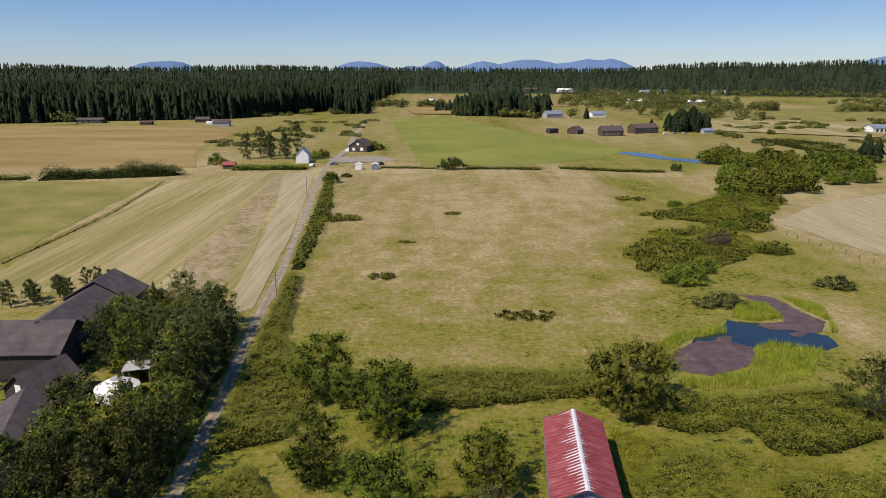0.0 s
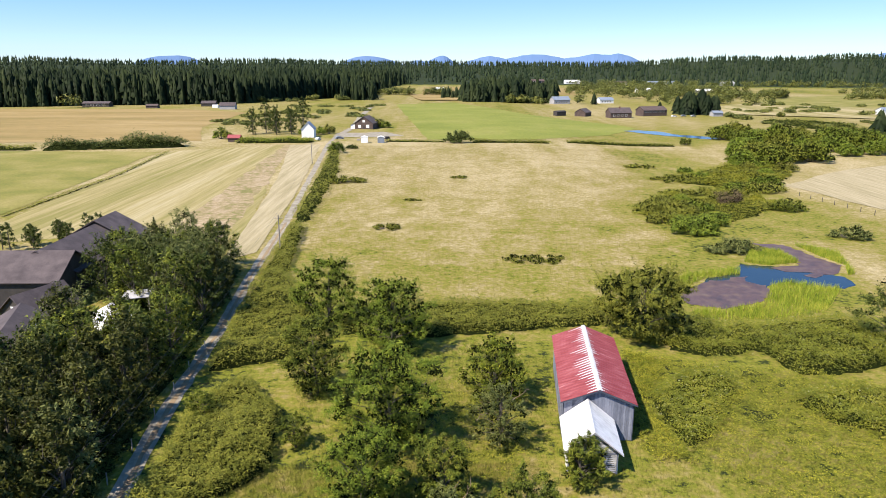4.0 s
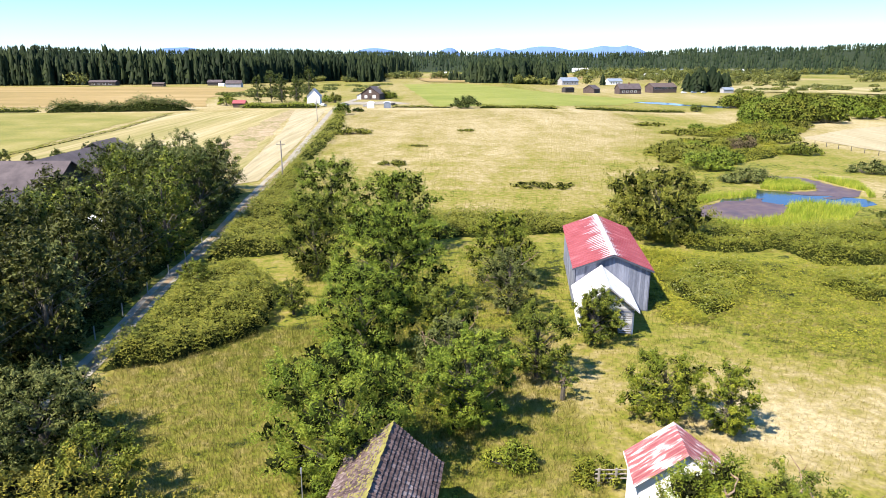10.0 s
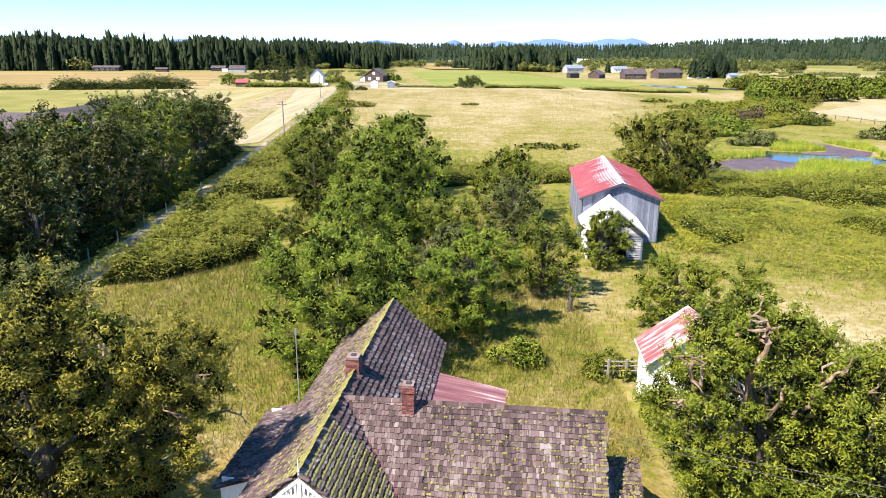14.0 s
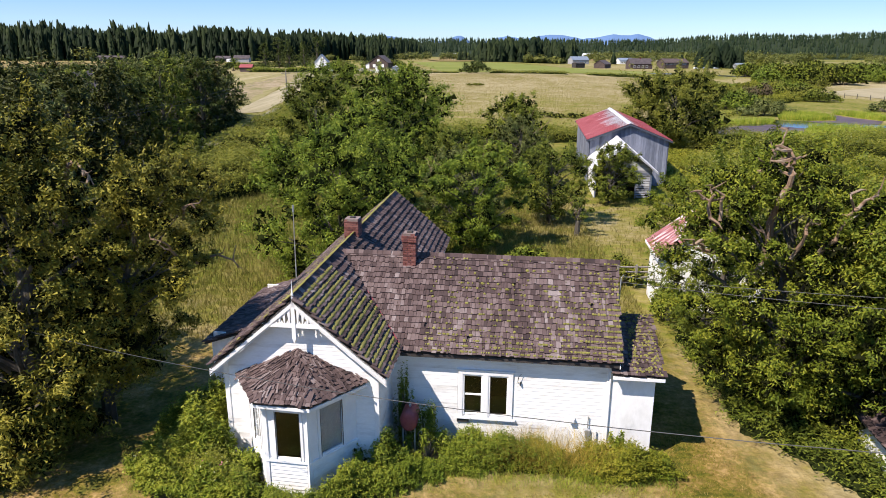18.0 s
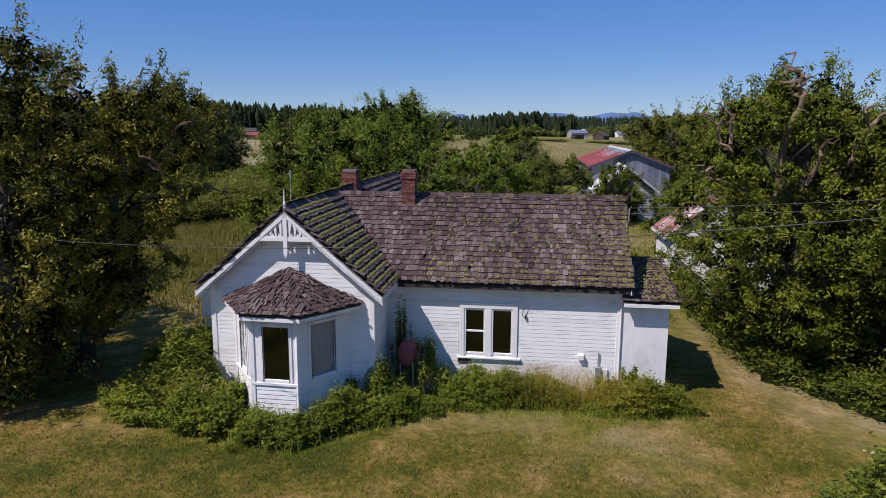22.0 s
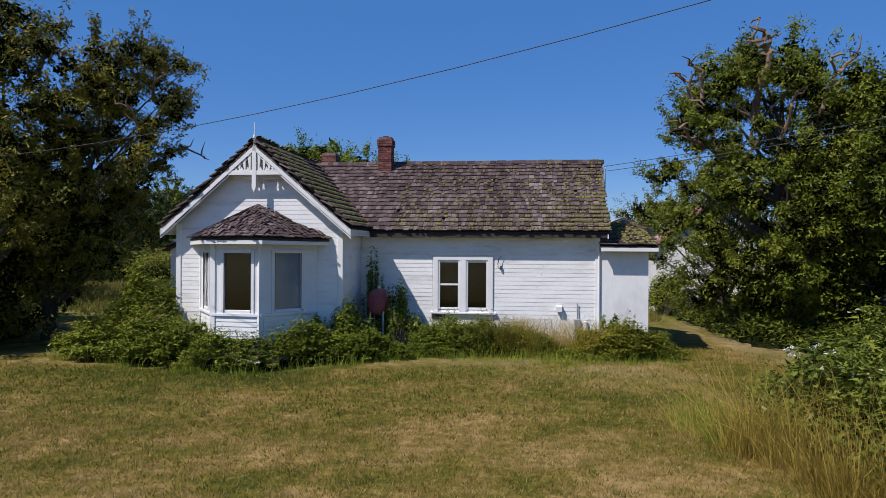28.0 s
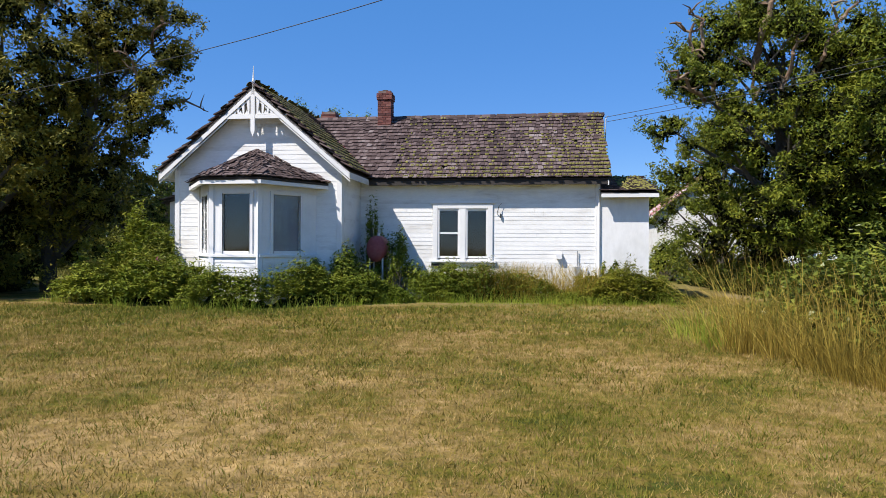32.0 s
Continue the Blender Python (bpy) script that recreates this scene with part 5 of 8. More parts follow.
part("ceiling", Build().prism([(*BAY[0], 3.0), (*BAY[1], 3.0), (*BAY[2], 3.0), (*BAY[3], 3.0)], (0, 0, 0.06)), INSIDE, bay)
EAVE = [(-1.92, WB, 3.06), (-0.78, -1.30, 3.08), (0.80, -1.36, 3.08), (1.95, WB, 3.06)]
peak = Vector((0.0, WB, 3.88))
for i in range(3):
    a, c = Vector(EAVE[i]), Vector(EAVE[i + 1])
    n_ = (c - a).cross(peak - a).normalized()
    part("roof_deck", Build().prism([a, c, peak], -n_ * 0.05 if n_.z > 0 else n_ * 0.05), DECK, bay)
    part("cornice", Build().prism([a + Vector((0, 0, -0.06)), c + Vector((0, 0, -0.06)), c + Vector((0, 0, -0.15)), a + Vector((0, 0, -0.15))], (peak - (a + c) / 2).normalized() * Vector((1, 1, 0)) * 0.10), TRIM, bay)
    u_ = (c - a).normalized()
    v_ = (peak - a) - u_ * (peak - a).dot(u_)
    foot = a + u_ * (peak - a).dot(u_)
    hgt, wid = v_.length, (c - a).length
    ta = (peak - a).dot(u_)

    def keep_bay(p, a=a, u_=u_, v_=v_.normalized(), hgt=hgt, wid=wid, ta=ta):
        s_, t_ = (p - a).dot(u_), (p - a).dot(v_)
        k_ = t_ / hgt
        return ta * k_ - 0.05 < s_ < wid - (wid - ta) * k_ + 0.05 and k_ < 1.0
    shingles(a, c, a + v_, keep_bay, 30 + i, (0, 9, 0, 4) if i != 0 else (), expo=0.16, wild=3.6, parent=bay)
    sp = random.Random(70 + i)                              # slipped and split pieces lying loose on the slope
    loose = Build()
    up_, n_up = v_.normalized(), n_ if n_.z > 0 else -n_
    for _ in range(60):
        k_ = sp.random() ** 0.8
        s_ = ta * k_ + (wid - (wid - ta) * k_ - ta * k_) * sp.random()
        m_ = Matrix.Translation(a + u_ * s_ + up_ * (k_ * hgt - 0.12) + n_up * sp.uniform(0.075, 0.105)) @ Matrix((u_, up_, n_up)).transposed().to_4x4() @ pose(0, 0, 0, sp.uniform(-5, 3), sp.uniform(-5, 5), sp.gauss(0, 9) + (s_ - wid / 2) / wid * 50 * k_)
        w_, l_ = sp.uniform(0.03, 0.09), sp.uniform(0.2, 0.42) * (1.1 - 0.5 * k_)
        loose.prism([m_ @ Vector(p) for p in ((-w_ / 2, 0, 0.012), (w_ / 2, -0.02, 0.014), (w_ * 0.4, l_, 0), (-w_ * 0.5, l_, 0))], n_up * 0.014)
    lo_ = part("loose_shingles", loose, SHINGLE, bay, "split and slipped shingles")
    lo_['kind'] = 'stuff'

# side porch at the right end
part("porch_wall", Build().box(9.03, 2.30, 0, 10.35, 2.38, 3.0), PLASTER, house, "stained white boarded porch wall")
part("porch_wall", Build().prism([(10.27, 2.38, 0), (10.27, 5.1, 0), (10.27, 5.1, 3.58), (10.27, 2.38, 3.0)], (0.08, 0, 0)), PLASTER, house)
part("porch_wall", Build().box(9.03, 5.02, 0, 10.27, 5.1, 3.5), PLASTER, house)
slab("porch_deck", [(9.05, 1.97, 2.94), (10.55, 1.97, 2.94), (10.55, 5.25, 3.64), (9.05, 5.25, 3.64)], 0.06, DECK)
part("porch_fascia", Build().box(9.05, 1.95, 2.80, 10.56, 1.985, 2.90, 0.004), TRIM, house)
part("porch_fascia", Build().prism([(10.52, 1.97, 2.82), (10.52, 5.25, 3.52), (10.52, 5.25, 3.60), (10.52, 1.97, 2.90)], (0.03, 0, 0)), TRIM, house)
shingles((9.05, 1.97, 2.94), (10.56, 1.97, 2.94), (9.05, 5.25, 3.64), lambda p: True, 41)
moss([(Vector((r_.uniform(9.6, 10.5), 1.97 + 3.28 * k, 3.01 + 0.70 * k)), (0, -0.2, 1), r_.uniform(0.02, 0.05)) for k in [r_.random() for _ in range(260)]], 6)

# lean-tos at the sides of the wing
part("lean_to_wall", Build().box(-4.02, 3.1, 0, -3.94, 8.1, 2.80).box(-3.94, 3.1, 0, -2.3, 3.18, 3.1).box(-3.94, 8.02, 0, -2.3, 8.1, 3.1), PLASTER, house)
slab("lean_to_deck", [(-4.2, 2.9, 2.78), (-2.35, 2.9, 3.42), (-2.35, 8.28, 3.42), (-4.2, 8.28, 2.78)], 0.06, DECK)
shingles((-4.2, 8.28, 2.78), (-4.2, 2.9, 2.78), (-2.35, 8.28, 3.42), lambda p: True, 42)
part("lean_to_wall", Build().box(5.52, 7.5, 0, 5.60, 11.5, 2.70).box(2.3, 11.42, 0, 5.52, 11.5, 2.75), PLASTER, house)


def ribbed(name, p00, p10, p01, material, parent, ribs, label="", rise=0.02):
    """Ribbed roof steel: p00 to p10 along the eave, p01 up the slope."""
    A, U, V_ = Vector(p00), Vector(p10) - Vector(p00), Vector(p01) - Vector(p00)
    n = U.cross(V_).normalized()
    if n.z < 0:
        n = -n
    prof = []
    for i in range(ribs):
        for f_, h_ in ((0.0, 0.0), (0.30, 0.0), (0.38, rise), (0.52, rise), (0.60, 0.0)):
            prof.append(((i + f_) / ribs, h_))
    prof.append((1.0, 0.0))
    vs = [A + U * s_ + n * h_ for s_, h_ in prof] + [A + U * s_ + V_ + n * h_ for s_, h_ in prof]
    vs += [p - n * 0.015 for p in vs]
    k = len(prof)
    fs = [(i, i + 1, k + i + 1, k + i) for i in range(k - 1)] + [(2 * k + i + 1, 2 * k + i, 3 * k + i, 3 * k + i + 1) for i in range(k - 1)]
    fs += [(i + 1, i, 2 * k + i, 2 * k + i + 1) for i in range(k - 1)] + [(k + i, k + i + 1, 3 * k + i + 1, 3 * k + i) for i in range(k - 1)] + [(0, k, 3 * k, 2 * k), (2 * k - 1, k - 1, 3 * k - 1, 4 * k - 1)]
    return part(name, Build().add(vs, fs), material, parent, label)


ribbed("lean_to_roof", (5.80, 11.7, 2.72), (5.80, 7.3, 2.72), (2.35, 11.7, 3.46), RUSTRED, house, 9, "faded red and white steel roof")


# chimneys, brick by brick
BR = [Build().box(-0.098, -0.046, 0, 0.098, 0.046, 0.062, 0.004).mesh("brick"), Build().box(-0.046, -0.046, 0, 0.046, 0.046, 0.062, 0.004).mesh("brick")]
for me_ in BR:
    me_.materials.append(BRICK)


def chimney(x, y, z0, z1, w, cap):
    ch = part("chimney", Build().box(x - w / 2 + 0.02, y - w / 2 + 0.02, z0, x + w / 2 - 0.02, y + w / 2 - 0.02, z1 - 0.02), MORTAR, house, "old red brick chimney")
    part("flue", Build().box(x - 0.09, y - 0.09, z1 - 0.03, x + 0.09, y + 0.09, z1 + 0.03, 0.01), DECK, ch, "sooty opening")
    n = int(round((z1 - z0) / 0.072))
    for c in range(n):
        out = 0.03 if cap and n - 4 <= c < n - 1 else (0.0 if c < n - 1 else -0.02)
        h = w / 2 + out
        z = z0 + c * 0.072
        run = 2 * h - 0.092
        per = max(1, int(round(run / 0.19)))
        step = run / per
        for s in range(4):
            for k in range(per):
                d = -h + step * (k + 0.5) + (0.092 if c % 2 else 0.0)
                px, py = ((d, -h + 0.046), (h - 0.046, d), (-d, h - 0.046), (-h + 0.046, -d))[s]
                ob = part("brick", BR[0], BRICK, ch)
                ob.matrix_basis = pose(x + px + random.uniform(-0.003, 0.003), y + py + random.uniform(-0.003, 0.003), z, 0, 0, 90 * s + random.uniform(-1, 1)) @ Matrix.Diagonal(((step - 0.008) / 0.196, 1, 1, 1))


chimney(2.50, 4.62, 5.25, 6.42, 0.44, True)
chimney(-0.06, 7.0, 5.30, 6.26, 0.54, False)

# small fittings on the front wall
part("meter_box", Build().box(8.36, 2.20, 0.62, 8.52, 2.31, 0.92, 0.01), STEEL, house)
part("conduit", Build().tube([(8.44, 2.26, 0.92), (8.44, 2.26, 1.35)], 0.018, 6), STEEL, house)
part("vent_hood", Build().prism([(7.86, 2.30, 1.16), (7.86, 2.18, 1.12), (7.86, 2.18, 1.26), (7.86, 2.30, 1.30)], (0.16, 0, 0)), TRIM, house)
part("electric_box", Build().box(8.60, 2.24, 0.5, 8.72, 2.31, 0.86, 0.01), TRIM, house)
part("wire_hook", Build().tube([(6.24, 2.30, 2.35), (6.24, 2.22, 2.42), (6.26, 2.22, 2.56), (6.34, 2.25, 2.66)], 0.012, 5), WIRE, house)
part("wall_hook", Build().box(6.30, 2.24, 2.26, 6.34, 2.30, 2.38, 0.005), WIRE, house)
part("service_mast", Build().tube([(9.1, 4.1, 3.9), (9.34, 4.1, 4.3), (9.36, 4.1, 5.3), (9.42, 4.1, 5.4)], 0.02, 6), STEEL, house)
part("foundation_vent", Build().box(4.36, 2.27, 0.86, 4.74, 2.318, 0.97, 0.006), DARKWOOD, house, "dark vent slot under the window")
part("drain_pipe", Build().tube([(9.02, 2.26, 0.2), (9.02, 2.26, 2.9)], 0.03, 6), TRIM, house)

tank = thing("oil_tank", HOUSE @ pose(3.0, 1.15, 0), "rusty red oval oil tank on a steel stand by the wall", "tank")
b = Build()
n = 18
prof = [(0.0, 0.0), (0.62, 0.0), (0.9, 0.02), (1.0, 0.06)]
ring = [[(0.27 * s_ * math.cos(2 * math.pi * i / n), yy, 1.38 + 0.36 * s_ * math.sin(2 * math.pi * i / n)) for i in range(n)] for s_, yy in ((0.05, -0.02), (0.62, 0.0), (0.9, 0.03), (1.0, 0.10), (1.0, 0.62), (0.9, 0.68), (0.05, 0.72))]
vs = [p for rg in ring for p in rg]
b.add(vs, [(a * n + i, a * n + (i + 1) % n, (a + 1) * n + (i + 1) % n, (a + 1) * n + i) for a in range(6) for i in range(n)] + [tuple(range(n)), tuple(range(6 * n, 7 * n))])
part("shell", b, REDPAINT, tank, smooth=True)
for x in (-0.18, 0.18):
    for y in (0.12, 0.6):
        part("leg", Build().box(x - 0.02, y - 0.02, -0.02, x + 0.02, y + 0.02, 1.2), STEEL, tank)
part("filler_cap", Build().tube([(0, 0.35, 1.72), (0, 0.35, 1.82)], 0.04, 8), STEEL, tank)


# ---- the red-roofed barn ----
def gable_roof(parent, half, y0, y1, eave, ridge, material, ribs, cx=0.0, name="roof_slope", label=""):
    for s in (-1, 1):
        ribbed(name, (cx + s * half, y0, eave), (cx + s * half, y1, eave), (cx, y0, ridge), material, parent, ribs, label, 0.035)


BARN = pose(15.5, 64.3, 0, 0, 0, -5.3)
BE, BR_, BL = 4.30, 5.84, 18.3                            # barn: eave, ridge, length
barn = thing("barn", BARN, "weathered blue-grey plank barn with a red steel roof", "barn")
for s in (-1, 1):
    part("wall_frame", Build().box(s * 3.52 - 0.04, 0.45, 0, s * 3.52 + 0.04, BL - 0.4, BE - 0.02), PLANK, barn)
for yy, d_ in ((0.45, 0.08), (BL - 0.4, -0.08)):
    part("wall_frame", Build().prism([(-3.5, yy, 0), (3.5, yy, 0), (3.5, yy, BE - 0.02), (0, yy, BR_ - 0.18), (-3.5, yy, BE - 0.02)], (0, d_, 0)), PLANK, barn)
x = -3.58
while x < 3.56:
    w = random.uniform(0.17, 0.27)
    x1 = min(x + w, 3.58)
    top = BR_ - 0.16 - (BR_ - BE) * abs((x + x1) / 2) / 3.92
    part("plank", Build().box(x + 0.009, 0.395 + random.uniform(0, 0.02), random.uniform(0.0, 0.12), x1 - 0.009, 0.45, top, 0.004), PLANK, barn)
    x += w
for s in (-1, 1):
    y = 0.47
    while y < BL - 0.4:
        w = random.uniform(0.22, 0.32)
        y1 = min(y + w, BL - 0.4)
        a, c = s * 3.56, s * (3.61 + random.uniform(0, 0.016))
        part("plank", Build().box(min(a, c), y + 0.008, random.uniform(0.0, 0.12), max(a, c), y1 - 0.008, BE - 0.1, 0.004), PLANK, barn)
        y += w
gable_roof(barn, 3.92, 0.0, BL, BE, BR_, REDROOF, 30, label="red ribbed steel roofing")
part("ridge_cap", Build().prism([(-0.26, -0.02, BR_ - 0.06), (0, -0.02, BR_ + 0.06), (0.26, -0.02, BR_ - 0.06), (0.26, -0.02, BR_ - 0.08), (0, -0.02, BR_ + 0.03), (-0.26, -0.02, BR_ - 0.08)], (0, BL + 0.04, 0)), TIN, barn, "pale steel ridge cap")
rr = random.Random(4)
for s in (-1, 1):
    for k in range(30):
        yy = BL * (k + 0.45) / 30
        ln = (rr.uniform(0.7, 1.9) if s < 0 else rr.uniform(0.25, 0.7)) * (1.0 if rr.random() < 0.8 else 0.4)
        w = rr.uniform(0.10, 0.20)
        ring = []
        for d_, q_ in ((0.22, w), (ln, w * 0.5), (ln + 0.35, 0.02), (ln, -w * 0.3), (0.22, -w)):
            ring.append((s * d_, yy + q_ - d_ * 0.16, BR_ - (BR_ - BE) * d_ / 3.92 + 0.037))
        part("worn_streak", Build().prism(ring, (0, 0, 0.004)), TIN, barn, "paint worn to bare metal")
# dark trim whose tone also paints the shadow below the roof edge
for s in (-1, 1):
    for nm, yy, up in (("bargeboard", 0.02, 0.0), ("bargeboard", BL - 0.06, 0.0)):
        ring = [Vector((0, yy, BR_ - 0.05)), Vector((s * 3.94, yy, BE - 0.05)), Vector((s * 3.94, yy, BE - 0.21)), Vector((0, yy, BR_ - 0.21))]
        part(nm, Build().prism(ring, (0, 0.04, 0)), BLUEDARK, barn, "dark blue-grey board, also standing for shadow under the roof edge")
    part("soffit", Build().prism([(s * 0.05, 0.05, BR_ - 0.10), (s * 3.88, 0.05, BE - 0.09), (s * 3.88, 0.42, BE - 0.09), (s * 0.05, 0.42, BR_ - 0.10)], (0, 0, -0.03)), BLUEDARK, barn)
    part("corner_board", Build().box(s * 3.59 - 0.05, 0.36, 0, s * 3.59 + 0.05, 0.42, BE - 0.16, 0.006), BLUEDARK, barn)

# the annex leans against the barn's front, a low gable of its own over an open bay
annex = thing("annex", BARN @ pose(-1.14, 0, 0), "small annex with a white steel roof against the barn", "shed")
AE, AR, AH, AY = 2.42, 4.66, 2.80, -6.55                  # eave, ridge, half width, front edge of the roof
gable_roof(annex, AH, AY, 0.36, AE, AR, TIN, 12, label="whitish steel roofing")
part("ridge_cap", Build().prism([(-0.16, AY - 0.02, AR - 0.07), (0, AY - 0.02, AR + 0.05), (0.16, AY - 0.02, AR - 0.07), (0.16, AY - 0.02, AR - 0.09), (0, AY - 0.02, AR + 0.02), (-0.16, AY - 0.02, AR - 0.09)], (0, 6.9, 0)), TIN, annex)
ak = (AR - AE) / AH
part("gable_frame", Build().prism([(-2.35, AY + 0.62, AE - 0.1), (2.35, AY + 0.62, AE - 0.1), (2.35, AY + 0.62, AR - 0.12 - ak * 2.35), (0, AY + 0.62, AR - 0.12), (-2.35, AY + 0.62, AR - 0.12 - ak * 2.35)], (0, 0.06, 0)), PLANK, annex)
z = AE - 0.12
while z < AR - 0.35:
    hw = min(2.38, (AR - 0.16 - z - 0.19) / ak)
    if hw > 0.12:
        part("gable_board", Build().box(-hw, AY + 0.585 - random.uniform(0, 0.015), z, hw, AY + 0.62, z + 0.178, 0.005), PALEPLANK, annex)
    z += 0.19
part("beam", Build().box(-2.4, AY + 0.55, AE - 0.30, 2.4, AY + 0.72, AE - 0.13, 0.01), PLANK, annex)
z = 0.1
while z < AE - 0.4:                                       # a few grey boards still close the bay's one side
    part("bay_board", Build().box(1.15 + random.uniform(-0.12, 0.12), AY + 0.60, z, 2.36, AY + 0.64, z + 0.15, 0.005), PALEPLANK, annex)
    z += 0.21
for x in (-2.3, -0.75, 1.1, 2.3):
    part("post", Build().box(x - 0.06, AY + 0.58, 0, x + 0.06, AY + 0.70, AE - 0.12, 0.008), PLANK, annex)
for s in (-1, 1):
    part("side_wall", Build().box(s * 2.38 - 0.04, AY + 0.66, 0, s * 2.38 + 0.04, 0.30, AE + 0.28), PLASTER, annex, "whitewashed side wall")
    ring = [Vector((0, AY, AR - 0.05)), Vector((s * (AH + 0.01), AY, AE - 0.05)), Vector((s * (AH + 0.01), AY, AE - 0.17)), Vector((0, AY, AR - 0.17))]
    part("bargeboard", Build().prism(ring, (0, 0.03, 0)), PALEPLANK, annex)
# added wall; its dark wood stands for the shade inside the open bay
part("back_wall", Build().box(-2.34, -3.0, 0, 2.34, -2.92, AE - 0.1), DARKWOOD, annex, "added inside wall, coloured dark for the shade of the open bay")

# ---- the whitewashed shed among the trees ----
ws = thing("whitewashed_shed", pose(12.0, 32.3, 0, 0, 0, -4.5), "old whitewashed shed with a worn red and white steel roof", "shed")
gable_roof(ws, 2.55, -1.75, 1.65, 2.92, 4.90, RUSTED, 7, label="worn red and white steel roofing")
for s in (-1, 1):
    z = 0.05
    while z < 2.85:
        part("clapboard", Build().box(s * 2.3 - 0.02, -1.5, z, s * 2.3 + 0.02, 1.4, z + 0.185, 0.004), PAINT, ws)
        z += 0.19
for y in (-1.5, 1.4):
    part("gable_wall", Build().prism([(-2.28, y, 0), (2.28, y, 0), (2.28, y, 2.95), (0, y, 4.7), (-2.28, y, 2.95)], (0, 0.06, 0)), PAINT, ws)
part("fascia", Build().box(-2.57, -1.75, 2.78, -2.53, 1.65, 2.90), TRIM, ws)

# ---- the small shed at the edge of the lawn ----
ls = thing("garden_shed", pose(14.0, 17.2, 0, 0, 0, -6), "small white board shed with a grey-pink shingle roof", "shed")
part("wall_body", Build().box(-1.45, -1.9, 0, 1.45, 1.9, 1.5), PLASTER, ls)
for z in np.arange(0.05, 1.5, 0.14):
    part("clapboard", Build().box(-1.49, -1.92, z, -1.45, 1.92, z + 0.135, 0.004), PAINT, ls)
    part("clapboard", Build().box(-1.45, -1.95, z, 1.45, -1.90, z + 0.135, 0.004), PAINT, ls)
for s in (-1, 1):
    r2 = [(s * 1.75, -2.1, 1.45), (s * 1.75, 2.1, 1.45), (0, 2.1, 2.5), (0, -2.1, 2.5)]
    part("roof_deck", Build().prism(r2, (0, 0, -0.06)), DECK, ls)
    A0, B0, T0 = ((s * 1.75, 2.1, 1.47), (s * 1.75, -2.1, 1.47), (0, 2.1, 2.52)) if s < 0 else ((s * 1.75, -2.1, 1.47), (s * 1.75, 2.1, 1.47), (0, -2.1, 2.52))
    shingles(A0, B0, T0, lambda p: True, 60 + s, parent=ls, wild=1.2)

# ---- rail fence between the house and the shed ----
fence = thing("rail_fence", pose(8.5, 35.0, 0, 0, 0, 2), "grey weathered split-rail fence", "fence")
for x in (0, 1.0, 2.1):
    part("post", Build().box(x - 0.06, -0.06, -0.1, x + 0.06, 0.06, 1.25, 0.01), POLE, fence)
for z in (0.55, 0.85, 1.12):
    part("rail", Build().tube([(-0.2, 0.05, z), (1.0, 0.07, z - 0.02), (2.3, 0.05, z + 0.01)], 0.045, 6), POLE, fence)

# ---- aerial mast behind the house ----
mast = thing("aerial_mast", pose(-6.9, 27.4, 0), "thin steel aerial mast", "mast")
part("pole", Build().tube([(0, 0, -0.1), (0, 0, 3.0), (0.02, 0, 5.9)], [0.03, 0.025, 0.018], 6), STEEL, mast)
part("head", Build().tube([(0.02, 0, 5.7), (0.02, 0, 6.0)], 0.045, 6), STEEL, mast)


# ---- poles and wires ----
def span(a, c, sag, name="cable", rad=0.014, label="black overhead cable", n=22):
    pts = []
    a, c = Vector(a), Vector(c)
    for i in range(n + 1):
        k = i / n
        p = a.lerp(c, k)
        p.z -= sag * 4 * k * (1 - k)
        pts.append(p)
    return tagged(part(name, Build().tube(pts, rad, 5), WIRE), label, "cable")


span((-22, 20.89, 5.46), (20, 2.65, 10.04), 2.16, rad=0.008, label="black cable strung in front of the house")
span((5.2, 20.5, 5.35), (19, 12, 7.6), 0.25, rad=0.009, label="thin service wire from the gable")
span((5.25, 20.4, 5.2), (19, 11.5, 7.3), 0.25, rad=0.009, label="thin service wire from the gable")


def utility_pole(x, y, h):
    t = thing("utility_pole", pose(x, y, ground_z(x, y)), "grey wooden utility pole beside the lane", "utility pole", "poles along the lane")
    part("shaft", Build().tube([(0, 0, -0.3), (0, 0, h)], [0.16, 0.11], 8), POLE, t)
    part("crossarm", Build().box(-0.9, -0.05, h - 0.75, 0.9, 0.05, h - 0.63, 0.01), POLE, t)
    for k in (-0.8, 0.8):
        part("insulator", Build().tube([(k, 0, h - 0.63), (k, 0, h - 0.52)], 0.04, 6), STEEL, t)
    part("transformer", Build().tube([(0.0, -0.28, h - 1.9), (0.0, -0.28, h - 1.2)], 0.17, 8), STEEL, t) if y > 300 else None


POLES = [(-27.2, 4, 8.6), (-35.0, 137, 8.3), (-52.6, 262, 8.3)]
for p in POLES:
    utility_pole(*p)
for (x0, y0, h0), (x1, y1, h1) in zip(POLES, POLES[1:]):
    for k in (-0.8, 0.8):
        span((x0 + k, y0, ground_z(x0, y0) + h0 - 0.5), (x1 + k, y1, ground_z(x1, y1) + h1 - 0.5), 1.6, rad=0.012, label="thin wire along the lane")

# ---- fence posts along the shaded side of the lane ----
fp = thing("fence_post", pose(-31.5, 50, 0), "pale wooden fence post beside the lane", "fence post", "posts along the lane")
part("post", Build().tube([(0, 0, -0.1), (0.02, 0, 1.3)], [0.07, 0.06], 7), GREYWOOD, fp)
for k, y in enumerate((56, 62, 68.5, 75, 81, 88)):
    copy_thing(fp, pose(-31.5 - 0.06 * (y - 50), y, 0, 0, 0, 40 * k))


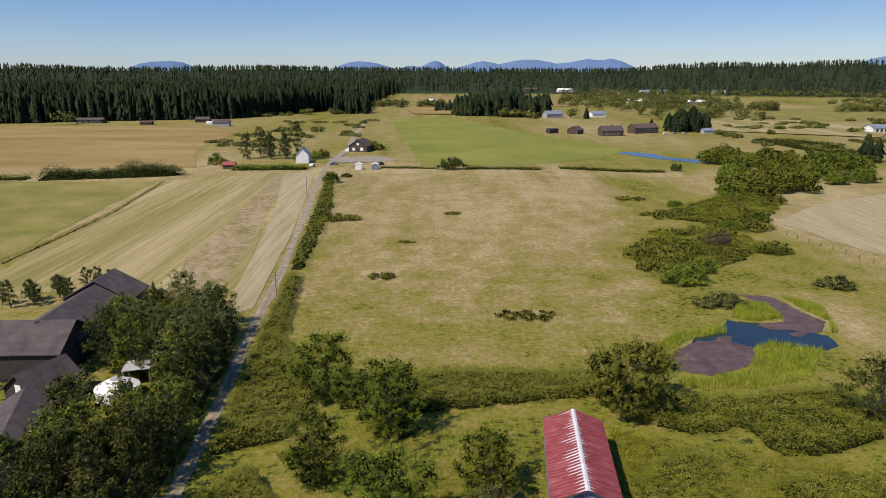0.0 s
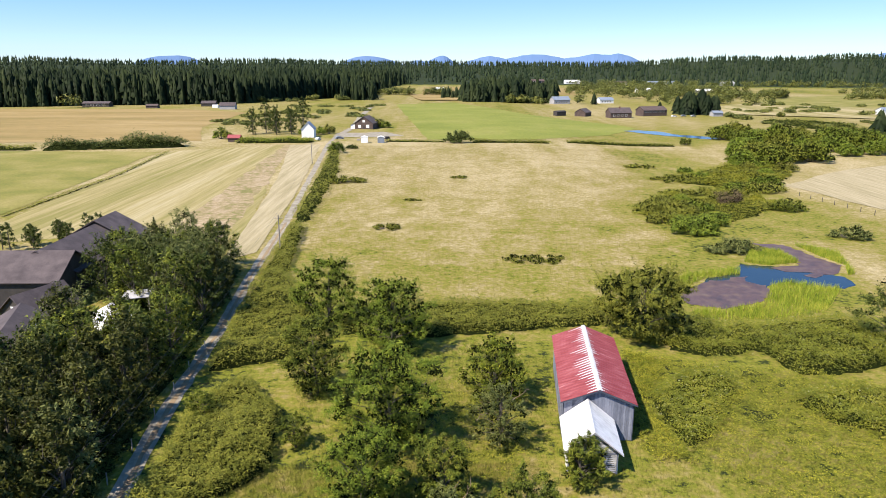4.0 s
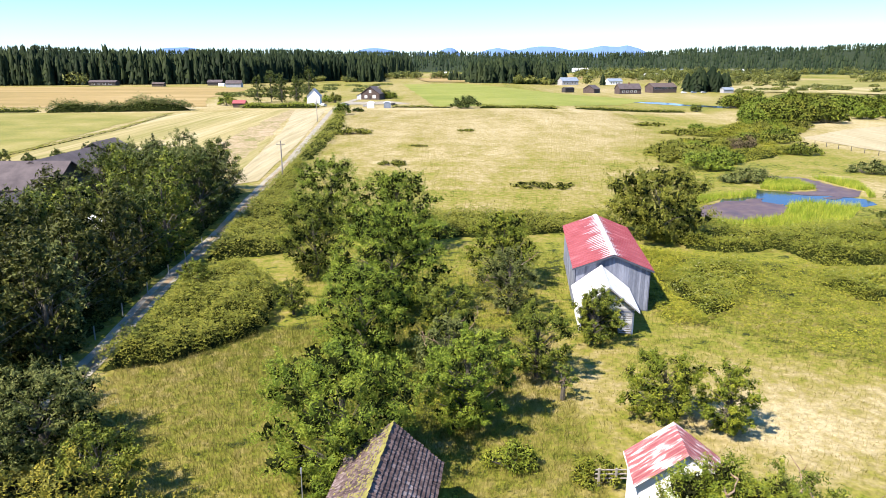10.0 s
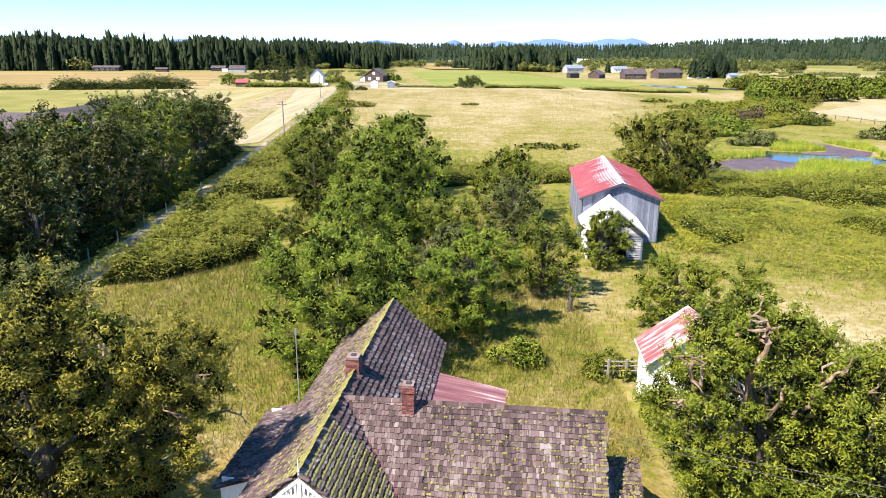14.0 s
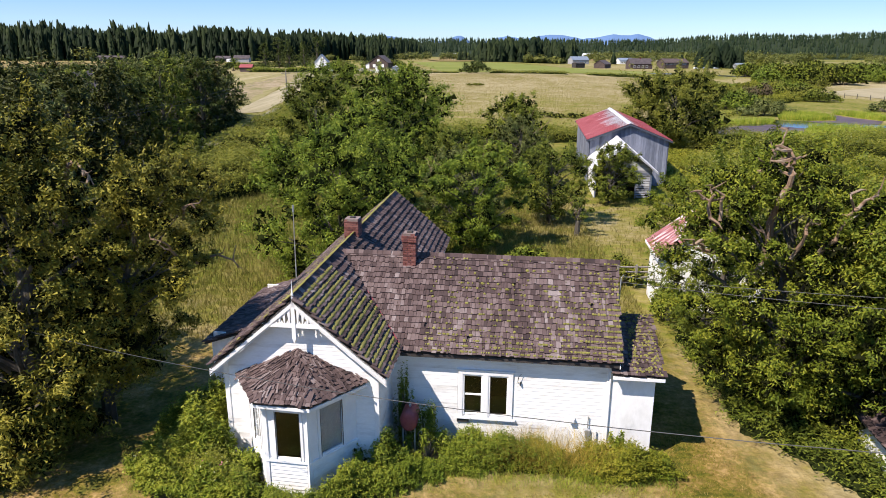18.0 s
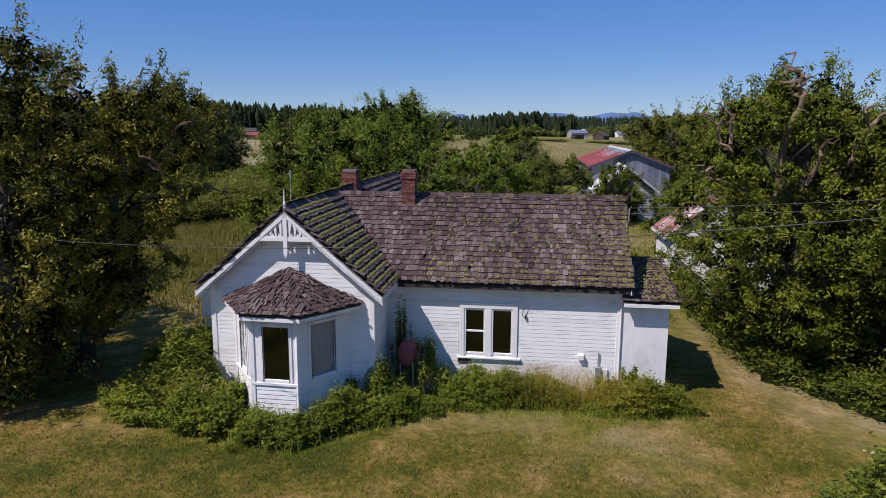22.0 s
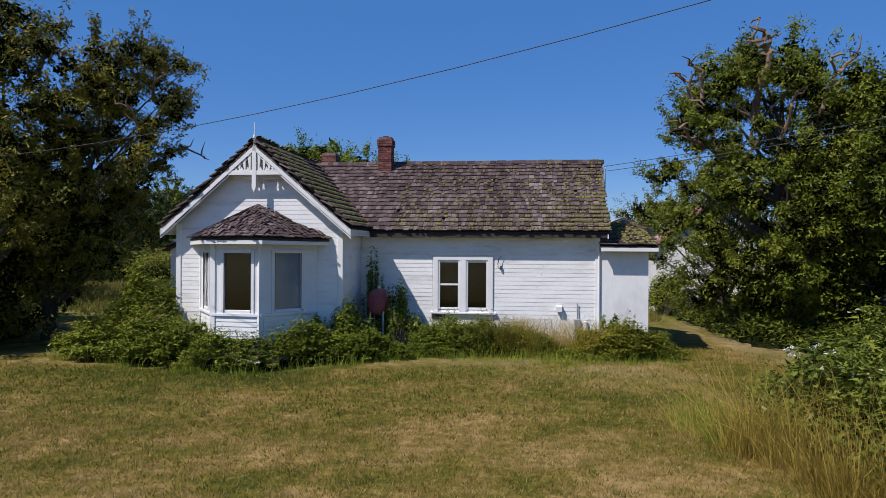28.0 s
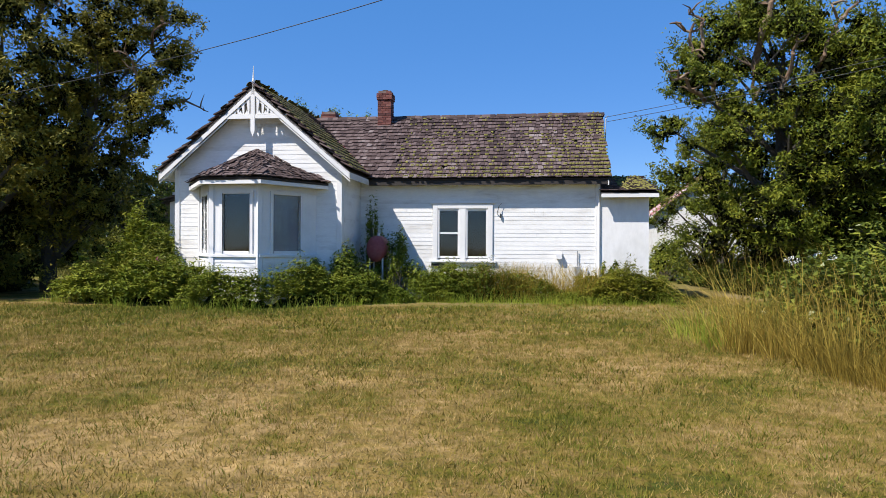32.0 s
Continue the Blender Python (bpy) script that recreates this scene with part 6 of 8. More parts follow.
# ---- the farm with dark roofs across the lane ----
def gabled(name, m, half, length, eave, ridge, roof, wall, label, category="house", over=0.4, windows=(), door=False, chim=False, group=""):
    """A gabled building: walls, two roof slopes, windows on its front gable and sides. It runs along its y."""
    t = thing(name, m, label, category, group)
    part("wall", Build().prism([(-half, 0, 0), (half, 0, 0), (half, 0, eave), (0, 0, ridge - 0.1), (-half, 0, eave)], (0, length, 0)), wall, t)
    k = (ridge - eave) / half
    for s in (-1, 1):
        r4 = [(0, -over, ridge), (s * (half + over), -over, eave - k * over), (s * (half + over), length + over, eave - k * over), (0, length + over, ridge)]
        part("roof", Build().prism(r4, (0, 0, 0.16)), roof, t)
    for face, u, z, w, h in windows:
        if face == "front":
            bx, fx = (u - w / 2, -0.05, z, u + w / 2, 0.02, z + h), (u - w / 2 - 0.12, -0.08, z - 0.12, u + w / 2 + 0.12, -0.02, z + h + 0.12)
        else:
            s = 1 if face == "right" else -1
            a, c, e = s * (half + 0.05), s * (half - 0.02), s * (half + 0.02)
            bx = (min(a, c), u - w / 2, z, max(a, c), u + w / 2, z + h)
            a, c = s * (half + 0.03), s * half
            fx = (min(a, c), u - w / 2 - 0.12, z - 0.12, max(a, c), u + w / 2 + 0.12, z + h + 0.12)
        wd = part("window", Build().box(*fx), TRIM, t)
        part("pane", Build().box(*[v + (0.0) for v in bx]), DARKWOOD, wd, "dark pane")
    if door:
        part("door", Build().box(-0.5, -0.06, 0, 0.5, 0.02, 2.1, 0.02), DARKWOOD, t)
    if chim:
        part("chimney", Build().box(0.3, length * 0.5, ridge - 0.6, 1.0, length * 0.5 + 0.7, ridge + 1.0, 0.03), BRICK, t)
    return t


gabled("dark_roofed_barn", pose(-68.4, 109, 0.2, 0, 0, 1), 6.2, 20, 4.6, 8.0, DARKROOF, DARKWOOD, "long dark-roofed barn with brown board walls", "barn", windows=[("right", 5, 1.2, 1.2, 1.2)])
gabled("dark_roofed_barn", pose(-68.8, 129.4, 0.3, 0, 0, 1), 6.6, 8.5, 4.9, 8.6, DARKROOF, DARKWOOD, "end block of the dark-roofed barn", "barn")
gabled("stable_wing", pose(-62.5, 109.5, 0.2, 0, 0, 92), 6.2, 42, 4.6, 8.0, DARKROOF, DARKWOOD, "dark-roofed stable wing with open bays", "barn", windows=[("left", 12, 0.4, 2.2, 2.4), ("left", 17, 0.4, 2.2, 2.4), ("left", 22, 0.4, 2.2, 2.4), ("left", 27, 1.2, 1.2, 1.1)])
gabled("small_outbuilding", pose(-62.5, 92.5, 0.1, 0, 0, -22), 3.2, 8, 3.2, 5.9, DARKROOF, DARKWOOD, "small dark board outbuilding with a white window", "shed", windows=[("front", 0, 3.2, 1.0, 1.0)])
gabled("dark_roofed_house", pose(-52.2, 73, 0.0, 0, 0, 20), 6.5, 13, 3.6, 7.4, DARKROOF, DARKWOOD, "dark shingled house with a roof window", "house")
part("roof_window", Build().box(-1, -1, 0, 1, 1, 0.2, 0.03, pose(-51.6, 80, 6.45, 0, 30, 20) @ Matrix.Diagonal((0.45, 0.7, 1, 1))), BLUEGREY, None)
tagged(bpy.data.objects["roof_window"], "dark roof window in the shingled roof", "roof window")
yurt = thing("yurt", pose(-50.5, 97.5, 0.1), "round white canvas yurt in the trees", "tent")
b = Build()
n = 16
ring = [[(r0 * math.cos(2 * math.pi * i / n), r0 * math.sin(2 * math.pi * i / n), z0) for i in range(n)] for r0, z0 in ((3.2, 0), (3.2, 1.75), (3.35, 1.7), (1.9, 2.5), (0.9, 3.0))]
b.add([p for rg in ring for p in rg], [(a * n + i, a * n + (i + 1) % n, (a + 1) * n + (i + 1) % n, (a + 1) * n + i) for a in range(4) for i in range(n)])
part("cover", b, FARWHITE, yurt)
part("crown_ring", Build().tube([(0, 0, 2.95), (0, 0, 3.15)], [0.95, 0.8], 12), GREYWALL, yurt)
part("stove_pipe", Build().tube([(0.3, 0.2, 3.0), (0.3, 0.2, 3.9)], 0.08, 7), WIRE, yurt)
lean = thing("lean_to_shelter", pose(-49.5, 103, 0.1, 0, 0, 10), "grey flat-roofed shelter behind the yurt", "shelter")
part("roof", Build().prism([(-2.2, -1.6, 2.5), (2.2, -1.6, 2.7), (2.2, 1.8, 3.0), (-2.2, 1.8, 2.8)], (0, 0, 0.1)), GREYWALL, lean)
for x in (-2, 2):
    for y in (-1.5, 1.6):
        part("post", Build().box(x - 0.06, y - 0.06, 0, x + 0.06, y + 0.06, 2.62), GREYWOOD, lean)

# ---- farms and houses in the distance ----
def at_far(x, y, turn=0.0):
    return pose(x, y, ground_z(x, y) - 0.05, 0, 0, turn)


gabled("far_house", at_far(-50.5, 409, -12), 5.6, 11, 3.6, 7.4, DARKROOF, BROWNWOOD, "brown house with a dark steep roof", windows=[("front", -2.6, 1.0, 1.4, 1.4), ("front", 2.4, 1.0, 1.6, 1.6), ("front", 0, 4.2, 1.2, 1.0)], door=True)
gabled("far_porch", at_far(-56.3, 411, -12), 2.4, 6, 2.2, 3.4, DARKROOF, FARWHITE, "white side porch of the brown house", "porch")
gabled("white_cottage", at_far(-73.4, 358, 4), 3.2, 8, 4.6, 8.0, BLUEGREY, FARWHITE, "narrow white two-storey cottage", windows=[("front", -1.4, 1.0, 1.0, 1.4), ("front", 1.4, 1.0, 1.0, 1.4), ("front", 0, 4.6, 1.0, 1.2)], door=False)
gabled("white_hut", at_far(-41.2, 334, 3), 1.6, 3, 2.6, 3.2, FARWHITE, FARWHITE, "small white hut in the farm yard", "hut", 0.15, windows=[("front", 0.3, 0.2, 0.9, 1.7)])
gabled("blue_hut", at_far(-33.2, 334, 3), 1.6, 3, 2.6, 3.2, FARWHITE, BLUEGREY, "small blue-grey hut with a white roof", "hut", 0.15)
gabled("dark_trailer", at_far(84, 556, -60), 2.4, 9, 3.2, 3.9, DARKWOOD, DARKWOOD, "dark boxy trailer in the field", "trailer", 0.1)
gabled("brown_barn", at_far(152, 560, -70), 5.4, 22, 4.6, 7.4, BROWNWOOD, BROWNWOOD, "long brown barn with a row of windows", "barn", windows=[("right", 2 + 2.4 * i, 4.6 - 1.6, 1.3, 1.0) for i in range(8)])
gabled("brown_house", at_far(122, 538, -80), 5.0, 17, 4.0, 7.6, DARKROOF, BROWNWOOD, "brown farm house with a porch", windows=[("right", 3 + 3.2 * i, 1.2, 1.5, 1.4) for i in range(4)], chim=True)
gabled("brown_shed", at_far(103, 552, -35), 4.6, 11, 3.2, 6.0, DARKROOF, BROWNWOOD, "brown shed with a grey roof", "shed")
gabled("grey_shed", at_far(-199, 606, -85), 4.2, 13, 3.4, 5.8, DARKROOF, GREYWALL, "dark grey shed before the forest", "shed")
gabled("red_cabin", at_far(-108, 338, -88), 2.2, 5.5, 2.2, 3.4, REDPAINT, BROWNWOOD, "small red cabin behind the hedge", "cabin")
gabled("white_house", at_far(160, 757, -75), 4.6, 16, 3.8, 6.2, BLUEGREY, FARWHITE, "white house with a blue-grey roof", windows=[("right", 3 + 3 * i, 1.2, 1.4, 1.2) for i in range(4)])
gabled("blue_house", at_far(108, 742, -70), 5.2, 19, 4.4, 7.6, BLUEGREY, GREYWALL, "grey-blue house at the edge of a grove", windows=[("right", 3 + 3 * i, 1.4, 1.4, 1.2) for i in range(5)])
gabled("long_white_barn", at_far(286, 1085, -88), 5.0, 28, 4.0, 6.6, FARWHITE, FARWHITE, "white barn of great length with a row of windows", "barn", windows=[("right", 3 + 3 * i, 1.4, 1.6, 1.4) for i in range(8)])
gabled("blue_green_shed", at_far(335, 1050, -80), 4.6, 14, 3.6, 6.0, TEAL, TEAL, "blue-green shed near the far farms", "shed")
gabled("white_barn", at_far(366, 1050, -85), 5.0, 26, 3.8, 6.4, FARWHITE, GREYWALL, "pale barn among trees", "barn")
gabled("grey_barn", at_far(348, 568, -80), 5.2, 20, 4.0, 6.4, BLUEGREY, FARWHITE, "white and grey barn at the edge of a field", "barn", windows=[("right", 4 + 4 * i, 0.6, 2.2, 2.4) for i in range(4)])
gabled("low_long_house", at_far(-338, 645, -86), 4.8, 24, 3.2, 4.8, DARKROOF, DARKWOOD, "low grey house before the forest", windows=[("right", 4 + 5 * i, 1.0, 2.4, 1.4) for i in range(4)])
gabled("low_house", at_far(-270, 622, -86), 3.2, 10, 2.4, 3.6, BROWNWOOD, BROWNWOOD, "small low cabin at the forest edge", "cabin")
gabled("dark_house", at_far(-232, 655, -86), 4.2, 13, 3.0, 5.0, DARKROOF, DARKWOOD, "dark house at the foot of the forest", )
gabled("white_van", at_far(-214, 630, -86), 1.4, 5, 2.2, 2.6, FARWHITE, FARWHITE, "white camper parked before the forest", "camper", 0.05)
gabled("shaded_house", at_far(-384, 672, -86), 4.6, 16, 4.6, 6.8, DARKROOF, GREYWALL, "grey house in the forest shade", windows=[("right", 4 + 4 * i, 1.2, 1.6, 1.6) for i in range(3)])
gabled("bluish_hut", at_far(208, 556, -80), 3.0, 8, 2.8, 4.4, BLUEGREY, GREYWALL, "blue-grey hut beside pines", "hut")
for x, y, w, lab, rf, wl in ((190, 1650, 30, "far red farm building", BROWNWOOD, BROWNWOOD), (260, 1600, 34, "far white farm building", FARWHITE, FARWHITE), (420, 1500, 60, "far long white hall", BLUEGREY, FARWHITE), (330, 1480, 40, "far brown farm building", BROWNWOOD, FARWHITE), (-20, 1020, 12, "far white tents in a field", FARWHITE, FARWHITE), (560, 1460, 26, "far grey farm building", GREYWALL, GREYWALL)):
    gabled("far_farm", at_far(x, y, -84), 7, w, 5, 8.5, rf, wl, lab, "farm", windows=[("right", 4 + 6 * i, 1.5, 2.5, 2) for i in range(int(w / 6) - 1)])


# ---- parked vehicles and small things round the farms ----
def parked_car(x, y, turn, paint, label):
    t = thing("parked_car", at_far(x, y, turn), label, "car", "cars at the farms")
    prof = [(-2.1, 0.35), (2.1, 0.35), (2.15, 0.75), (1.2, 0.9), (0.6, 1.42), (-1.3, 1.45), (-2.0, 0.95), (-2.15, 0.7)]
    part("body", Build().prism([(a, -0.85, c) for a, c in prof], (0, 1.7, 0)), paint, t)
    for s in (-1, 1):
        part("side_window", Build().prism([(1.0, s * 0.855, 0.93), (0.55, s * 0.855, 1.36), (-1.2, s * 0.855, 1.38), (-1.7, s * 0.855, 0.95)], (0, s * 0.012, 0)), WIRE, t)
        for a in (-1.35, 1.35):
            part("wheel", Build().tube([(a, s * 0.72, 0.33), (a, s * 0.90, 0.33)], 0.33, 12), WIRE, t)


for x, y, turn, paint, lab in ((176, 548, 12, FARWHITE, "white car parked beside the brown barn"), (185, 553, 10, BLUEGREY, "blue-grey car parked beside the brown barn"), (192, 551, 20, GREYWALL, "grey car parked beside the brown barn"), (-66, 346, 80, FARWHITE, "white car parked beside the white cottage"), (-56, 352, 20, BLUEGREY, "dark blue car in the farm yard"), (-32, 352, 60, DARKWOOD, "black car in the farm yard")):
    parked_car(x, y, turn, paint, lab)
stack = thing("wood_pile", at_far(-45, 346, 15), "pile of boards in the farm yard", "pile")
for k in range(6):
    part("board", Build().box(-1.6 + 0.1 * k, -0.9 + 0.3 * k, 0.0, 1.6 + 0.07 * k, -0.65 + 0.3 * k, 0.5 + 0.12 * (k % 3), 0.02), GREYWOOD, stack)
fp2 = thing("field_post", at_far(106, 206), "dark wooden fence post along the mown field", "fence post", "posts along the mown field")
part("post", Build().tube([(0, 0, -0.1), (0.02, 0, 1.4)], [0.11, 0.09], 7), BARK, fp2)
for k in range(1, 12):
    x, y = 106 + 1.05 * k, 206 - 4.6 * k
    copy_thing(fp2, at_far(x, y, 37 * k))

# ---- trees round the house ----
tree("old_apple_tree", -13.4, 19.0, 10.2, 3.9, 0.112, 68000, LEAF_OLDAPPLE, "tall old apple tree with dense dark crown beside the house", 101, low=0.02, clumps=150, trunk=0.34, dead=7, clump=0.21, heart=0.76)
tree("old_apple_tree", -11.7, 20.2, 9.1, 2.3, 0.10, 46000, LEAF_OLDAPPLE, "old apple tree with ragged sparse top", 102, low=0.22, clumps=105, trunk=0.2, dead=4, heart=0.66, lean=(3.0, 0), clump=0.26)
tree("old_apple_tree", -17.8, 22.5, 8.0, 3.4, 0.13, 22000, LEAF_OLDAPPLE, "old apple tree behind the taller one", 103, low=0.02, clumps=80, trunk=0.25, dead=5, clump=0.23, heart=0.95)
pear = tree("old_pear_tree", 11.4, 21.8, 9.3, 3.6, 0.10, 88000, LEAF_YELLOW, "old pear tree with bare lichened limbs above the crown", 104, low=0.10, clumps=165, trunk=0.34, dead=3, clump=0.20, pointed=0.15, lean=(-1.0, 0), heart=0.80, sprig=0.18)
tree("old_pear_tree", 14.4, 19.8, 8.3, 3.9, 0.105, 60000, LEAF_YELLOW, "spreading old pear tree with dead limbs beside the drive", 105, low=0.05, clumps=145, trunk=0.3, dead=5, clump=0.21, heart=0.80, sprig=0.18)
tree("pear_tree", 11.0, 26.6, 6.2, 2.5, 0.12, 18000, LEAF_APPLE, "green pear tree before the whitewashed shed", 106, low=0.05, clumps=46, trunk=0.2, dead=1, clump=0.25)
tree("willow_tree", 15.2, 16.0, 6.6, 2.6, 0.12, 16000, LEAF_OLIVE, "drooping olive-green tree at the lawn's edge", 107, low=0.1, clumps=44, trunk=0.2, clump=0.24)
tree("pear_tree", 15.0, 25.5, 6.5, 3.2, 0.13, 18000, LEAF_APPLE, "old pear tree with silvery dead wood", 108, low=0.1, clumps=50, trunk=0.24, dead=6, clump=0.24)


def gnarled(owner, foot, path, rad, seed, twigs=5):
    """A crooked dead limb of an old tree, through places in the world, with stubby twigs."""
    r = np.random.default_rng(seed)
    o = Vector(foot)
    pts = [Vector(p) - o for p in path]
    fine = []
    for a, c in zip(pts[:-1], pts[1:]):
        fine += [a.lerp(c, k / 3) + Vector(r.normal(size=3)) * 0.06 for k in range(3)]
    fine.append(pts[-1])
    b = Build().tube(fine, [0.85 * rad * (1 - 0.75 * i / (len(fine) - 1)) for i in range(len(fine))], 7)
    for _ in range(twigs):
        i = int(r.integers(1, len(fine)))
        d = Vector((r.normal(), r.normal(), abs(r.normal()) * 0.7)).normalized() * (0.22 + 0.3 * r.random())
        m_ = fine[i] + d * 0.55 + Vector(r.normal(size=3)) * 0.07
        b.tube([fine[i], m_, m_ + d * 0.5 + Vector(r.normal(size=3)) * 0.08], [rad * 0.42, rad * 0.32, rad * 0.12], 5, False)
    part("dead_limb", b, LICHEN, owner, "bare lichen-covered dead limb")


FOOT = (11.4, 21.8, -0.05)
gnarled(pear, FOOT, [(9.9, 21.0, 6.6), (9.78, 20.5, 7.78), (10.02, 20.3, 8.65), (9.9, 20.35, 9.1), (9.7, 20.4, 9.45)], 0.15, 1, 6)
gnarled(pear, FOOT, [(10.02, 20.3, 8.7), (10.05, 20.3, 9.15), (10.32, 20.3, 9.28)], 0.09, 2, 2)
gnarled(pear, FOOT, [(8.5, 21.2, 6.4), (7.87, 20.5, 7.11), (7.62, 20.4, 7.85), (7.08, 20.4, 8.11)], 0.11, 3, 7)
gnarled(pear, FOOT, [(8.4, 21.2, 5.9), (7.51, 20.4, 6.5), (6.95, 20.3, 6.65)], 0.09, 4, 5)
gnarled(pear, FOOT, [(8.0, 20.2, 7.3), (7.86, 20.0, 8.16), (7.5, 20.0, 8.4)], 0.07, 5, 4)
gnarled(pear, FOOT, [(11.0, 20.2, 6.0), (11.1, 19.5, 6.96), (11.5, 19.4, 7.89), (11.27, 19.4, 8.29)], 0.11, 6, 4)
gnarled(pear, FOOT, [(11.5, 19.4, 7.85), (11.75, 19.35, 8.1), (11.99, 19.3, 8.45)], 0.08, 7, 3)
gnarled(pear, FOOT, [(9.3, 21.2, 8.2), (9.5, 21.0, 8.75), (9.75, 21.0, 9.3), (9.98, 21.0, 9.95)], 0.10, 8, 5)
gnarled(pear, FOOT, [(10.3, 20.2, 6.2), (10.45, 19.9, 6.9), (10.6, 19.9, 7.5), (10.71, 19.9, 8.0)], 0.09, 9, 3)
# ---- the orchard ----
FRUIT_TREES = [  # x, y, height, crown radius, leaf, leaves, foliage, label, low
    (-18.1, 97, 10.4, 4.6, 0.26, 9000, LEAF_PLUM, "large plum tree at the end of the orchard", 0.10),
    (-7.6, 88, 10.0, 5.2, 0.26, 11000, LEAF_PLUM, "broad dark cherry tree in the orchard", 0.08),
    (-15.7, 74.5, 9.8, 3.8, 0.24, 9000, LEAF_APPLE, "dense apple tree in the orchard", 0.08),
    (-6.2, 64, 10.2, 5.4, 0.24, 15000, LEAF_PLUM, "the broadest cherry tree of the orchard", 0.08),
    (-7.3, 51.5, 8.0, 3.8, 0.22, 11000, LEAF_PLUM, "cherry tree in the orchard row", 0.10),
    (-0.6, 53.5, 6.2, 3.0, 0.22, 9000, LEAF_APPLE, "old apple tree in the orchard", 0.15),
    (-0.2, 46.5, 5.4, 3.0, 0.22, 4500, LEAF_SILVER, "half dead apple tree with grey twigs", 0.2),
    (5.4, 73, 7.6, 3.8, 0.24, 8000, LEAF_YELLOW, "bright green fruit tree in the orchard", 0.15),
    (5.3, 63.5, 6.2, 2.9, 0.22, 4200, LEAF_SILVER, "half dead apple tree with grey twigs", 0.2),
    (6.5, 49.3, 5.6, 2.6, 0.20, 7500, LEAF_APPLE, "small round apple tree", 0.25),
    (-15.7, 62.8, 3.4, 1.6, 0.18, 2600, LEAF_APPLE, "young apple tree with bare trunk", 0.35),
    (-6.5, 35.5, 8.1, 4.5, 0.18, 24000, LEAF_PLUM, "big leafy plum tree behind the house", 0.04),
    (0.9, 41.5, 6.6, 2.9, 0.20, 14000, LEAF_PLUM, "dark plum tree behind the house", 0.20),
    (14.6, 43.5, 4.4, 2.8, 0.20, 8000, LEAF_YELLOW, "bushy yellow-green tree by the shed", 0.05),
    (12.4, 56.6, 4.9, 2.2, 0.20, 6000, LEAF_APPLE, "apple tree against the annex", 0.12),
    (18.4, 41.5, 4.6, 2.0, 0.20, 5000, LEAF_YELLOW, "bushy yellow-green tree by the shed", 0.08),
    (-25.5, 37.6, 5.4, 3.8, 0.22, 10000, LEAF_SILVER, "grey-green tree at the edge of the lane", 0.05),
    (-19.5, 33.0, 4.5, 2.5, 0.20, 5500, LEAF_APPLE, "small apple tree at the meadow's edge", 0.1),
    (-26.5, 66.5, 4.2, 1.7, 0.20, 3500, LEAF_APPLE, "small tree in the brush by the lane", 0.15)]
for i, (x, y, h, rad, lf, nl, fo, lab, low) in enumerate(FRUIT_TREES):
    tree("fruit_tree", x, y, h, rad * 0.98, lf * (0.70 if y < 60 else 0.76), int(nl * (2.5 if y < 60 else 2.1)), fo, lab, 200 + i, low=low * 0.6, clumps=90 if rad > 3 else 44, clump=0.26, sprig=0.17, heart=0.82, trunk=0.06 + 0.035 * rad, dead=4 if fo is LEAF_SILVER and y > 45 else 0, group="orchard trees")
tree("pollard_tree", 8.0, 45.7, 2.6, 0.9, 0.16, 700, LEAF_APPLE, "stunted old fruit tree, nearly bare", 240, low=0.45, clumps=10, trunk=0.16, dead=2)
tree("willow_bush", 28.3, 94, 9.4, 6.8, 0.26, 34000, LEAF_OLIVE, "large round willow beside the barn", 241, low=0.0, clumps=110, trunk=0.3, clump=0.22, heart=0.9)
tree("spruce_tree", 63, 90, 10, 5.2, 0.30, 8000, LEAF_DARK, "dark spreading spruce at the pond", 242, low=0.03, clumps=40, trunk=0.25)

# ---- the wood beside the lane ----
WOOD = [(-31.0, 27), (-32.0, 47), (-34.6, 75), (-36.9, 100), (-40.7, 127), (-52, 130), (-60, 120), (-57, 106), (-47, 102), (-46, 92), (-52, 86), (-47, 70), (-56, 62), (-68, 47), (-62, 27)]
wr = np.random.default_rng(9)
kept, tries = [], 0
while len(kept) < 100 and tries < 12000:
    tries += 1
    x, y = wr.uniform(-70, -31.5), wr.uniform(27, 130)
    if inside(WOOD, x, y) and not (85 < y < 98 and abs(x + 0.52 * y) < 4.2) and all(math.hypot(x - a, y - c) > 3.6 for a, c in kept):
        kept.append((x, y))
WOODS = ((LEAF_SPRUCE, "dark spruce in the wood beside the lane"), (LEAF_SILVER, "grey-green tree in the wood beside the lane"), (LEAF_DARK, "dark green tree in the wood beside the lane"), (LEAF_APPLE, "leafy tree in the wood beside the lane"))
for i, (x, y) in enumerate(kept):
    k = i % 4 if y > 66 or i % 3 == 0 else 0
    fo, lab = WOODS[k]
    off = -26.0 - 0.095 * y - x                             # distance from the lane
    h = wr.uniform(8.5, 11.6)
    tree("woodland_tree", x, y, h, max(2.9, min(wr.uniform(3.4, 4.6), off + 0.5)), 0.34, 3700, fo, lab, 300 + i, low=0.05, clumps=32, trunk=0.2, pointed=(0.7, 0.15, 0.5, 0.2)[k], group="trees of the wood")
# dark strip added for the shade beside the lane, where boughs reach the ground
thicket("undergrowth", [(-29.6, 27), (-31.0, 47), (-34.0, 75), (-36.2, 100), (-39.7, 127), (-42, 127), (-38.5, 100), (-36.2, 75), (-33.6, 47), (-32.5, 27)], 1.5, 0.22, 12000, LEAF_DARK, "dark growth added as the shaded foot of the wood", 60, "undergrowth", clump=1.2, rough=0.8)
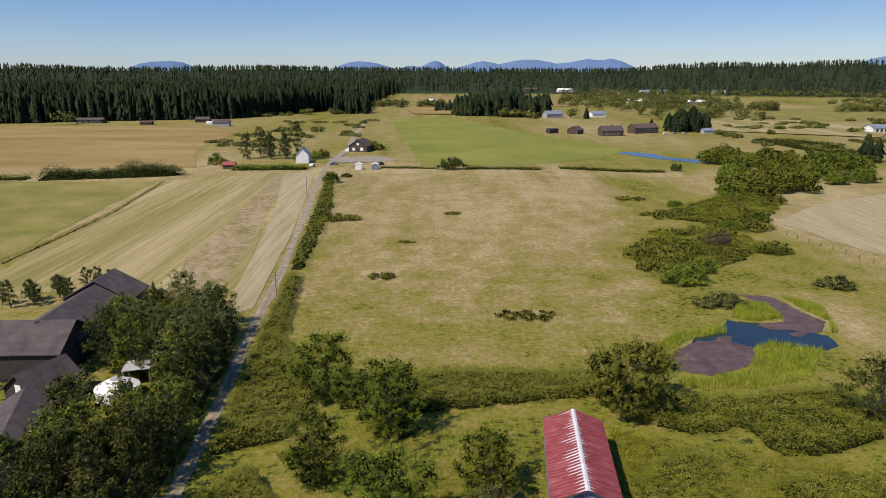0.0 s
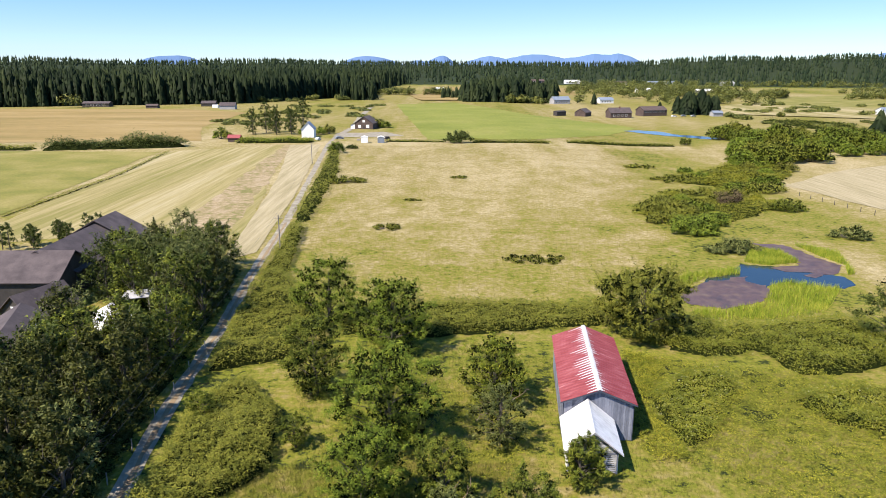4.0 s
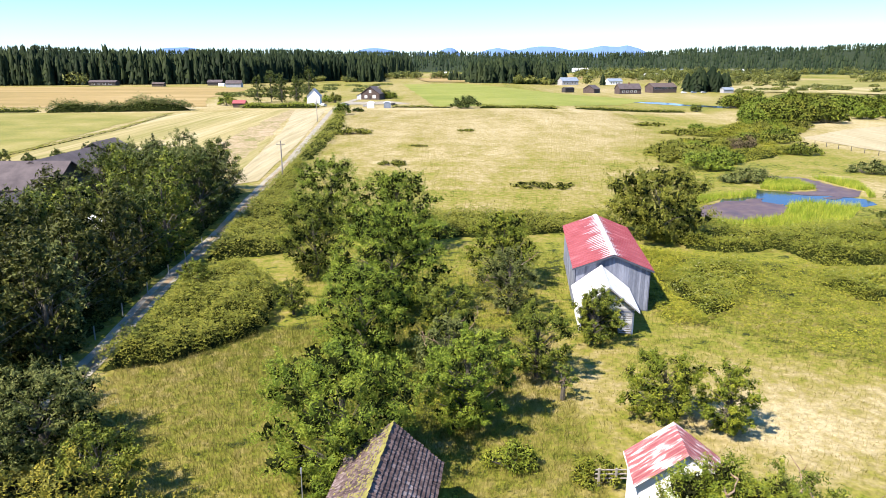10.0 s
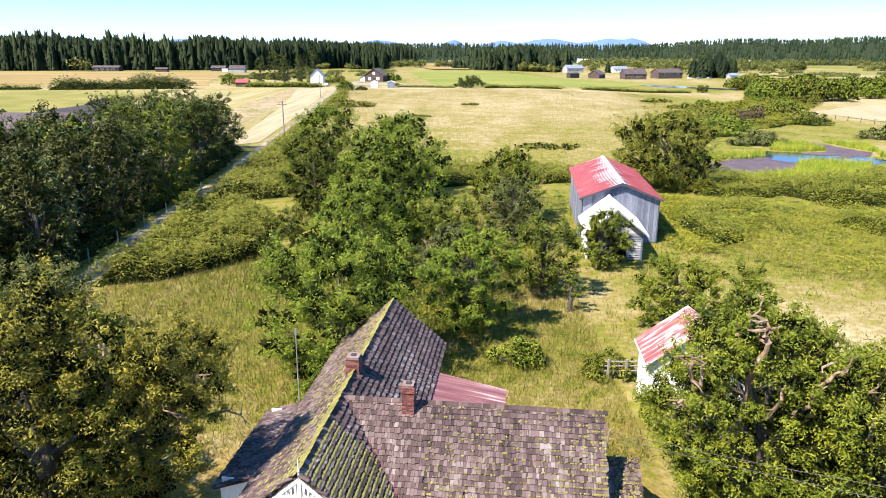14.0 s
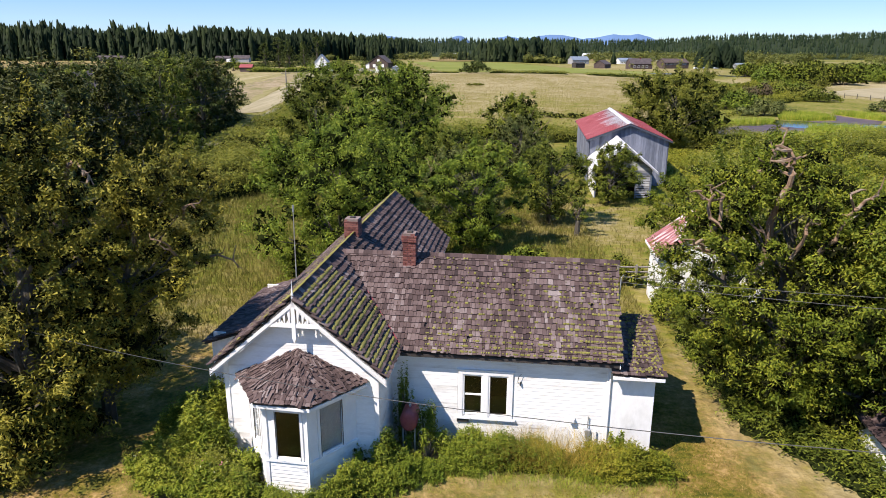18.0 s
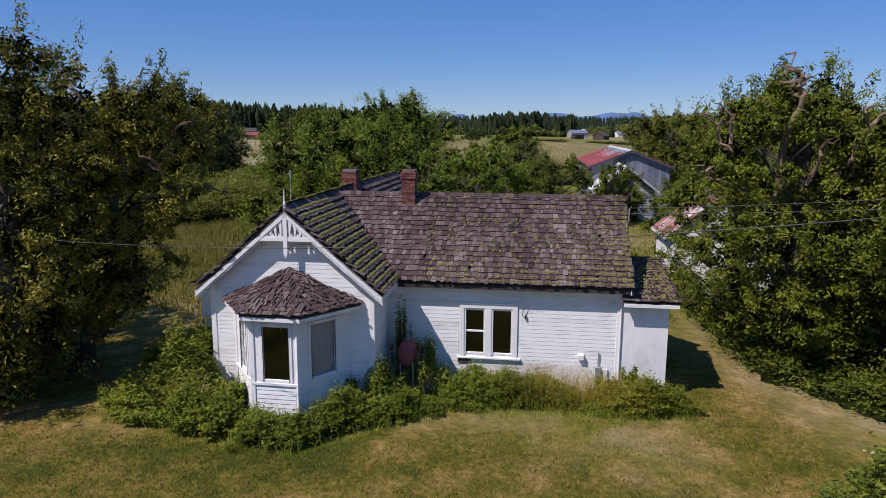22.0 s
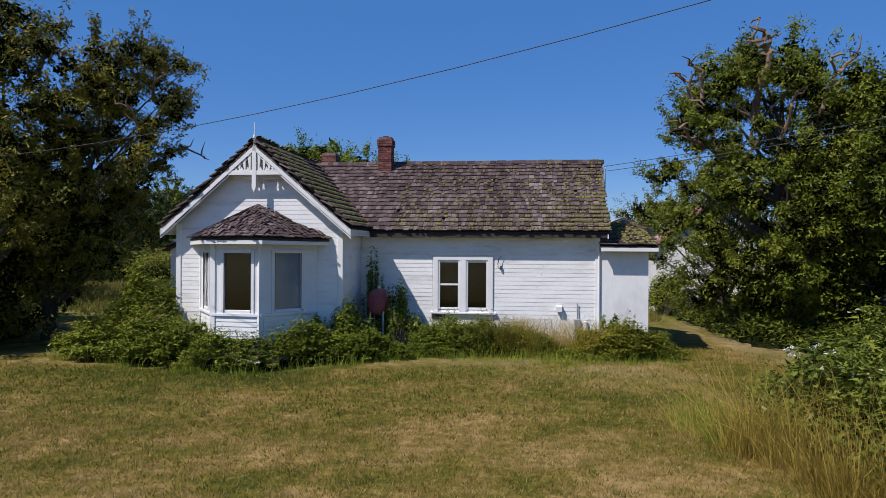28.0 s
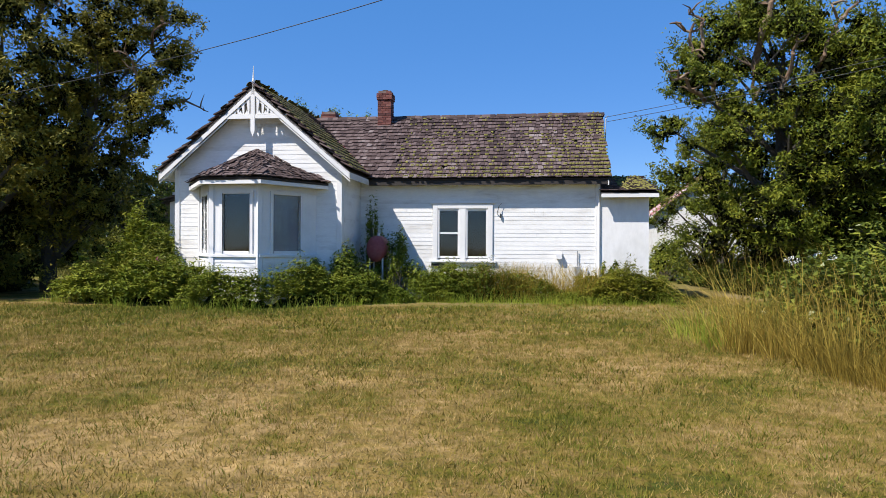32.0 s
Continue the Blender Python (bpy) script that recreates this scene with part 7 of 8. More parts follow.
thicket("undergrowth", WOOD, 1.6, 0.35, 9000, LEAF_DARK, "dark undergrowth below the trees", 61, "undergrowth", clump=1.8)
for i in range(13):
    x, y = -94 + i * 1.5 + wr.normal() * 0.6, 139 + i * 0.75 + wr.normal() * 1.6
    tree("pine_tree", x, y, wr.uniform(4.2, 6.4), wr.uniform(1.5, 2.1), 0.30, 1100, LEAF_DARK, "small pine in a windbreak row", 380 + i, low=0.22, clumps=16, trunk=0.12, pointed=0.6, group="windbreak pines")

# ---- brush, hedges and thickets ----
thicket("brush", [(-28.5, 49), (-23, 51), (-17.2, 58), (-18.5, 69), (-25, 78), (-29.2, 68), (-28.0, 60)], 2.2, 0.19, 50000, LEAF_OLIVE, "olive-green brush beside the lane", 62, "brush", clump=1.0)
thicket("brush", [(-31, 80), (-33, 100), (-35.3, 121), (-38.3, 160), (-34.5, 160), (-29.5, 121), (-22, 106), (-19, 97), (-21, 84)], 2.0, 0.24, 42000, LEAF_OLIVE, "olive-green brush along the lane", 63, "brush", clump=1.4)
thicket("brush", [(-39.5, 165), (-46.5, 238), (-54, 318), (-50, 318), (-38, 238), (-34.5, 165)], 1.9, 0.40, 7000, LEAF_OLIVE, "hedge of brush along the lane", 64, "hedge", clump=2.0)
thicket("brush", [(-16, 93), (-2, 92), (12, 95), (24, 97), (25, 106), (-3, 106), (-16, 104)], 1.7, 0.24, 40000, LEAF_OLIVE, "band of olive brush behind the orchard", 65, "brush", clump=1.4)
thicket("blossom_hedge", [(29.4, 91.3), (36.0, 97.1), (45.3, 97.7), (57.6, 99.6), (62.9, 97.7), (64.9, 90.2), (61.9, 85), (52.2, 80.4), (44.5, 79.5), (42.0, 87.2), (35.5, 85.1), (30.7, 87.1)], 2.1, 0.20, 44000, LEAF_PALE, "hedge in pale blossom before the pond", 66, "hedge", clump=1.7, bloom=700)
thicket("blossom_hedge", [(24.7, 76.3), (30.9, 81.4), (35.4, 80.5), (35.4, 75.6), (31.4, 70.8), (28, 64), (24, 62), (22.9, 70.8)], 1.5, 0.19, 18000, LEAF_PALE, "shrubs in pale blossom beside the barn", 67, "hedge", clump=1.4, bloom=350)
thicket("blossom_hedge", [(40, 74), (48, 77), (56, 76), (58, 70), (50, 66), (42, 67)], 1.3, 0.20, 14000, LEAF_PALE, "shrubs in pale blossom on the slope", 167, "hedge", clump=1.5, bloom=250)
thicket("scrub", [(44, 58), (46, 76), (58, 78), (68, 82), (76, 60), (60, 48)], 1.2, 0.28, 22000, LEAF_OLIVE, "brownish scrub on the slope", 68, "scrub", clump=1.6)
thicket("scrub", [(20, 60), (20, 80), (24, 88), (29, 84), (23, 72), (25, 60)], 0.7, 0.2, 11000, LEAF_WEED, "green weeds beside the barn", 69, "weeds", clump=1.2, core=0)
thicket("weeds", [(25, 87), (33, 84), (52, 79), (60, 70), (44, 47), (36, 50), (27, 55), (24, 66)], 0.75, 0.17, 44000, LEAF_WEED, "lush tall weeds on the slope beside the barn", 170, "weeds", clump=1.6, rough=1.3, shoots=0.25, core=0)
thicket("weeds", [(-14, 78), (-3, 80), (5, 78), (9, 66), (4, 44), (-3, 40), (-11, 42), (-13, 60)], 0.5, 0.15, 22000, LEAF_WEED, "weeds between the orchard trees", 171, "weeds", clump=1.5, rough=1.4, shoots=0.25, core=0)
REEDS = ([(39.2, 104.4), (44.4, 103.8), (51.9, 107.3), (57.4, 117.0), (61.5, 119.6), (68.8, 115.3), (62, 106), (59.6, 103.5), (51.8, 100.6), (41.2, 99.9), (38.3, 102.1)], [(59.0, 132.2), (64, 141.2), (69.5, 140.1), (69.6, 132.2), (62.8, 130.1)], [(36.8, 115.4), (44.3, 123), (55.5, 127.1), (55.1, 124.3), (46.8, 121), (40.2, 114.8)], [(75.6, 146), (81.2, 139.1), (76.5, 124.4), (74.9, 124), (78, 130.3), (76.4, 136.7)])
BUSHES = [  # x, y, radii, height, leaf, leaves, foliage, label
    (-15, 159, 4.0, 2.6, 1.5, 0.3, 1500, LEAF_OLIVE, "dark bush alone in the meadow"), (17.4, 133, 7.0, 3.6, 0.9, 0.3, 1500, LEAF_OLIVE, "sparse low bush in the meadow"),
    (3.3, 231, 3.4, 2.2, 1.0, 0.4, 500, LEAF_OLIVE, "low bush in the meadow"), (-10.8, 193, 3.2, 1.6, 0.6, 0.35, 350, LEAF_OLIVE, "low tuft in the meadow"),
    (58, 180, 10, 7, 3.2, 0.40, 9000, LEAF_OLIVE, "olive willow mound by the wetland"), (57, 157, 6.5, 5.0, 4.8, 0.4, 6000, LEAF_PLUM, "green willow bush by the wetland"), (64, 165, 5, 4, 3.2, 0.4, 2500, LEAF_PLUM, "green willow bush by the wetland"),
    (79.5, 193, 4.6, 4.2, 4.6, 0.35, 3600, LEAF_TWIGGY, "purple-grey bare bush by the wetland"), (59.5, 140, 6.5, 3.4, 3.2, 0.36, 5200, LEAF_SILVER, "grey-green willow bush by the pond"), (92, 184, 5.6, 4.4, 3.6, 0.4, 2500, LEAF_APPLE, "green bush by the wetland"),
    (92, 153, 5.0, 3.5, 3.4, 0.4, 1600, LEAF_SILVER, "grey half-bare bush by the tan field"), (70, 205, 8, 5, 1.8, 0.45, 2600, LEAF_OLIVE, "low willow scrub in the wet hollow"), (98, 215, 9, 7, 2.6, 0.5, 3000, LEAF_OLIVE, "low willow scrub in the wet hollow"), (76, 232, 9, 6, 2.2, 0.5, 2500, LEAF_OLIVE, "low willow scrub in the wet hollow"),
    (72, 262, 7, 4, 1.4, 0.5, 1200, LEAF_OLIVE, "low willow scrub in the wet hollow"), (4.4, 336, 8.5, 5, 6.5, 0.6, 2600, LEAF_DARK, "dark thorn bush in the hedge line"), (118, 346, 3.6, 3, 4.6, 0.5, 700, LEAF_APPLE, "round bush beside the far pond"),
    (-48.4, 294, 4.6, 4, 6.0, 0.5, 1600, LEAF_PLUM, "green bush at the top of the lane"), (-35, 222, 9, 4, 2.4, 0.45, 2200, LEAF_OLIVE, "spreading bush beside the lane"), (-45, 425, 7, 5, 7.0, 0.7, 1200, LEAF_DARK, "round tree beside the brown house"),
    (-44, 310, 3, 2.4, 2.0, 0.5, 500, LEAF_DARK, "dark bush at the lane's end")]
for i, (x, y, rx, ry, h, lf, nl, fo, lab) in enumerate(BUSHES):
    bush("shrub", x, y, rx, ry, h, lf, nl, fo, lab, 400 + i, clumps=26)
WILLOWS = [(150, 391), (136, 334), (114, 289), (116, 264), (136, 260), (165, 294), (186, 300), (214, 347), (209, 377), (189, 394), (164, 411)]
kept = []
while len(kept) < 40:
    x, y = wr.uniform(112, 214), wr.uniform(258, 410)
    if inside(WILLOWS, x, y) and all(math.hypot(x - a, y - c) > 8.6 for a, c in kept):
        kept.append((x, y))
for i, (x, y) in enumerate(kept):
    h = wr.uniform(6.0, 10.5)
    bush("willow", x, y, h * wr.uniform(0.75, 1.0), h * wr.uniform(0.6, 0.85), h, 0.70, 2400, (LEAF_PLUM, LEAF_VINE, LEAF_PLUM, LEAF_PALE)[i % 4], ("broad green willow in the wet hollow", "broad leafy willow in the wet hollow", "broad bright green willow in the wet hollow", "broad pale green willow in the wet hollow")[i % 4], 450 + i, clumps=46, group="willows in the hollow", category="willow")
HOLLOW = [(81.3, 246.5), (103.6, 267.2), (116.5, 284.8), (129.4, 255.3), (109.7, 225.0), (89.0, 205.5), (92.1, 191.6), (84.3, 178.9), (63.0, 157.6), (52.9, 163.5), (60.0, 198.4), (85.4, 221.4)]
kept = []
while len(kept) < 34:
    x, y = wr.uniform(50, 130), wr.uniform(157, 284)
    if inside(HOLLOW, x, y) and all(math.hypot(x - a, y - c) > 6.5 for a, c in kept):
        kept.append((x, y))
for i, (x, y) in enumerate(kept):
    h = wr.uniform(1.6, 3.6)
    bush("willow_scrub", x, y, h * wr.uniform(1.2, 1.9), h * wr.uniform(0.9, 1.3), h, 0.36, 2600, (LEAF_OLIVE, LEAF_WEED, LEAF_PLUM)[i % 3], ("low olive willow scrub in the wet hollow", "low pale green willow scrub in the wet hollow", "low bright green willow scrub in the wet hollow")[i % 3], 560 + i, clumps=30, group="willow scrub", category="bush")
thicket("scrub", [(81.3, 246.5), (103.6, 267.2), (116.5, 284.8), (129.4, 255.3), (109.7, 225.0), (100.8, 222.1), (89.0, 205.5), (92.1, 191.6), (84.3, 178.9), (68.3, 164.1), (63.0, 157.6), (52.9, 163.5), (48.9, 175.3), (60.0, 198.4), (76.1, 202.2), (85.4, 221.4), (77.0, 226.4)], 1.1, 0.30, 44000, LEAF_WEED, "olive scrub over the wet hollow", 168, "scrub", clump=2.6, rough=1.2)
thicket("hedge", [(205, 380), (240, 372), (262, 440), (250, 500), (220, 505), (228, 440)], 3.2, 0.7, 4000, LEAF_OLIVE, "line of bushes along the far ditch", 169, "hedge", clump=4.0, rough=0.9)
thicket("hedge", [(-178, 298), (-122, 312), (-118, 318), (-150, 318), (-182, 310)], 4.2, 0.7, 5000, LEAF_DARK, "dark hedge between the fields", 74, "hedge", clump=3.0)
thicket("hedge", [(-150, 310), (-122, 314), (-124, 324), (-150, 320)], 6.0, 0.7, 3500, LEAF_SILVER, "grey-green hedge trees between the fields", 75, "hedge", clump=3.5)
thicket("hedge", [(-300, 292), (-182, 300), (-184, 310), (-300, 304)], 2.0, 0.7, 3500, LEAF_OLIVE, "low hedge between the fields", 76, "hedge", clump=3.0)
thicket("vineyard_rows", [(-104, 330), (-66, 332), (-66, 344), (-104, 342)], 2.2, 0.6, 3500, LEAF_VINE, "bright green rows of vines", 77, "hedge", clump=2.2)
thicket("hedge", [(10, 334), (50, 334), (50, 341), (10, 341)], 1.6, 0.5, 2600, LEAF_OLIVE, "low hedge at the end of the meadow", 78, "hedge", clump=2.0)
thicket("hedge", [(58, 342), (112, 338), (112, 346), (58, 350)], 1.4, 0.5, 2600, LEAF_OLIVE, "low hedge at the end of the meadow", 79, "hedge", clump=2.0)
thicket("hedge", [(-32, 338), (-2, 336), (-2, 342), (-32, 344)], 0.9, 0.5, 1200, LEAF_OLIVE, "low hedge at the end of the meadow", 80, "hedge", clump=2.0)
for i, (x, y, h) in enumerate(((-107, 376, 14), (-102, 385, 17), (-94, 376, 15), (-86, 376, 14), (-82.5, 392, 19), (-98, 390, 12), (-90, 392, 13))):
    tree("pine_tree", x, y, h, h * 0.30, 0.6, 1700, LEAF_DARK, "tall pine with open crown beside the farm", 480 + i, low=0.08, clumps=26, trunk=0.25, pointed=0.6, group="pines by the farm")
for i, (x, y, rx, h) in enumerate(((-116.3, 352, 4.5, 7), (-112, 350, 3.5, 5), (-72, 376, 5, 5), (-66, 379, 4, 6), (-78, 372, 4, 4.5), (-46, 418, 6, 6), (-40, 420, 5, 5))):
    bush("shrub", x, y, rx, rx * 0.8, h, 0.55, 1500, (LEAF_PLUM, LEAF_OLIVE)[i % 2], "rounded green bush round the farm cottage", 520 + i, clumps=24)
thicket("ditch_growth", [(-115.4, 170), (-115.1, 197), (-115.3, 234), (-122.4, 296), (-120.6, 297), (-113.2, 234), (-113, 197), (-113.3, 170)], 0.7, 0.3, 4500, LEAF_OLIVE, "dark rank growth along a field ditch", 540, "hedge", clump=1.2)

# ---- growth against the house ----
def house_point(x, y):
    p = HOUSE @ Vector((x, y, 0))
    return (p.x, p.y)


thicket("bramble", [house_point(*p) for p in ((-4.6, 0.6), (-2.35, 0.6), (-2.35, 0.1), (-1.7, 0.0), (-1.2, -0.9), (-0.6, -1.3), (-0.8, -2.3), (-2.4, -1.9), (-4.2, -1.2), (-5.3, -0.4))], 1.1, 0.095, 56000, LEAF_VINE, "bramble and rose heap beside the bay window", 81, "bramble", clump=0.95, rough=0.9, shoots=0.16)
thicket("bramble", [house_point(*p) for p in ((-4.3, 0.7), (-2.45, 0.55), (-1.75, -0.05), (-1.5, -0.75), (-2.5, -1.15), (-3.9, -0.4))], 1.75, 0.10, 22000, LEAF_VINE, "high crest of the bramble heap against the wall", 182, "bramble", clump=0.8, rough=0.5, shoots=0.25)
thicket("bramble", [house_point(*p) for p in ((-4.8, 1.0), (-2.5, 0.6), (-2.4, 2.8), (-4.2, 3.6), (-5.4, 2.2))], 2.0, 0.09, 34000, LEAF_VINE, "tall bramble at the corner of the house", 82, "bramble", clump=0.9, rough=0.9, shoots=0.16)
thicket("bramble", [house_point(*p) for p in ((-4.4, 0.5), (-2.4, 0.4), (-1.4, -0.9), (-0.9, -1.9), (-2.6, -1.6), (-4.4, -0.9), (-5.5, -0.2))], 1.3, 0.07, 9000, LEAF_OLIVE, "older brownish shoots in the bramble heap", 181, "bramble", clump=0.7, rough=1.0, bloom=160, shoots=0.5)
thicket("ivy", [house_point(*p) for p in ((-0.8, -1.35), (0.7, -1.45), (1.6, -0.2), (2.2, 0.1), (2.4, 1.0), (3.9, 1.2), (4.1, 0.3), (2.2, -1.0), (0.8, -2.4), (-0.6, -2.5))], 0.55, 0.062, 46000, LEAF_VINE, "ivy and weeds at the foot of the house", 83, "ivy", clump=0.45, rough=1.0, shoots=0.2)
thicket("ivy", [house_point(*p) for p in ((3.9, 1.4), (4.6, 2.1), (6.2, 2.15), (6.3, 1.1), (5.0, 0.7), (4.0, 0.4))], 0.6, 0.062, 17000, LEAF_VINE, "ivy and weeds under the window", 84, "ivy", clump=0.6, rough=1.0, shoots=0.2)
thicket("ivy", [house_point(*p) for p in ((8.2, 2.1), (8.3, 0.9), (10.0, 0.8), (11.2, 1.2), (11.0, 2.0), (10.4, 2.1))], 0.6, 0.065, 20000, LEAF_WEED, "yellow-green creeper before the porch", 85, "creeper", clump=0.6, rough=1.0, shoots=0.2)
bush("lilac", *house_point(2.2, 0.5), 0.85, 0.65, 1.9, 0.075, 6500, LEAF_VINE, "leafy shrub in the corner of the house", 86, clumps=24)
bush("lilac", *house_point(3.5, 1.4), 0.75, 0.5, 2.1, 0.075, 3600, LEAF_VINE, "leafy shrub beside the oil tank", 97, clumps=16)
bush("lilac", *house_point(1.75, -0.35), 0.5, 0.42, 1.25, 0.08, 5000, LEAF_VINE, "leafy shrub beside the bay window", 87, clumps=16)
bush("vine", *house_point(2.72, 2.05), 0.42, 0.2, 3.4, 0.08, 1700, LEAF_VINE, "thin vine climbing the wall", 88, clumps=22, category="vine")
bush("creeper", *house_point(9.3, 2.0), 0.35, 0.2, 1.35, 0.10, 1100, LEAF_VINE, "creeper on the porch wall", 89, clumps=12, category="vine")
thicket("weeds", [house_point(*p) for p in ((2.4, 12.4), (4.6, 12.0), (6.8, 11.6), (7.0, 13.5), (4.5, 15.0), (2.3, 16.6))], 1.0, 0.15, 6000, LEAF_YELLOW, "tall weeds behind the house", 90, "weeds", clump=0.7)
thicket("weeds", [house_point(*p) for p in ((-4.4, 8.4), (-2.6, 8.4), (-2.6, 15), (-4.0, 15))], 0.9, 0.14, 5000, LEAF_VINE, "weeds behind the house", 91, "weeds", clump=0.7)
bush("elder_bush", -13.6, 17.2, 2.6, 1.6, 2.6, 0.11, 9000, LEAF_OLDAPPLE, "dark shrub at the foot of the apple trees", 191, clumps=40)
bush("elder_bush", -16.8, 17.4, 2.4, 1.8, 2.4, 0.12, 7000, LEAF_OLDAPPLE, "dark shrub at the foot of the apple trees", 192, clumps=36)
bush("elder_bush", 8.6, 35.6, 1.5, 1.2, 1.8, 0.15, 3000, LEAF_PALE, "pale flowering elder bush by the fence", 92)
bush("elder_bush", 3.6, 37.0, 1.8, 1.4, 2.0, 0.15, 3000, LEAF_VINE, "green bush behind the house", 93)
bush("elder_bush", 9.8, 30.2, 1.0, 0.9, 2.2, 0.12, 4000, LEAF_VINE, "leafy bush against the whitewashed shed", 98)
thicket("undergrowth", [(9.3, 20.5), (9.2, 28), (9.6, 30), (17, 28), (18, 14.5), (12, 15), (10.4, 18.6)], 0.9, 0.11, 44000, LEAF_APPLE, "undergrowth below the pear trees", 94, "undergrowth", clump=0.8)
thicket("undergrowth", [(-19, 18.5), (-13.4, 18.6), (-12.6, 20.0), (-14, 24), (-19, 25)], 1.7, 0.13, 16000, LEAF_OLDAPPLE, "undergrowth below the apple trees", 95, "undergrowth", clump=0.8)
thicket("bramble", [(5.35, 10.6), (6.6, 12), (9.2, 13.6), (13, 13.5), (13, 4.5), (6.3, 4.5), (6.1, 6.8), (5.75, 8.4)], 1.45, 0.115, 62000, LEAF_APPLE, "bramble bank at the edge of the lawn", 96, "bramble", clump=1.0, rough=0.8, shoots=0.15, bloom=500)

# ---- grasses ----
def scatter(poly, n, r):
    xs, ys = [p[0] for p in poly], [p[1] for p in poly]
    P = np.stack([r.uniform(min(xs), max(xs), n), r.uniform(min(ys), max(ys), n)], 1)
    keep = np.array([inside(poly, x, y) for x, y in P])
    P = P[keep]
    return np.stack([P[:, 0], P[:, 1], np.array([ground_z(x, y) for x, y in P]) - 0.01], 1)


gr = np.random.default_rng(21)
LAWN_AREA = [(-16, 2.2), (9, 2.2), (12, 9), (9.0, 14), (9.0, 19), (7.0, 24), (6.4, 18), (0, 16), (-4, 14.9), (-9.5, 16), (-16, 17)]
for n, x0, x1, y0, y1, hgt, w in ((120000, -5.0, 6.5, 2.2, 6.5, 0.045, 0.0045), (90000, -9.0, 9.0, 6.5, 11, 0.055, 0.0075), (80000, -16, 12, 11, 20, 0.070, 0.0125), (20000, -16, -5, 2.2, 11, 0.06, 0.010)):
    poly = [(x0, y0), (x1, y0), (x1, y1), (x0, y1)]
    P = scatter(poly, n, gr)
    P = P[[inside(LAWN_AREA, x, y) for x, y in P[:, :2]]]
    dr = np.array([dryness(x, y) for x, y in P[:, :2]])
    hh = hgt * (0.4 + 1.0 * gr.random(len(P))) * (1.25 - 0.6 * np.clip(dr, 0, 1))
    blades("lawn_grass", P, hh, w, gr, LAWN, "short patchy lawn grass, half dry", dr, 1.3)
P = scatter([(-27, 33), (-9, 26), (9, 27), (9, 60), (-14, 60), (-27, 55)], 90000, gr)
dr = np.array([dryness(x, y) for x, y in P[:, :2]])
blades("tall_grass", P, (0.2 + 0.35 * gr.random(len(P))) * (1.25 - 0.7 * np.clip(dr, 0, 1)), 0.018, gr, UNCUT, "tall uncut grass in the orchard", dr + 0.05, 0.9)
P = scatter([(9, 38), (40, 34), (60, 50), (40, 80), (20, 84), (-10, 92), (-20, 80), (-14, 60), (9, 56)], 60000, gr)
dr = np.array([dryness(x, y) for x, y in P[:, :2]])
blades("tall_grass", P, (0.2 + 0.35 * gr.random(len(P))) * (1.1 - 0.8 * np.clip(dr, 0, 1)), 0.025, gr, UNCUT, "tall uncut grass round the barn", dr + 0.05, 0.9)
P = scatter([(-32, 106), (36, 106), (60, 180), (80, 320), (-48, 320)], 60000, gr)
dr = np.array([dryness(x, y) for x, y in P[:, :2]])
blades("meadow_grass", P, 0.15 + 0.25 * gr.random(len(P)), 0.05, gr, UNCUT, "dry meadow grass", dr + 0.08, 0.9)
for i, poly in enumerate(REEDS):
    P = scatter(poly, 15000 if i == 0 else 9000, gr)
    blades("reeds", P, 0.75 + 0.65 * gr.random(len(P)), 0.035, gr, REED, "bright green reeds round the pond", None, 0.6, "reeds")
thicket("weeds", [house_point(*p) for p in ((3.9, 0.7), (5.6, 0.75), (8.6, 0.8), (11.0, 0.9), (11.0, 1.7), (8.5, 2.0), (6.0, 2.0), (4.2, 1.3))], 0.58, 0.055, 28000, LEAF_YELLOW, "weeds along the foot of the wall", 99, "weeds", clump=0.5, rough=1.0, shoots=0.3)
P, ln = tufts([house_point(5.6 + 3.4 * k, 1.1 + 0.9 * q) for k, q in gr.random((90, 2))], 30, 0.14, gr)
blades("dry_grass", P, 0.35 + 0.85 * gr.random(len(P)), 0.0042, gr, DRYGRASS, "tall dry grass against the wall", None, 0.7, lean=ln * 1.9)
P = scatter([house_point(*p) for p in ((3.8, 0.5), (5.5, 0.6), (8.6, 0.7), (10.8, 0.8), (10.8, 1.5), (6, 1.4), (4, 1.0))], 3000, gr)
blades("weedy_grass", P, 0.1 + 0.3 * gr.random(len(P)) ** 2, 0.006, gr, REED, "green weedy grass at the foot of the wall", None, 0.9)
bank = [(5.42 - 0.75 * q + 0.7 * k + 0.10 * gr.normal(), 7.2 + 3.0 * q + 0.2 * gr.normal()) for k, q in gr.random((56, 2))]
fringe = [(5.55 - 0.3 * q + 0.6 * k + 0.1 * gr.normal(), 4.8 + 3.4 * q) for k, q in gr.random((84, 2))]
P, ln = tufts(fringe, 26, 0.12, gr)
blades("dry_grass", P, 0.10 + 0.32 * gr.random(len(P)), 0.0036, gr, DRYGRASS, "low fringe of dry grass before the bramble", None, 0.6, lean=ln * 1.6 + np.array([-0.35, -0.1, 0]))
P, ln = tufts(bank, 20, 0.09, gr)
tall = np.repeat(0.75 + 0.85 * gr.random(len(bank)), 20)
blades("dry_grass", P, tall * (0.28 + 0.62 * gr.random(len(P))), 0.0040, gr, DRYGRASS, "tufts of tall dry grass at the edge of the lawn", None, 0.9, lean=ln * 2.2 + np.array([-0.14, -0.06, 0]))
P, ln = tufts(bank[::2], 7, 0.10, gr)
ears = 1.15 + 0.55 * gr.random(len(P))
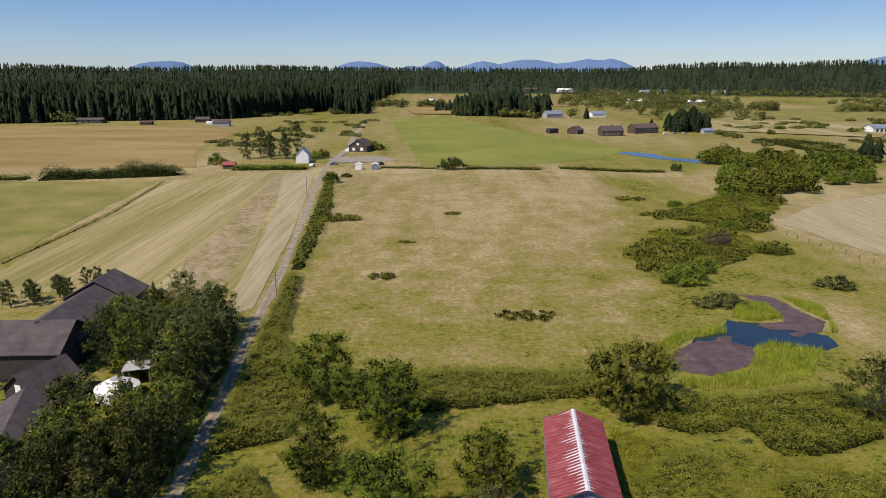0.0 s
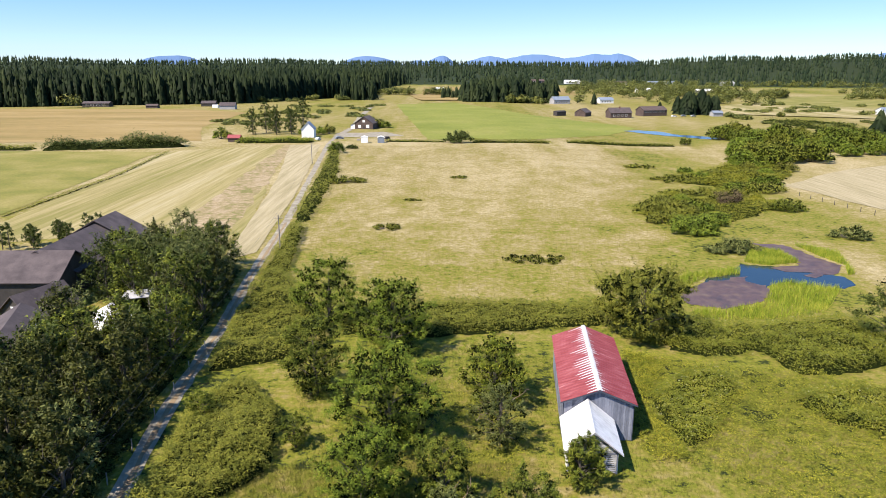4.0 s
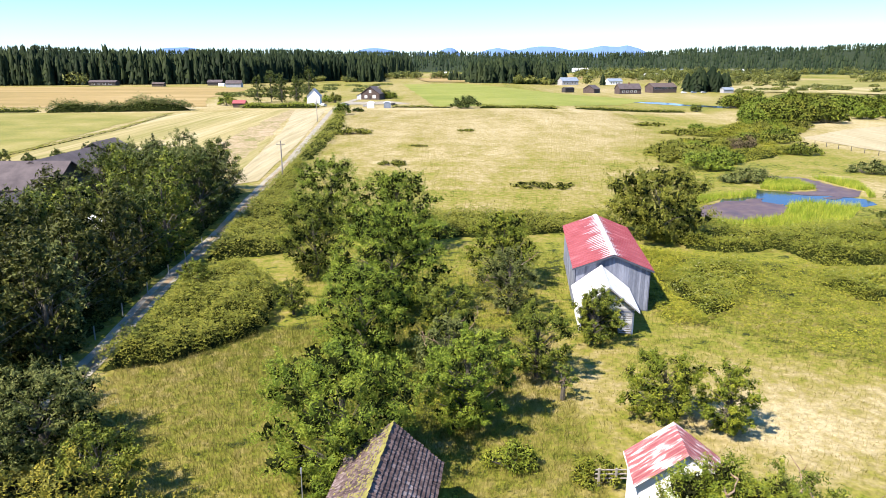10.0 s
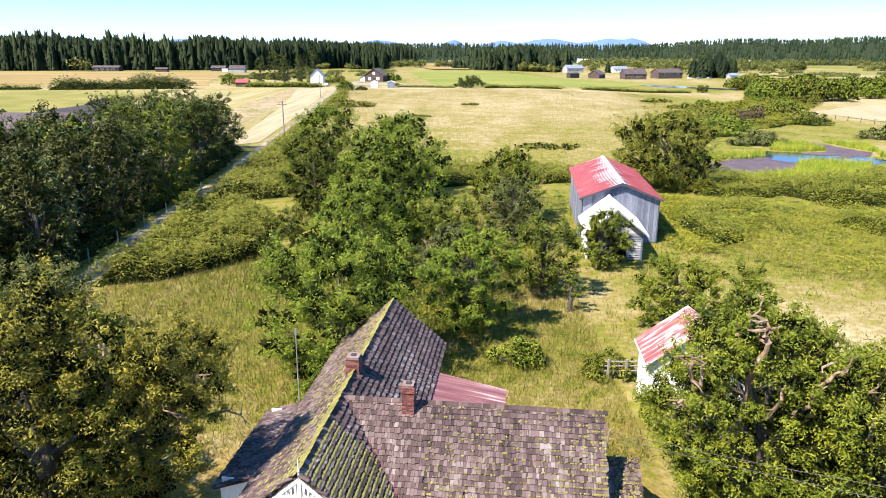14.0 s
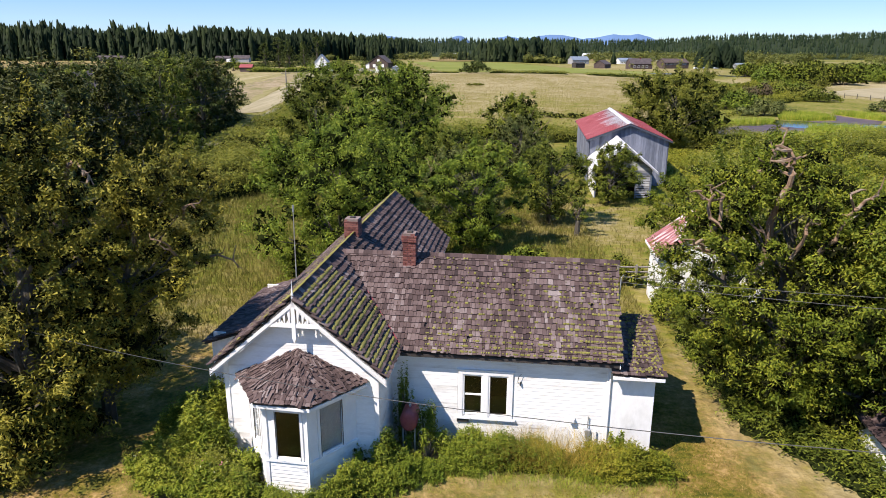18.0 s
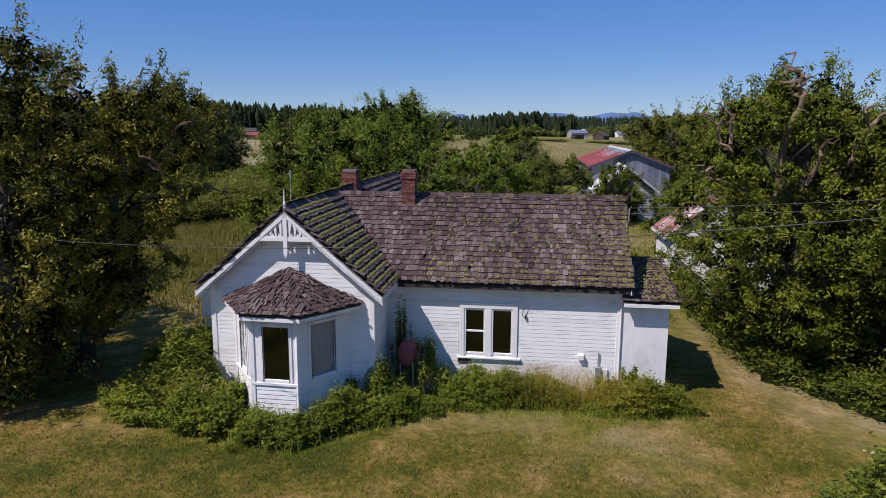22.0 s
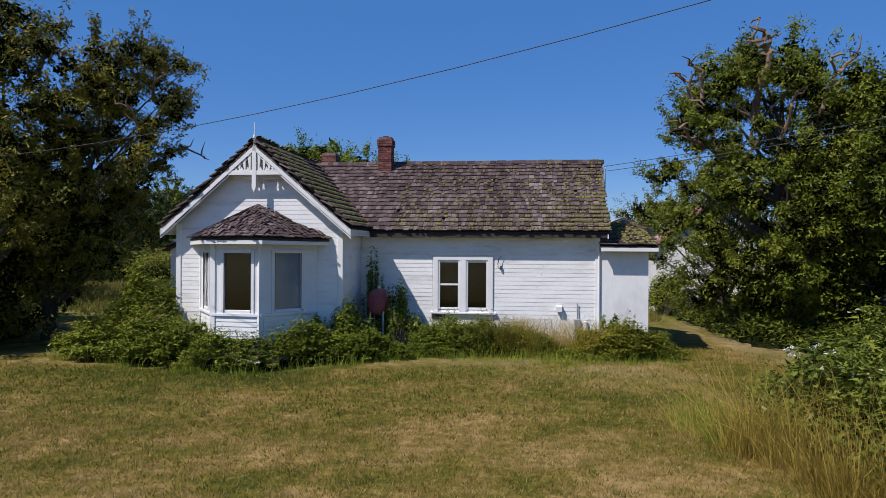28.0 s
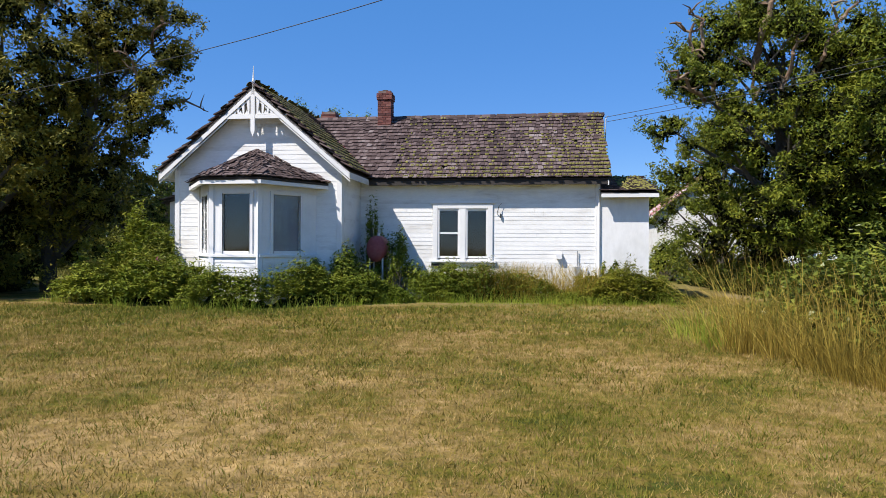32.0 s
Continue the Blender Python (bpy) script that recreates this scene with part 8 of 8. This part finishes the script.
blades("grass_stalks", P, ears, 0.0028, gr, DRYGRASS, "bare seed stalks standing over the dry grass", None, 0.5, lean=ln * 0.6 + np.array([-0.16, 0, 0]))
rim = [house_point(-5.4 + 5.2 * k, -0.75 - 1.6 * k + 0.2 * gr.normal()) for k in gr.random(60)] + [house_point(-0.6 + 1.6 * k, -2.45 + 0.12 * gr.normal()) for k in gr.random(26)] + [house_point(0.9 + 3.2 * k, -2.3 + 2.6 * k + 0.15 * gr.normal()) for k in gr.random(46)] + [house_point(4 + 7 * k, 0.55 + 0.15 * gr.normal()) for k in gr.random(90)]
P, ln = tufts(rim[::2], 40, 0.16, gr)
blades("weedy_grass", P, 0.06 + 0.30 * gr.random(len(P)) ** 2.2, 0.0040, gr, REED, "rank green grass along the growth by the house", None, 0.7, lean=ln * 1.6)
P, ln = tufts([(4.75 + 1.1 * k + 0.15 * gr.normal(), 9.6 + 1.9 * q + 0.2 * gr.normal()) for k, q in gr.random((24, 2))], 40, 0.14, gr)
blades("weedy_grass", P, 0.12 + 0.42 * gr.random(len(P)) ** 1.4, 0.0045, gr, REED, "green grass tufts at the edge of the lawn", None, 0.6, lean=ln * 1.4 + np.array([-0.15, -0.05, 0]))
C = gr.random((2600, 2)) ** np.array([1.0, 1.25]) * np.array([19, 12.5]) + np.array([-10.5, 2.6])
wet = np.array([noise.noise((x * 0.55, y * 0.55, 5.0)) for x, y in C])
P, ln = tufts(C, 30, 0.085, gr)
dr = np.repeat(np.where(gr.random(2600) < 0.5 - 0.9 * wet, -0.05, 0.82), 30) + 0.1 * gr.normal(size=len(P))
blades("lawn_tufts", P, 0.025 + 0.06 * gr.random(len(P)), 0.0045, gr, LAWN, "small tufts in the lawn, green and dry", dr, 0.6, lean=ln * 1.7, short=True)
C = gr.random((420, 2)) ** np.array([1.0, 1.3]) * np.array([17, 11]) + np.array([-9.5, 2.6])
P, ln = tufts(C, 22, 0.045, gr)
blades("lawn_weeds", P, 0.02 + 0.045 * gr.random(len(P)), 0.0095, gr, LEAF_OLIVE, "small dark weeds in the lawn", None, 0.6, category="weeds", lean=ln * 2.6, short=True)

# ---- flowers ----
for i, (x, y, z) in enumerate(((6.3, 10.9, 1.28), (6.6, 10.7, 1.34), (6.25, 10.6, 1.24), (6.7, 10.4, 1.30))):
    t = thing("elder_flower", pose(x, y, 0), "white umbel of flowers on a tall stalk", "flower", "white flowers by the lawn")
    part("stalk", Build().tube([(0.05, 0.03, 0), (0.02, 0, z * 0.6), (0, 0, z)], [0.008, 0.006, 0.004], 5), REED, t)
    V, F = leaf_cloud(np.array([(0, 0, z), (0.06, 0.02, z + 0.02), (-0.05, 0.03, z - 0.02)]), np.full((3, 3), 0.040), 70, 0.020, gr, up=0.8, narrow=0.9)
    part("bloom", raw_mesh("bloom", V, F), PETAL, t)
for x, y, z in ((-1.85, -1.3, 1.12), (-2.5, -1.1, 1.0)):
    t = thing("rose", HOUSE @ pose(x, y, 0), "pink rose in the bramble by the bay window", "flower", "pink roses")
    part("stalk", Build().tube([(0.1, 0.05, 0.2), (0, 0, z)], 0.006, 5), REED, t)
    V, F = leaf_cloud(np.array([(0, 0, z)]), np.full((1, 3), 0.05), 40, 0.06, gr, narrow=0.9)
    part("bloom", raw_mesh("bloom", V, F), ROSE, t)


# ---- far woods ----
def firs(name, pts, label, material, seed, tiers=4, sides=6, wide=1.0):
    """Conifers seen from afar: jagged tiers round a spire, all different."""
    r = np.random.default_rng(seed)
    Vs, Fs = [], []
    base = 0
    for x, y, z, h in pts:
        R = wide * h * (0.10 + 0.10 * r.random())
        q_ = r.random()
        for t in range(tiers):
            z0, z1 = z + h * (0.04 + 0.90 * t / tiers), z + h * min(1.0, 0.04 + 0.90 * t / tiers + 0.52)
            rr_ = R * (1 - 0.82 * (t / tiers) ** (1.3 + 2.2 * q_))
            a = r.random() * 6.28 + np.arange(2 * sides) * math.pi / sides
            rad = rr_ * np.where(np.arange(2 * sides) % 2 == 0, 0.75 + 0.5 * r.random(2 * sides), 0.45)
            zz = z0 + np.where(np.arange(2 * sides) % 2 == 0, -0.05 * h * r.random(2 * sides), 0.04 * h)
            Vs.append(np.stack([x + rad * np.cos(a), y + rad * np.sin(a), zz], 1))
            Vs.append(np.array([[x + r.normal() * 0.03 * h, y + r.normal() * 0.03 * h, z1]]))
            k = np.arange(2 * sides)
            Fs.append(np.stack([base + k, base + (k + 1) % (2 * sides), np.full(2 * sides, base + 2 * sides)], 1))
            base += 2 * sides + 1
    ob = part(name, raw_mesh(name, np.concatenate(Vs), np.concatenate(Fs)), material)
    return tagged(ob, label, "forest", "", "stuff")


fr = np.random.default_rng(31)


def spot(x, y, lo, hi):
    k = 0.5 + 0.55 * noise.noise((x * 0.018, y * 0.018, 4.0)) + 0.22 * fr.normal()
    return (x, y, ground_z(x, y) - 0.5, lo + (hi - lo) * min(1.1, max(0.0, k)))


pts = []
for k in range(2900):                                        # the front of the forest on the left
    u = fr.random()
    x = -700 + 590 * u
    y = np.interp(x, [-700, -385, -355, -215, -150, -110], [575, 640, 655, 705, 835, 870]) + abs(fr.normal()) * 34
    pts.append(spot(x, y, 17, 33 + 4 * S((-x - 230) / 120)))
for k in range(2700):
    u = fr.random()
    x = -1000 + 900 * u
    y = np.interp(x, [-1000, -385, -355, -215, -150, -100], [600, 680, 695, 760, 880, 910]) + fr.random() ** 1.2 * 700
    pts.append(spot(x, y, 24, 37))
for k in range(260):
    x, y = fr.uniform(-125, -85), fr.uniform(790, 1100)
    pts.append(spot(x - (y - 800) * 0.10, y, 14, 28))
firs("forest", pts, "dark conifer forest behind the fields", FIR, 1, 6, 4)
pts = [spot(fr.uniform(15, 118), fr.uniform(750, 830), 15, 28) for _ in range(190)] + [spot(fr.uniform(-10, 40), fr.uniform(840, 900), 7, 14) for _ in range(25)]
firs("grove", pts, "dark grove of conifers between the fields", FIR, 2, 6, 5, 1.7)
pts = [spot(198 + fr.normal() * 8, 572 + fr.normal() * 7, 9, 20) for _ in range(12)] + [spot(172, 575, 10, 12), spot(240, 380, 12, 14), spot(236, 384, 14, 16), spot(150, 730, 12, 14)]
firs("pine_clump", pts, "clump of pines near the farm", FIR, 3, 6, 6, 1.9)
pts = []
for k in range(5600):                                       # the wooded hills all along the horizon
    a, d = radians(fr.uniform(-40, 44)), 1500 + 1700 * fr.random() ** 0.8
    x, y = d * math.sin(a), d * math.cos(a)
    deg = math.degrees(a)
    if -2 < deg < 14 and d < 1620:
        continue
    pts.append(spot(x, y, 16, 27))
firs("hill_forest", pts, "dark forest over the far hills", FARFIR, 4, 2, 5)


def far_leaf_wood(name, spots_, label, seed, material=None):
    r = np.random.default_rng(seed)
    C, RR = [], []
    for x, y, h, w in spots_:
        for _ in range(6):
            C.append((x + r.normal() * w * 0.35, y + r.normal() * w * 0.35, ground_z(x, y) + h * r.uniform(0.35, 0.7)))
            RR.append((w * 0.42, w * 0.42, h * 0.34))
    V, F = leaf_cloud(np.array(C), np.array(RR), len(C) * 44, 2.2, r, up=0.5)
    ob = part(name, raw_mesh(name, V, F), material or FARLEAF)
    return tagged(ob, label, "woodland", "", "stuff")


far_leaf_wood("leaf_wood", [(fr.uniform(200, 420), fr.uniform(1080, 1250), fr.uniform(8, 14), fr.uniform(8, 14)) for _ in range(60)] + [(fr.uniform(250, 800), fr.uniform(1250, 1500), fr.uniform(8, 15), fr.uniform(9, 16)) for _ in range(70)], "broad-leaved trees round the far farms", 5)
far_leaf_wood("leaf_wood", [(fr.uniform(350, 430), fr.uniform(860, 940), fr.uniform(9, 15), 10) for _ in range(16)] + [(fr.uniform(470, 530), fr.uniform(840, 880), fr.uniform(7, 12), 12) for _ in range(10)] + [(fr.uniform(580, 900), fr.uniform(950, 1150), fr.uniform(6, 12), 12) for _ in range(24)], "scattered trees in the far fields", 6)
far_leaf_wood("leaf_wood", [(-104 + 6 * fr.normal(), 850 + 14 * fr.normal(), fr.uniform(9, 14), 10) for _ in range(10)] + [(-75 + 14 * fr.normal(), 980 + 16 * fr.normal(), fr.uniform(8, 12), 11) for _ in range(10)] + [(-10 + 9 * fr.normal(), 960 + 10 * fr.normal(), fr.uniform(8, 13), 10) for _ in range(9)] + [(60 + 40 * fr.random(), 748, 8, 7) for _ in range(6)] + [(138, 742, 12, 9), (112, 745, 9, 7)], "round trees in the far meadows", 7)
far_leaf_wood("forest_edge", [(-640 + 520 * u + fr.normal() * 4, 628 + 160 * u * u + fr.normal() * 5, fr.uniform(3, 8), fr.uniform(5, 9)) for u in fr.random(60)] + [(-338, 628, 14, 12)], "bushes along the forest edge", 8)
far_leaf_wood("scrub", [(fr.uniform(210, 460), fr.uniform(430, 720), fr.uniform(1.2, 3.5), fr.uniform(4, 9)) for _ in range(80)] + [(fr.uniform(-160, -60), fr.uniform(430, 700), fr.uniform(0.8, 1.8), fr.uniform(4, 9)) for _ in range(34)], "scattered scrub in the rough fields", 9)

far_leaf_wood("leaf_wood", [(fr.uniform(170, 430), fr.uniform(860, 1080), fr.uniform(8, 16), fr.uniform(9, 15)) for _ in range(70)] + [(fr.uniform(225, 330), fr.uniform(700, 800), fr.uniform(9, 15), fr.uniform(8, 12)) for _ in range(18)] + [(fr.uniform(60, 100), fr.uniform(735, 760), fr.uniform(7, 11), 8) for _ in range(6)], "broad-leaved trees behind the brown farm", 10)

# ---- mountains over the sea ----
def range_of(name, peaks, d, label):
    """A mountain range as a solid ridge, far off: (bearing, half width in degrees, height)."""
    bb = Build()
    lo, hi = min(p[0] - p[1] * 2.2 for p in peaks), max(p[0] + p[1] * 2.2 for p in peaks)
    n = 90
    top, foot = [], []
    for i in range(n + 1):
        a = lo + (hi - lo) * i / n
        h = sum(p[2] * math.exp(-abs((a - p[0]) / p[1]) ** 2.4) for p in peaks) * 0.92 * (1 + 0.06 * noise.noise((a * 1.7, 2.0, d)))
        s, c = math.sin(radians(a)), math.cos(radians(a))
        top.append((d * s, d * c, h + 4))
        foot.append((s * (d - 160), c * (d - 160), 0))
    back = [(x * 1.03, y * 1.03, 0) for x, y, _ in top]
    m_ = n + 1
    bb.add(foot + top + back, [(i, i + 1, m_ + i + 1, m_ + i) for i in range(n)] + [(m_ + i, m_ + i + 1, 2 * m_ + i + 1, 2 * m_ + i) for i in range(n)])
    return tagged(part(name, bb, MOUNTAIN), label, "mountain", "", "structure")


range_of("backdrop_mountains", [(6.9, 1.6, 72), (4.6, 2.4, 78), (2.0, 2.0, 66), (8.6, 1.6, 50), (12.2, 2.2, 100), (10.2, 2.0, 40), (14.4, 1.5, 62), (-0.6, 0.9, 96), (-2.6, 1.4, 80)], 4620, "hazy blue mountains on the horizon")
range_of("backdrop_mountains", [(-20.8, 2.2, 104), (-23.5, 1.5, 60), (-7.2, 1.9, 104), (-4.6, 1.6, 66), (32.5, 3.4, 132)], 4560, "hazy blue mountains on the horizon")
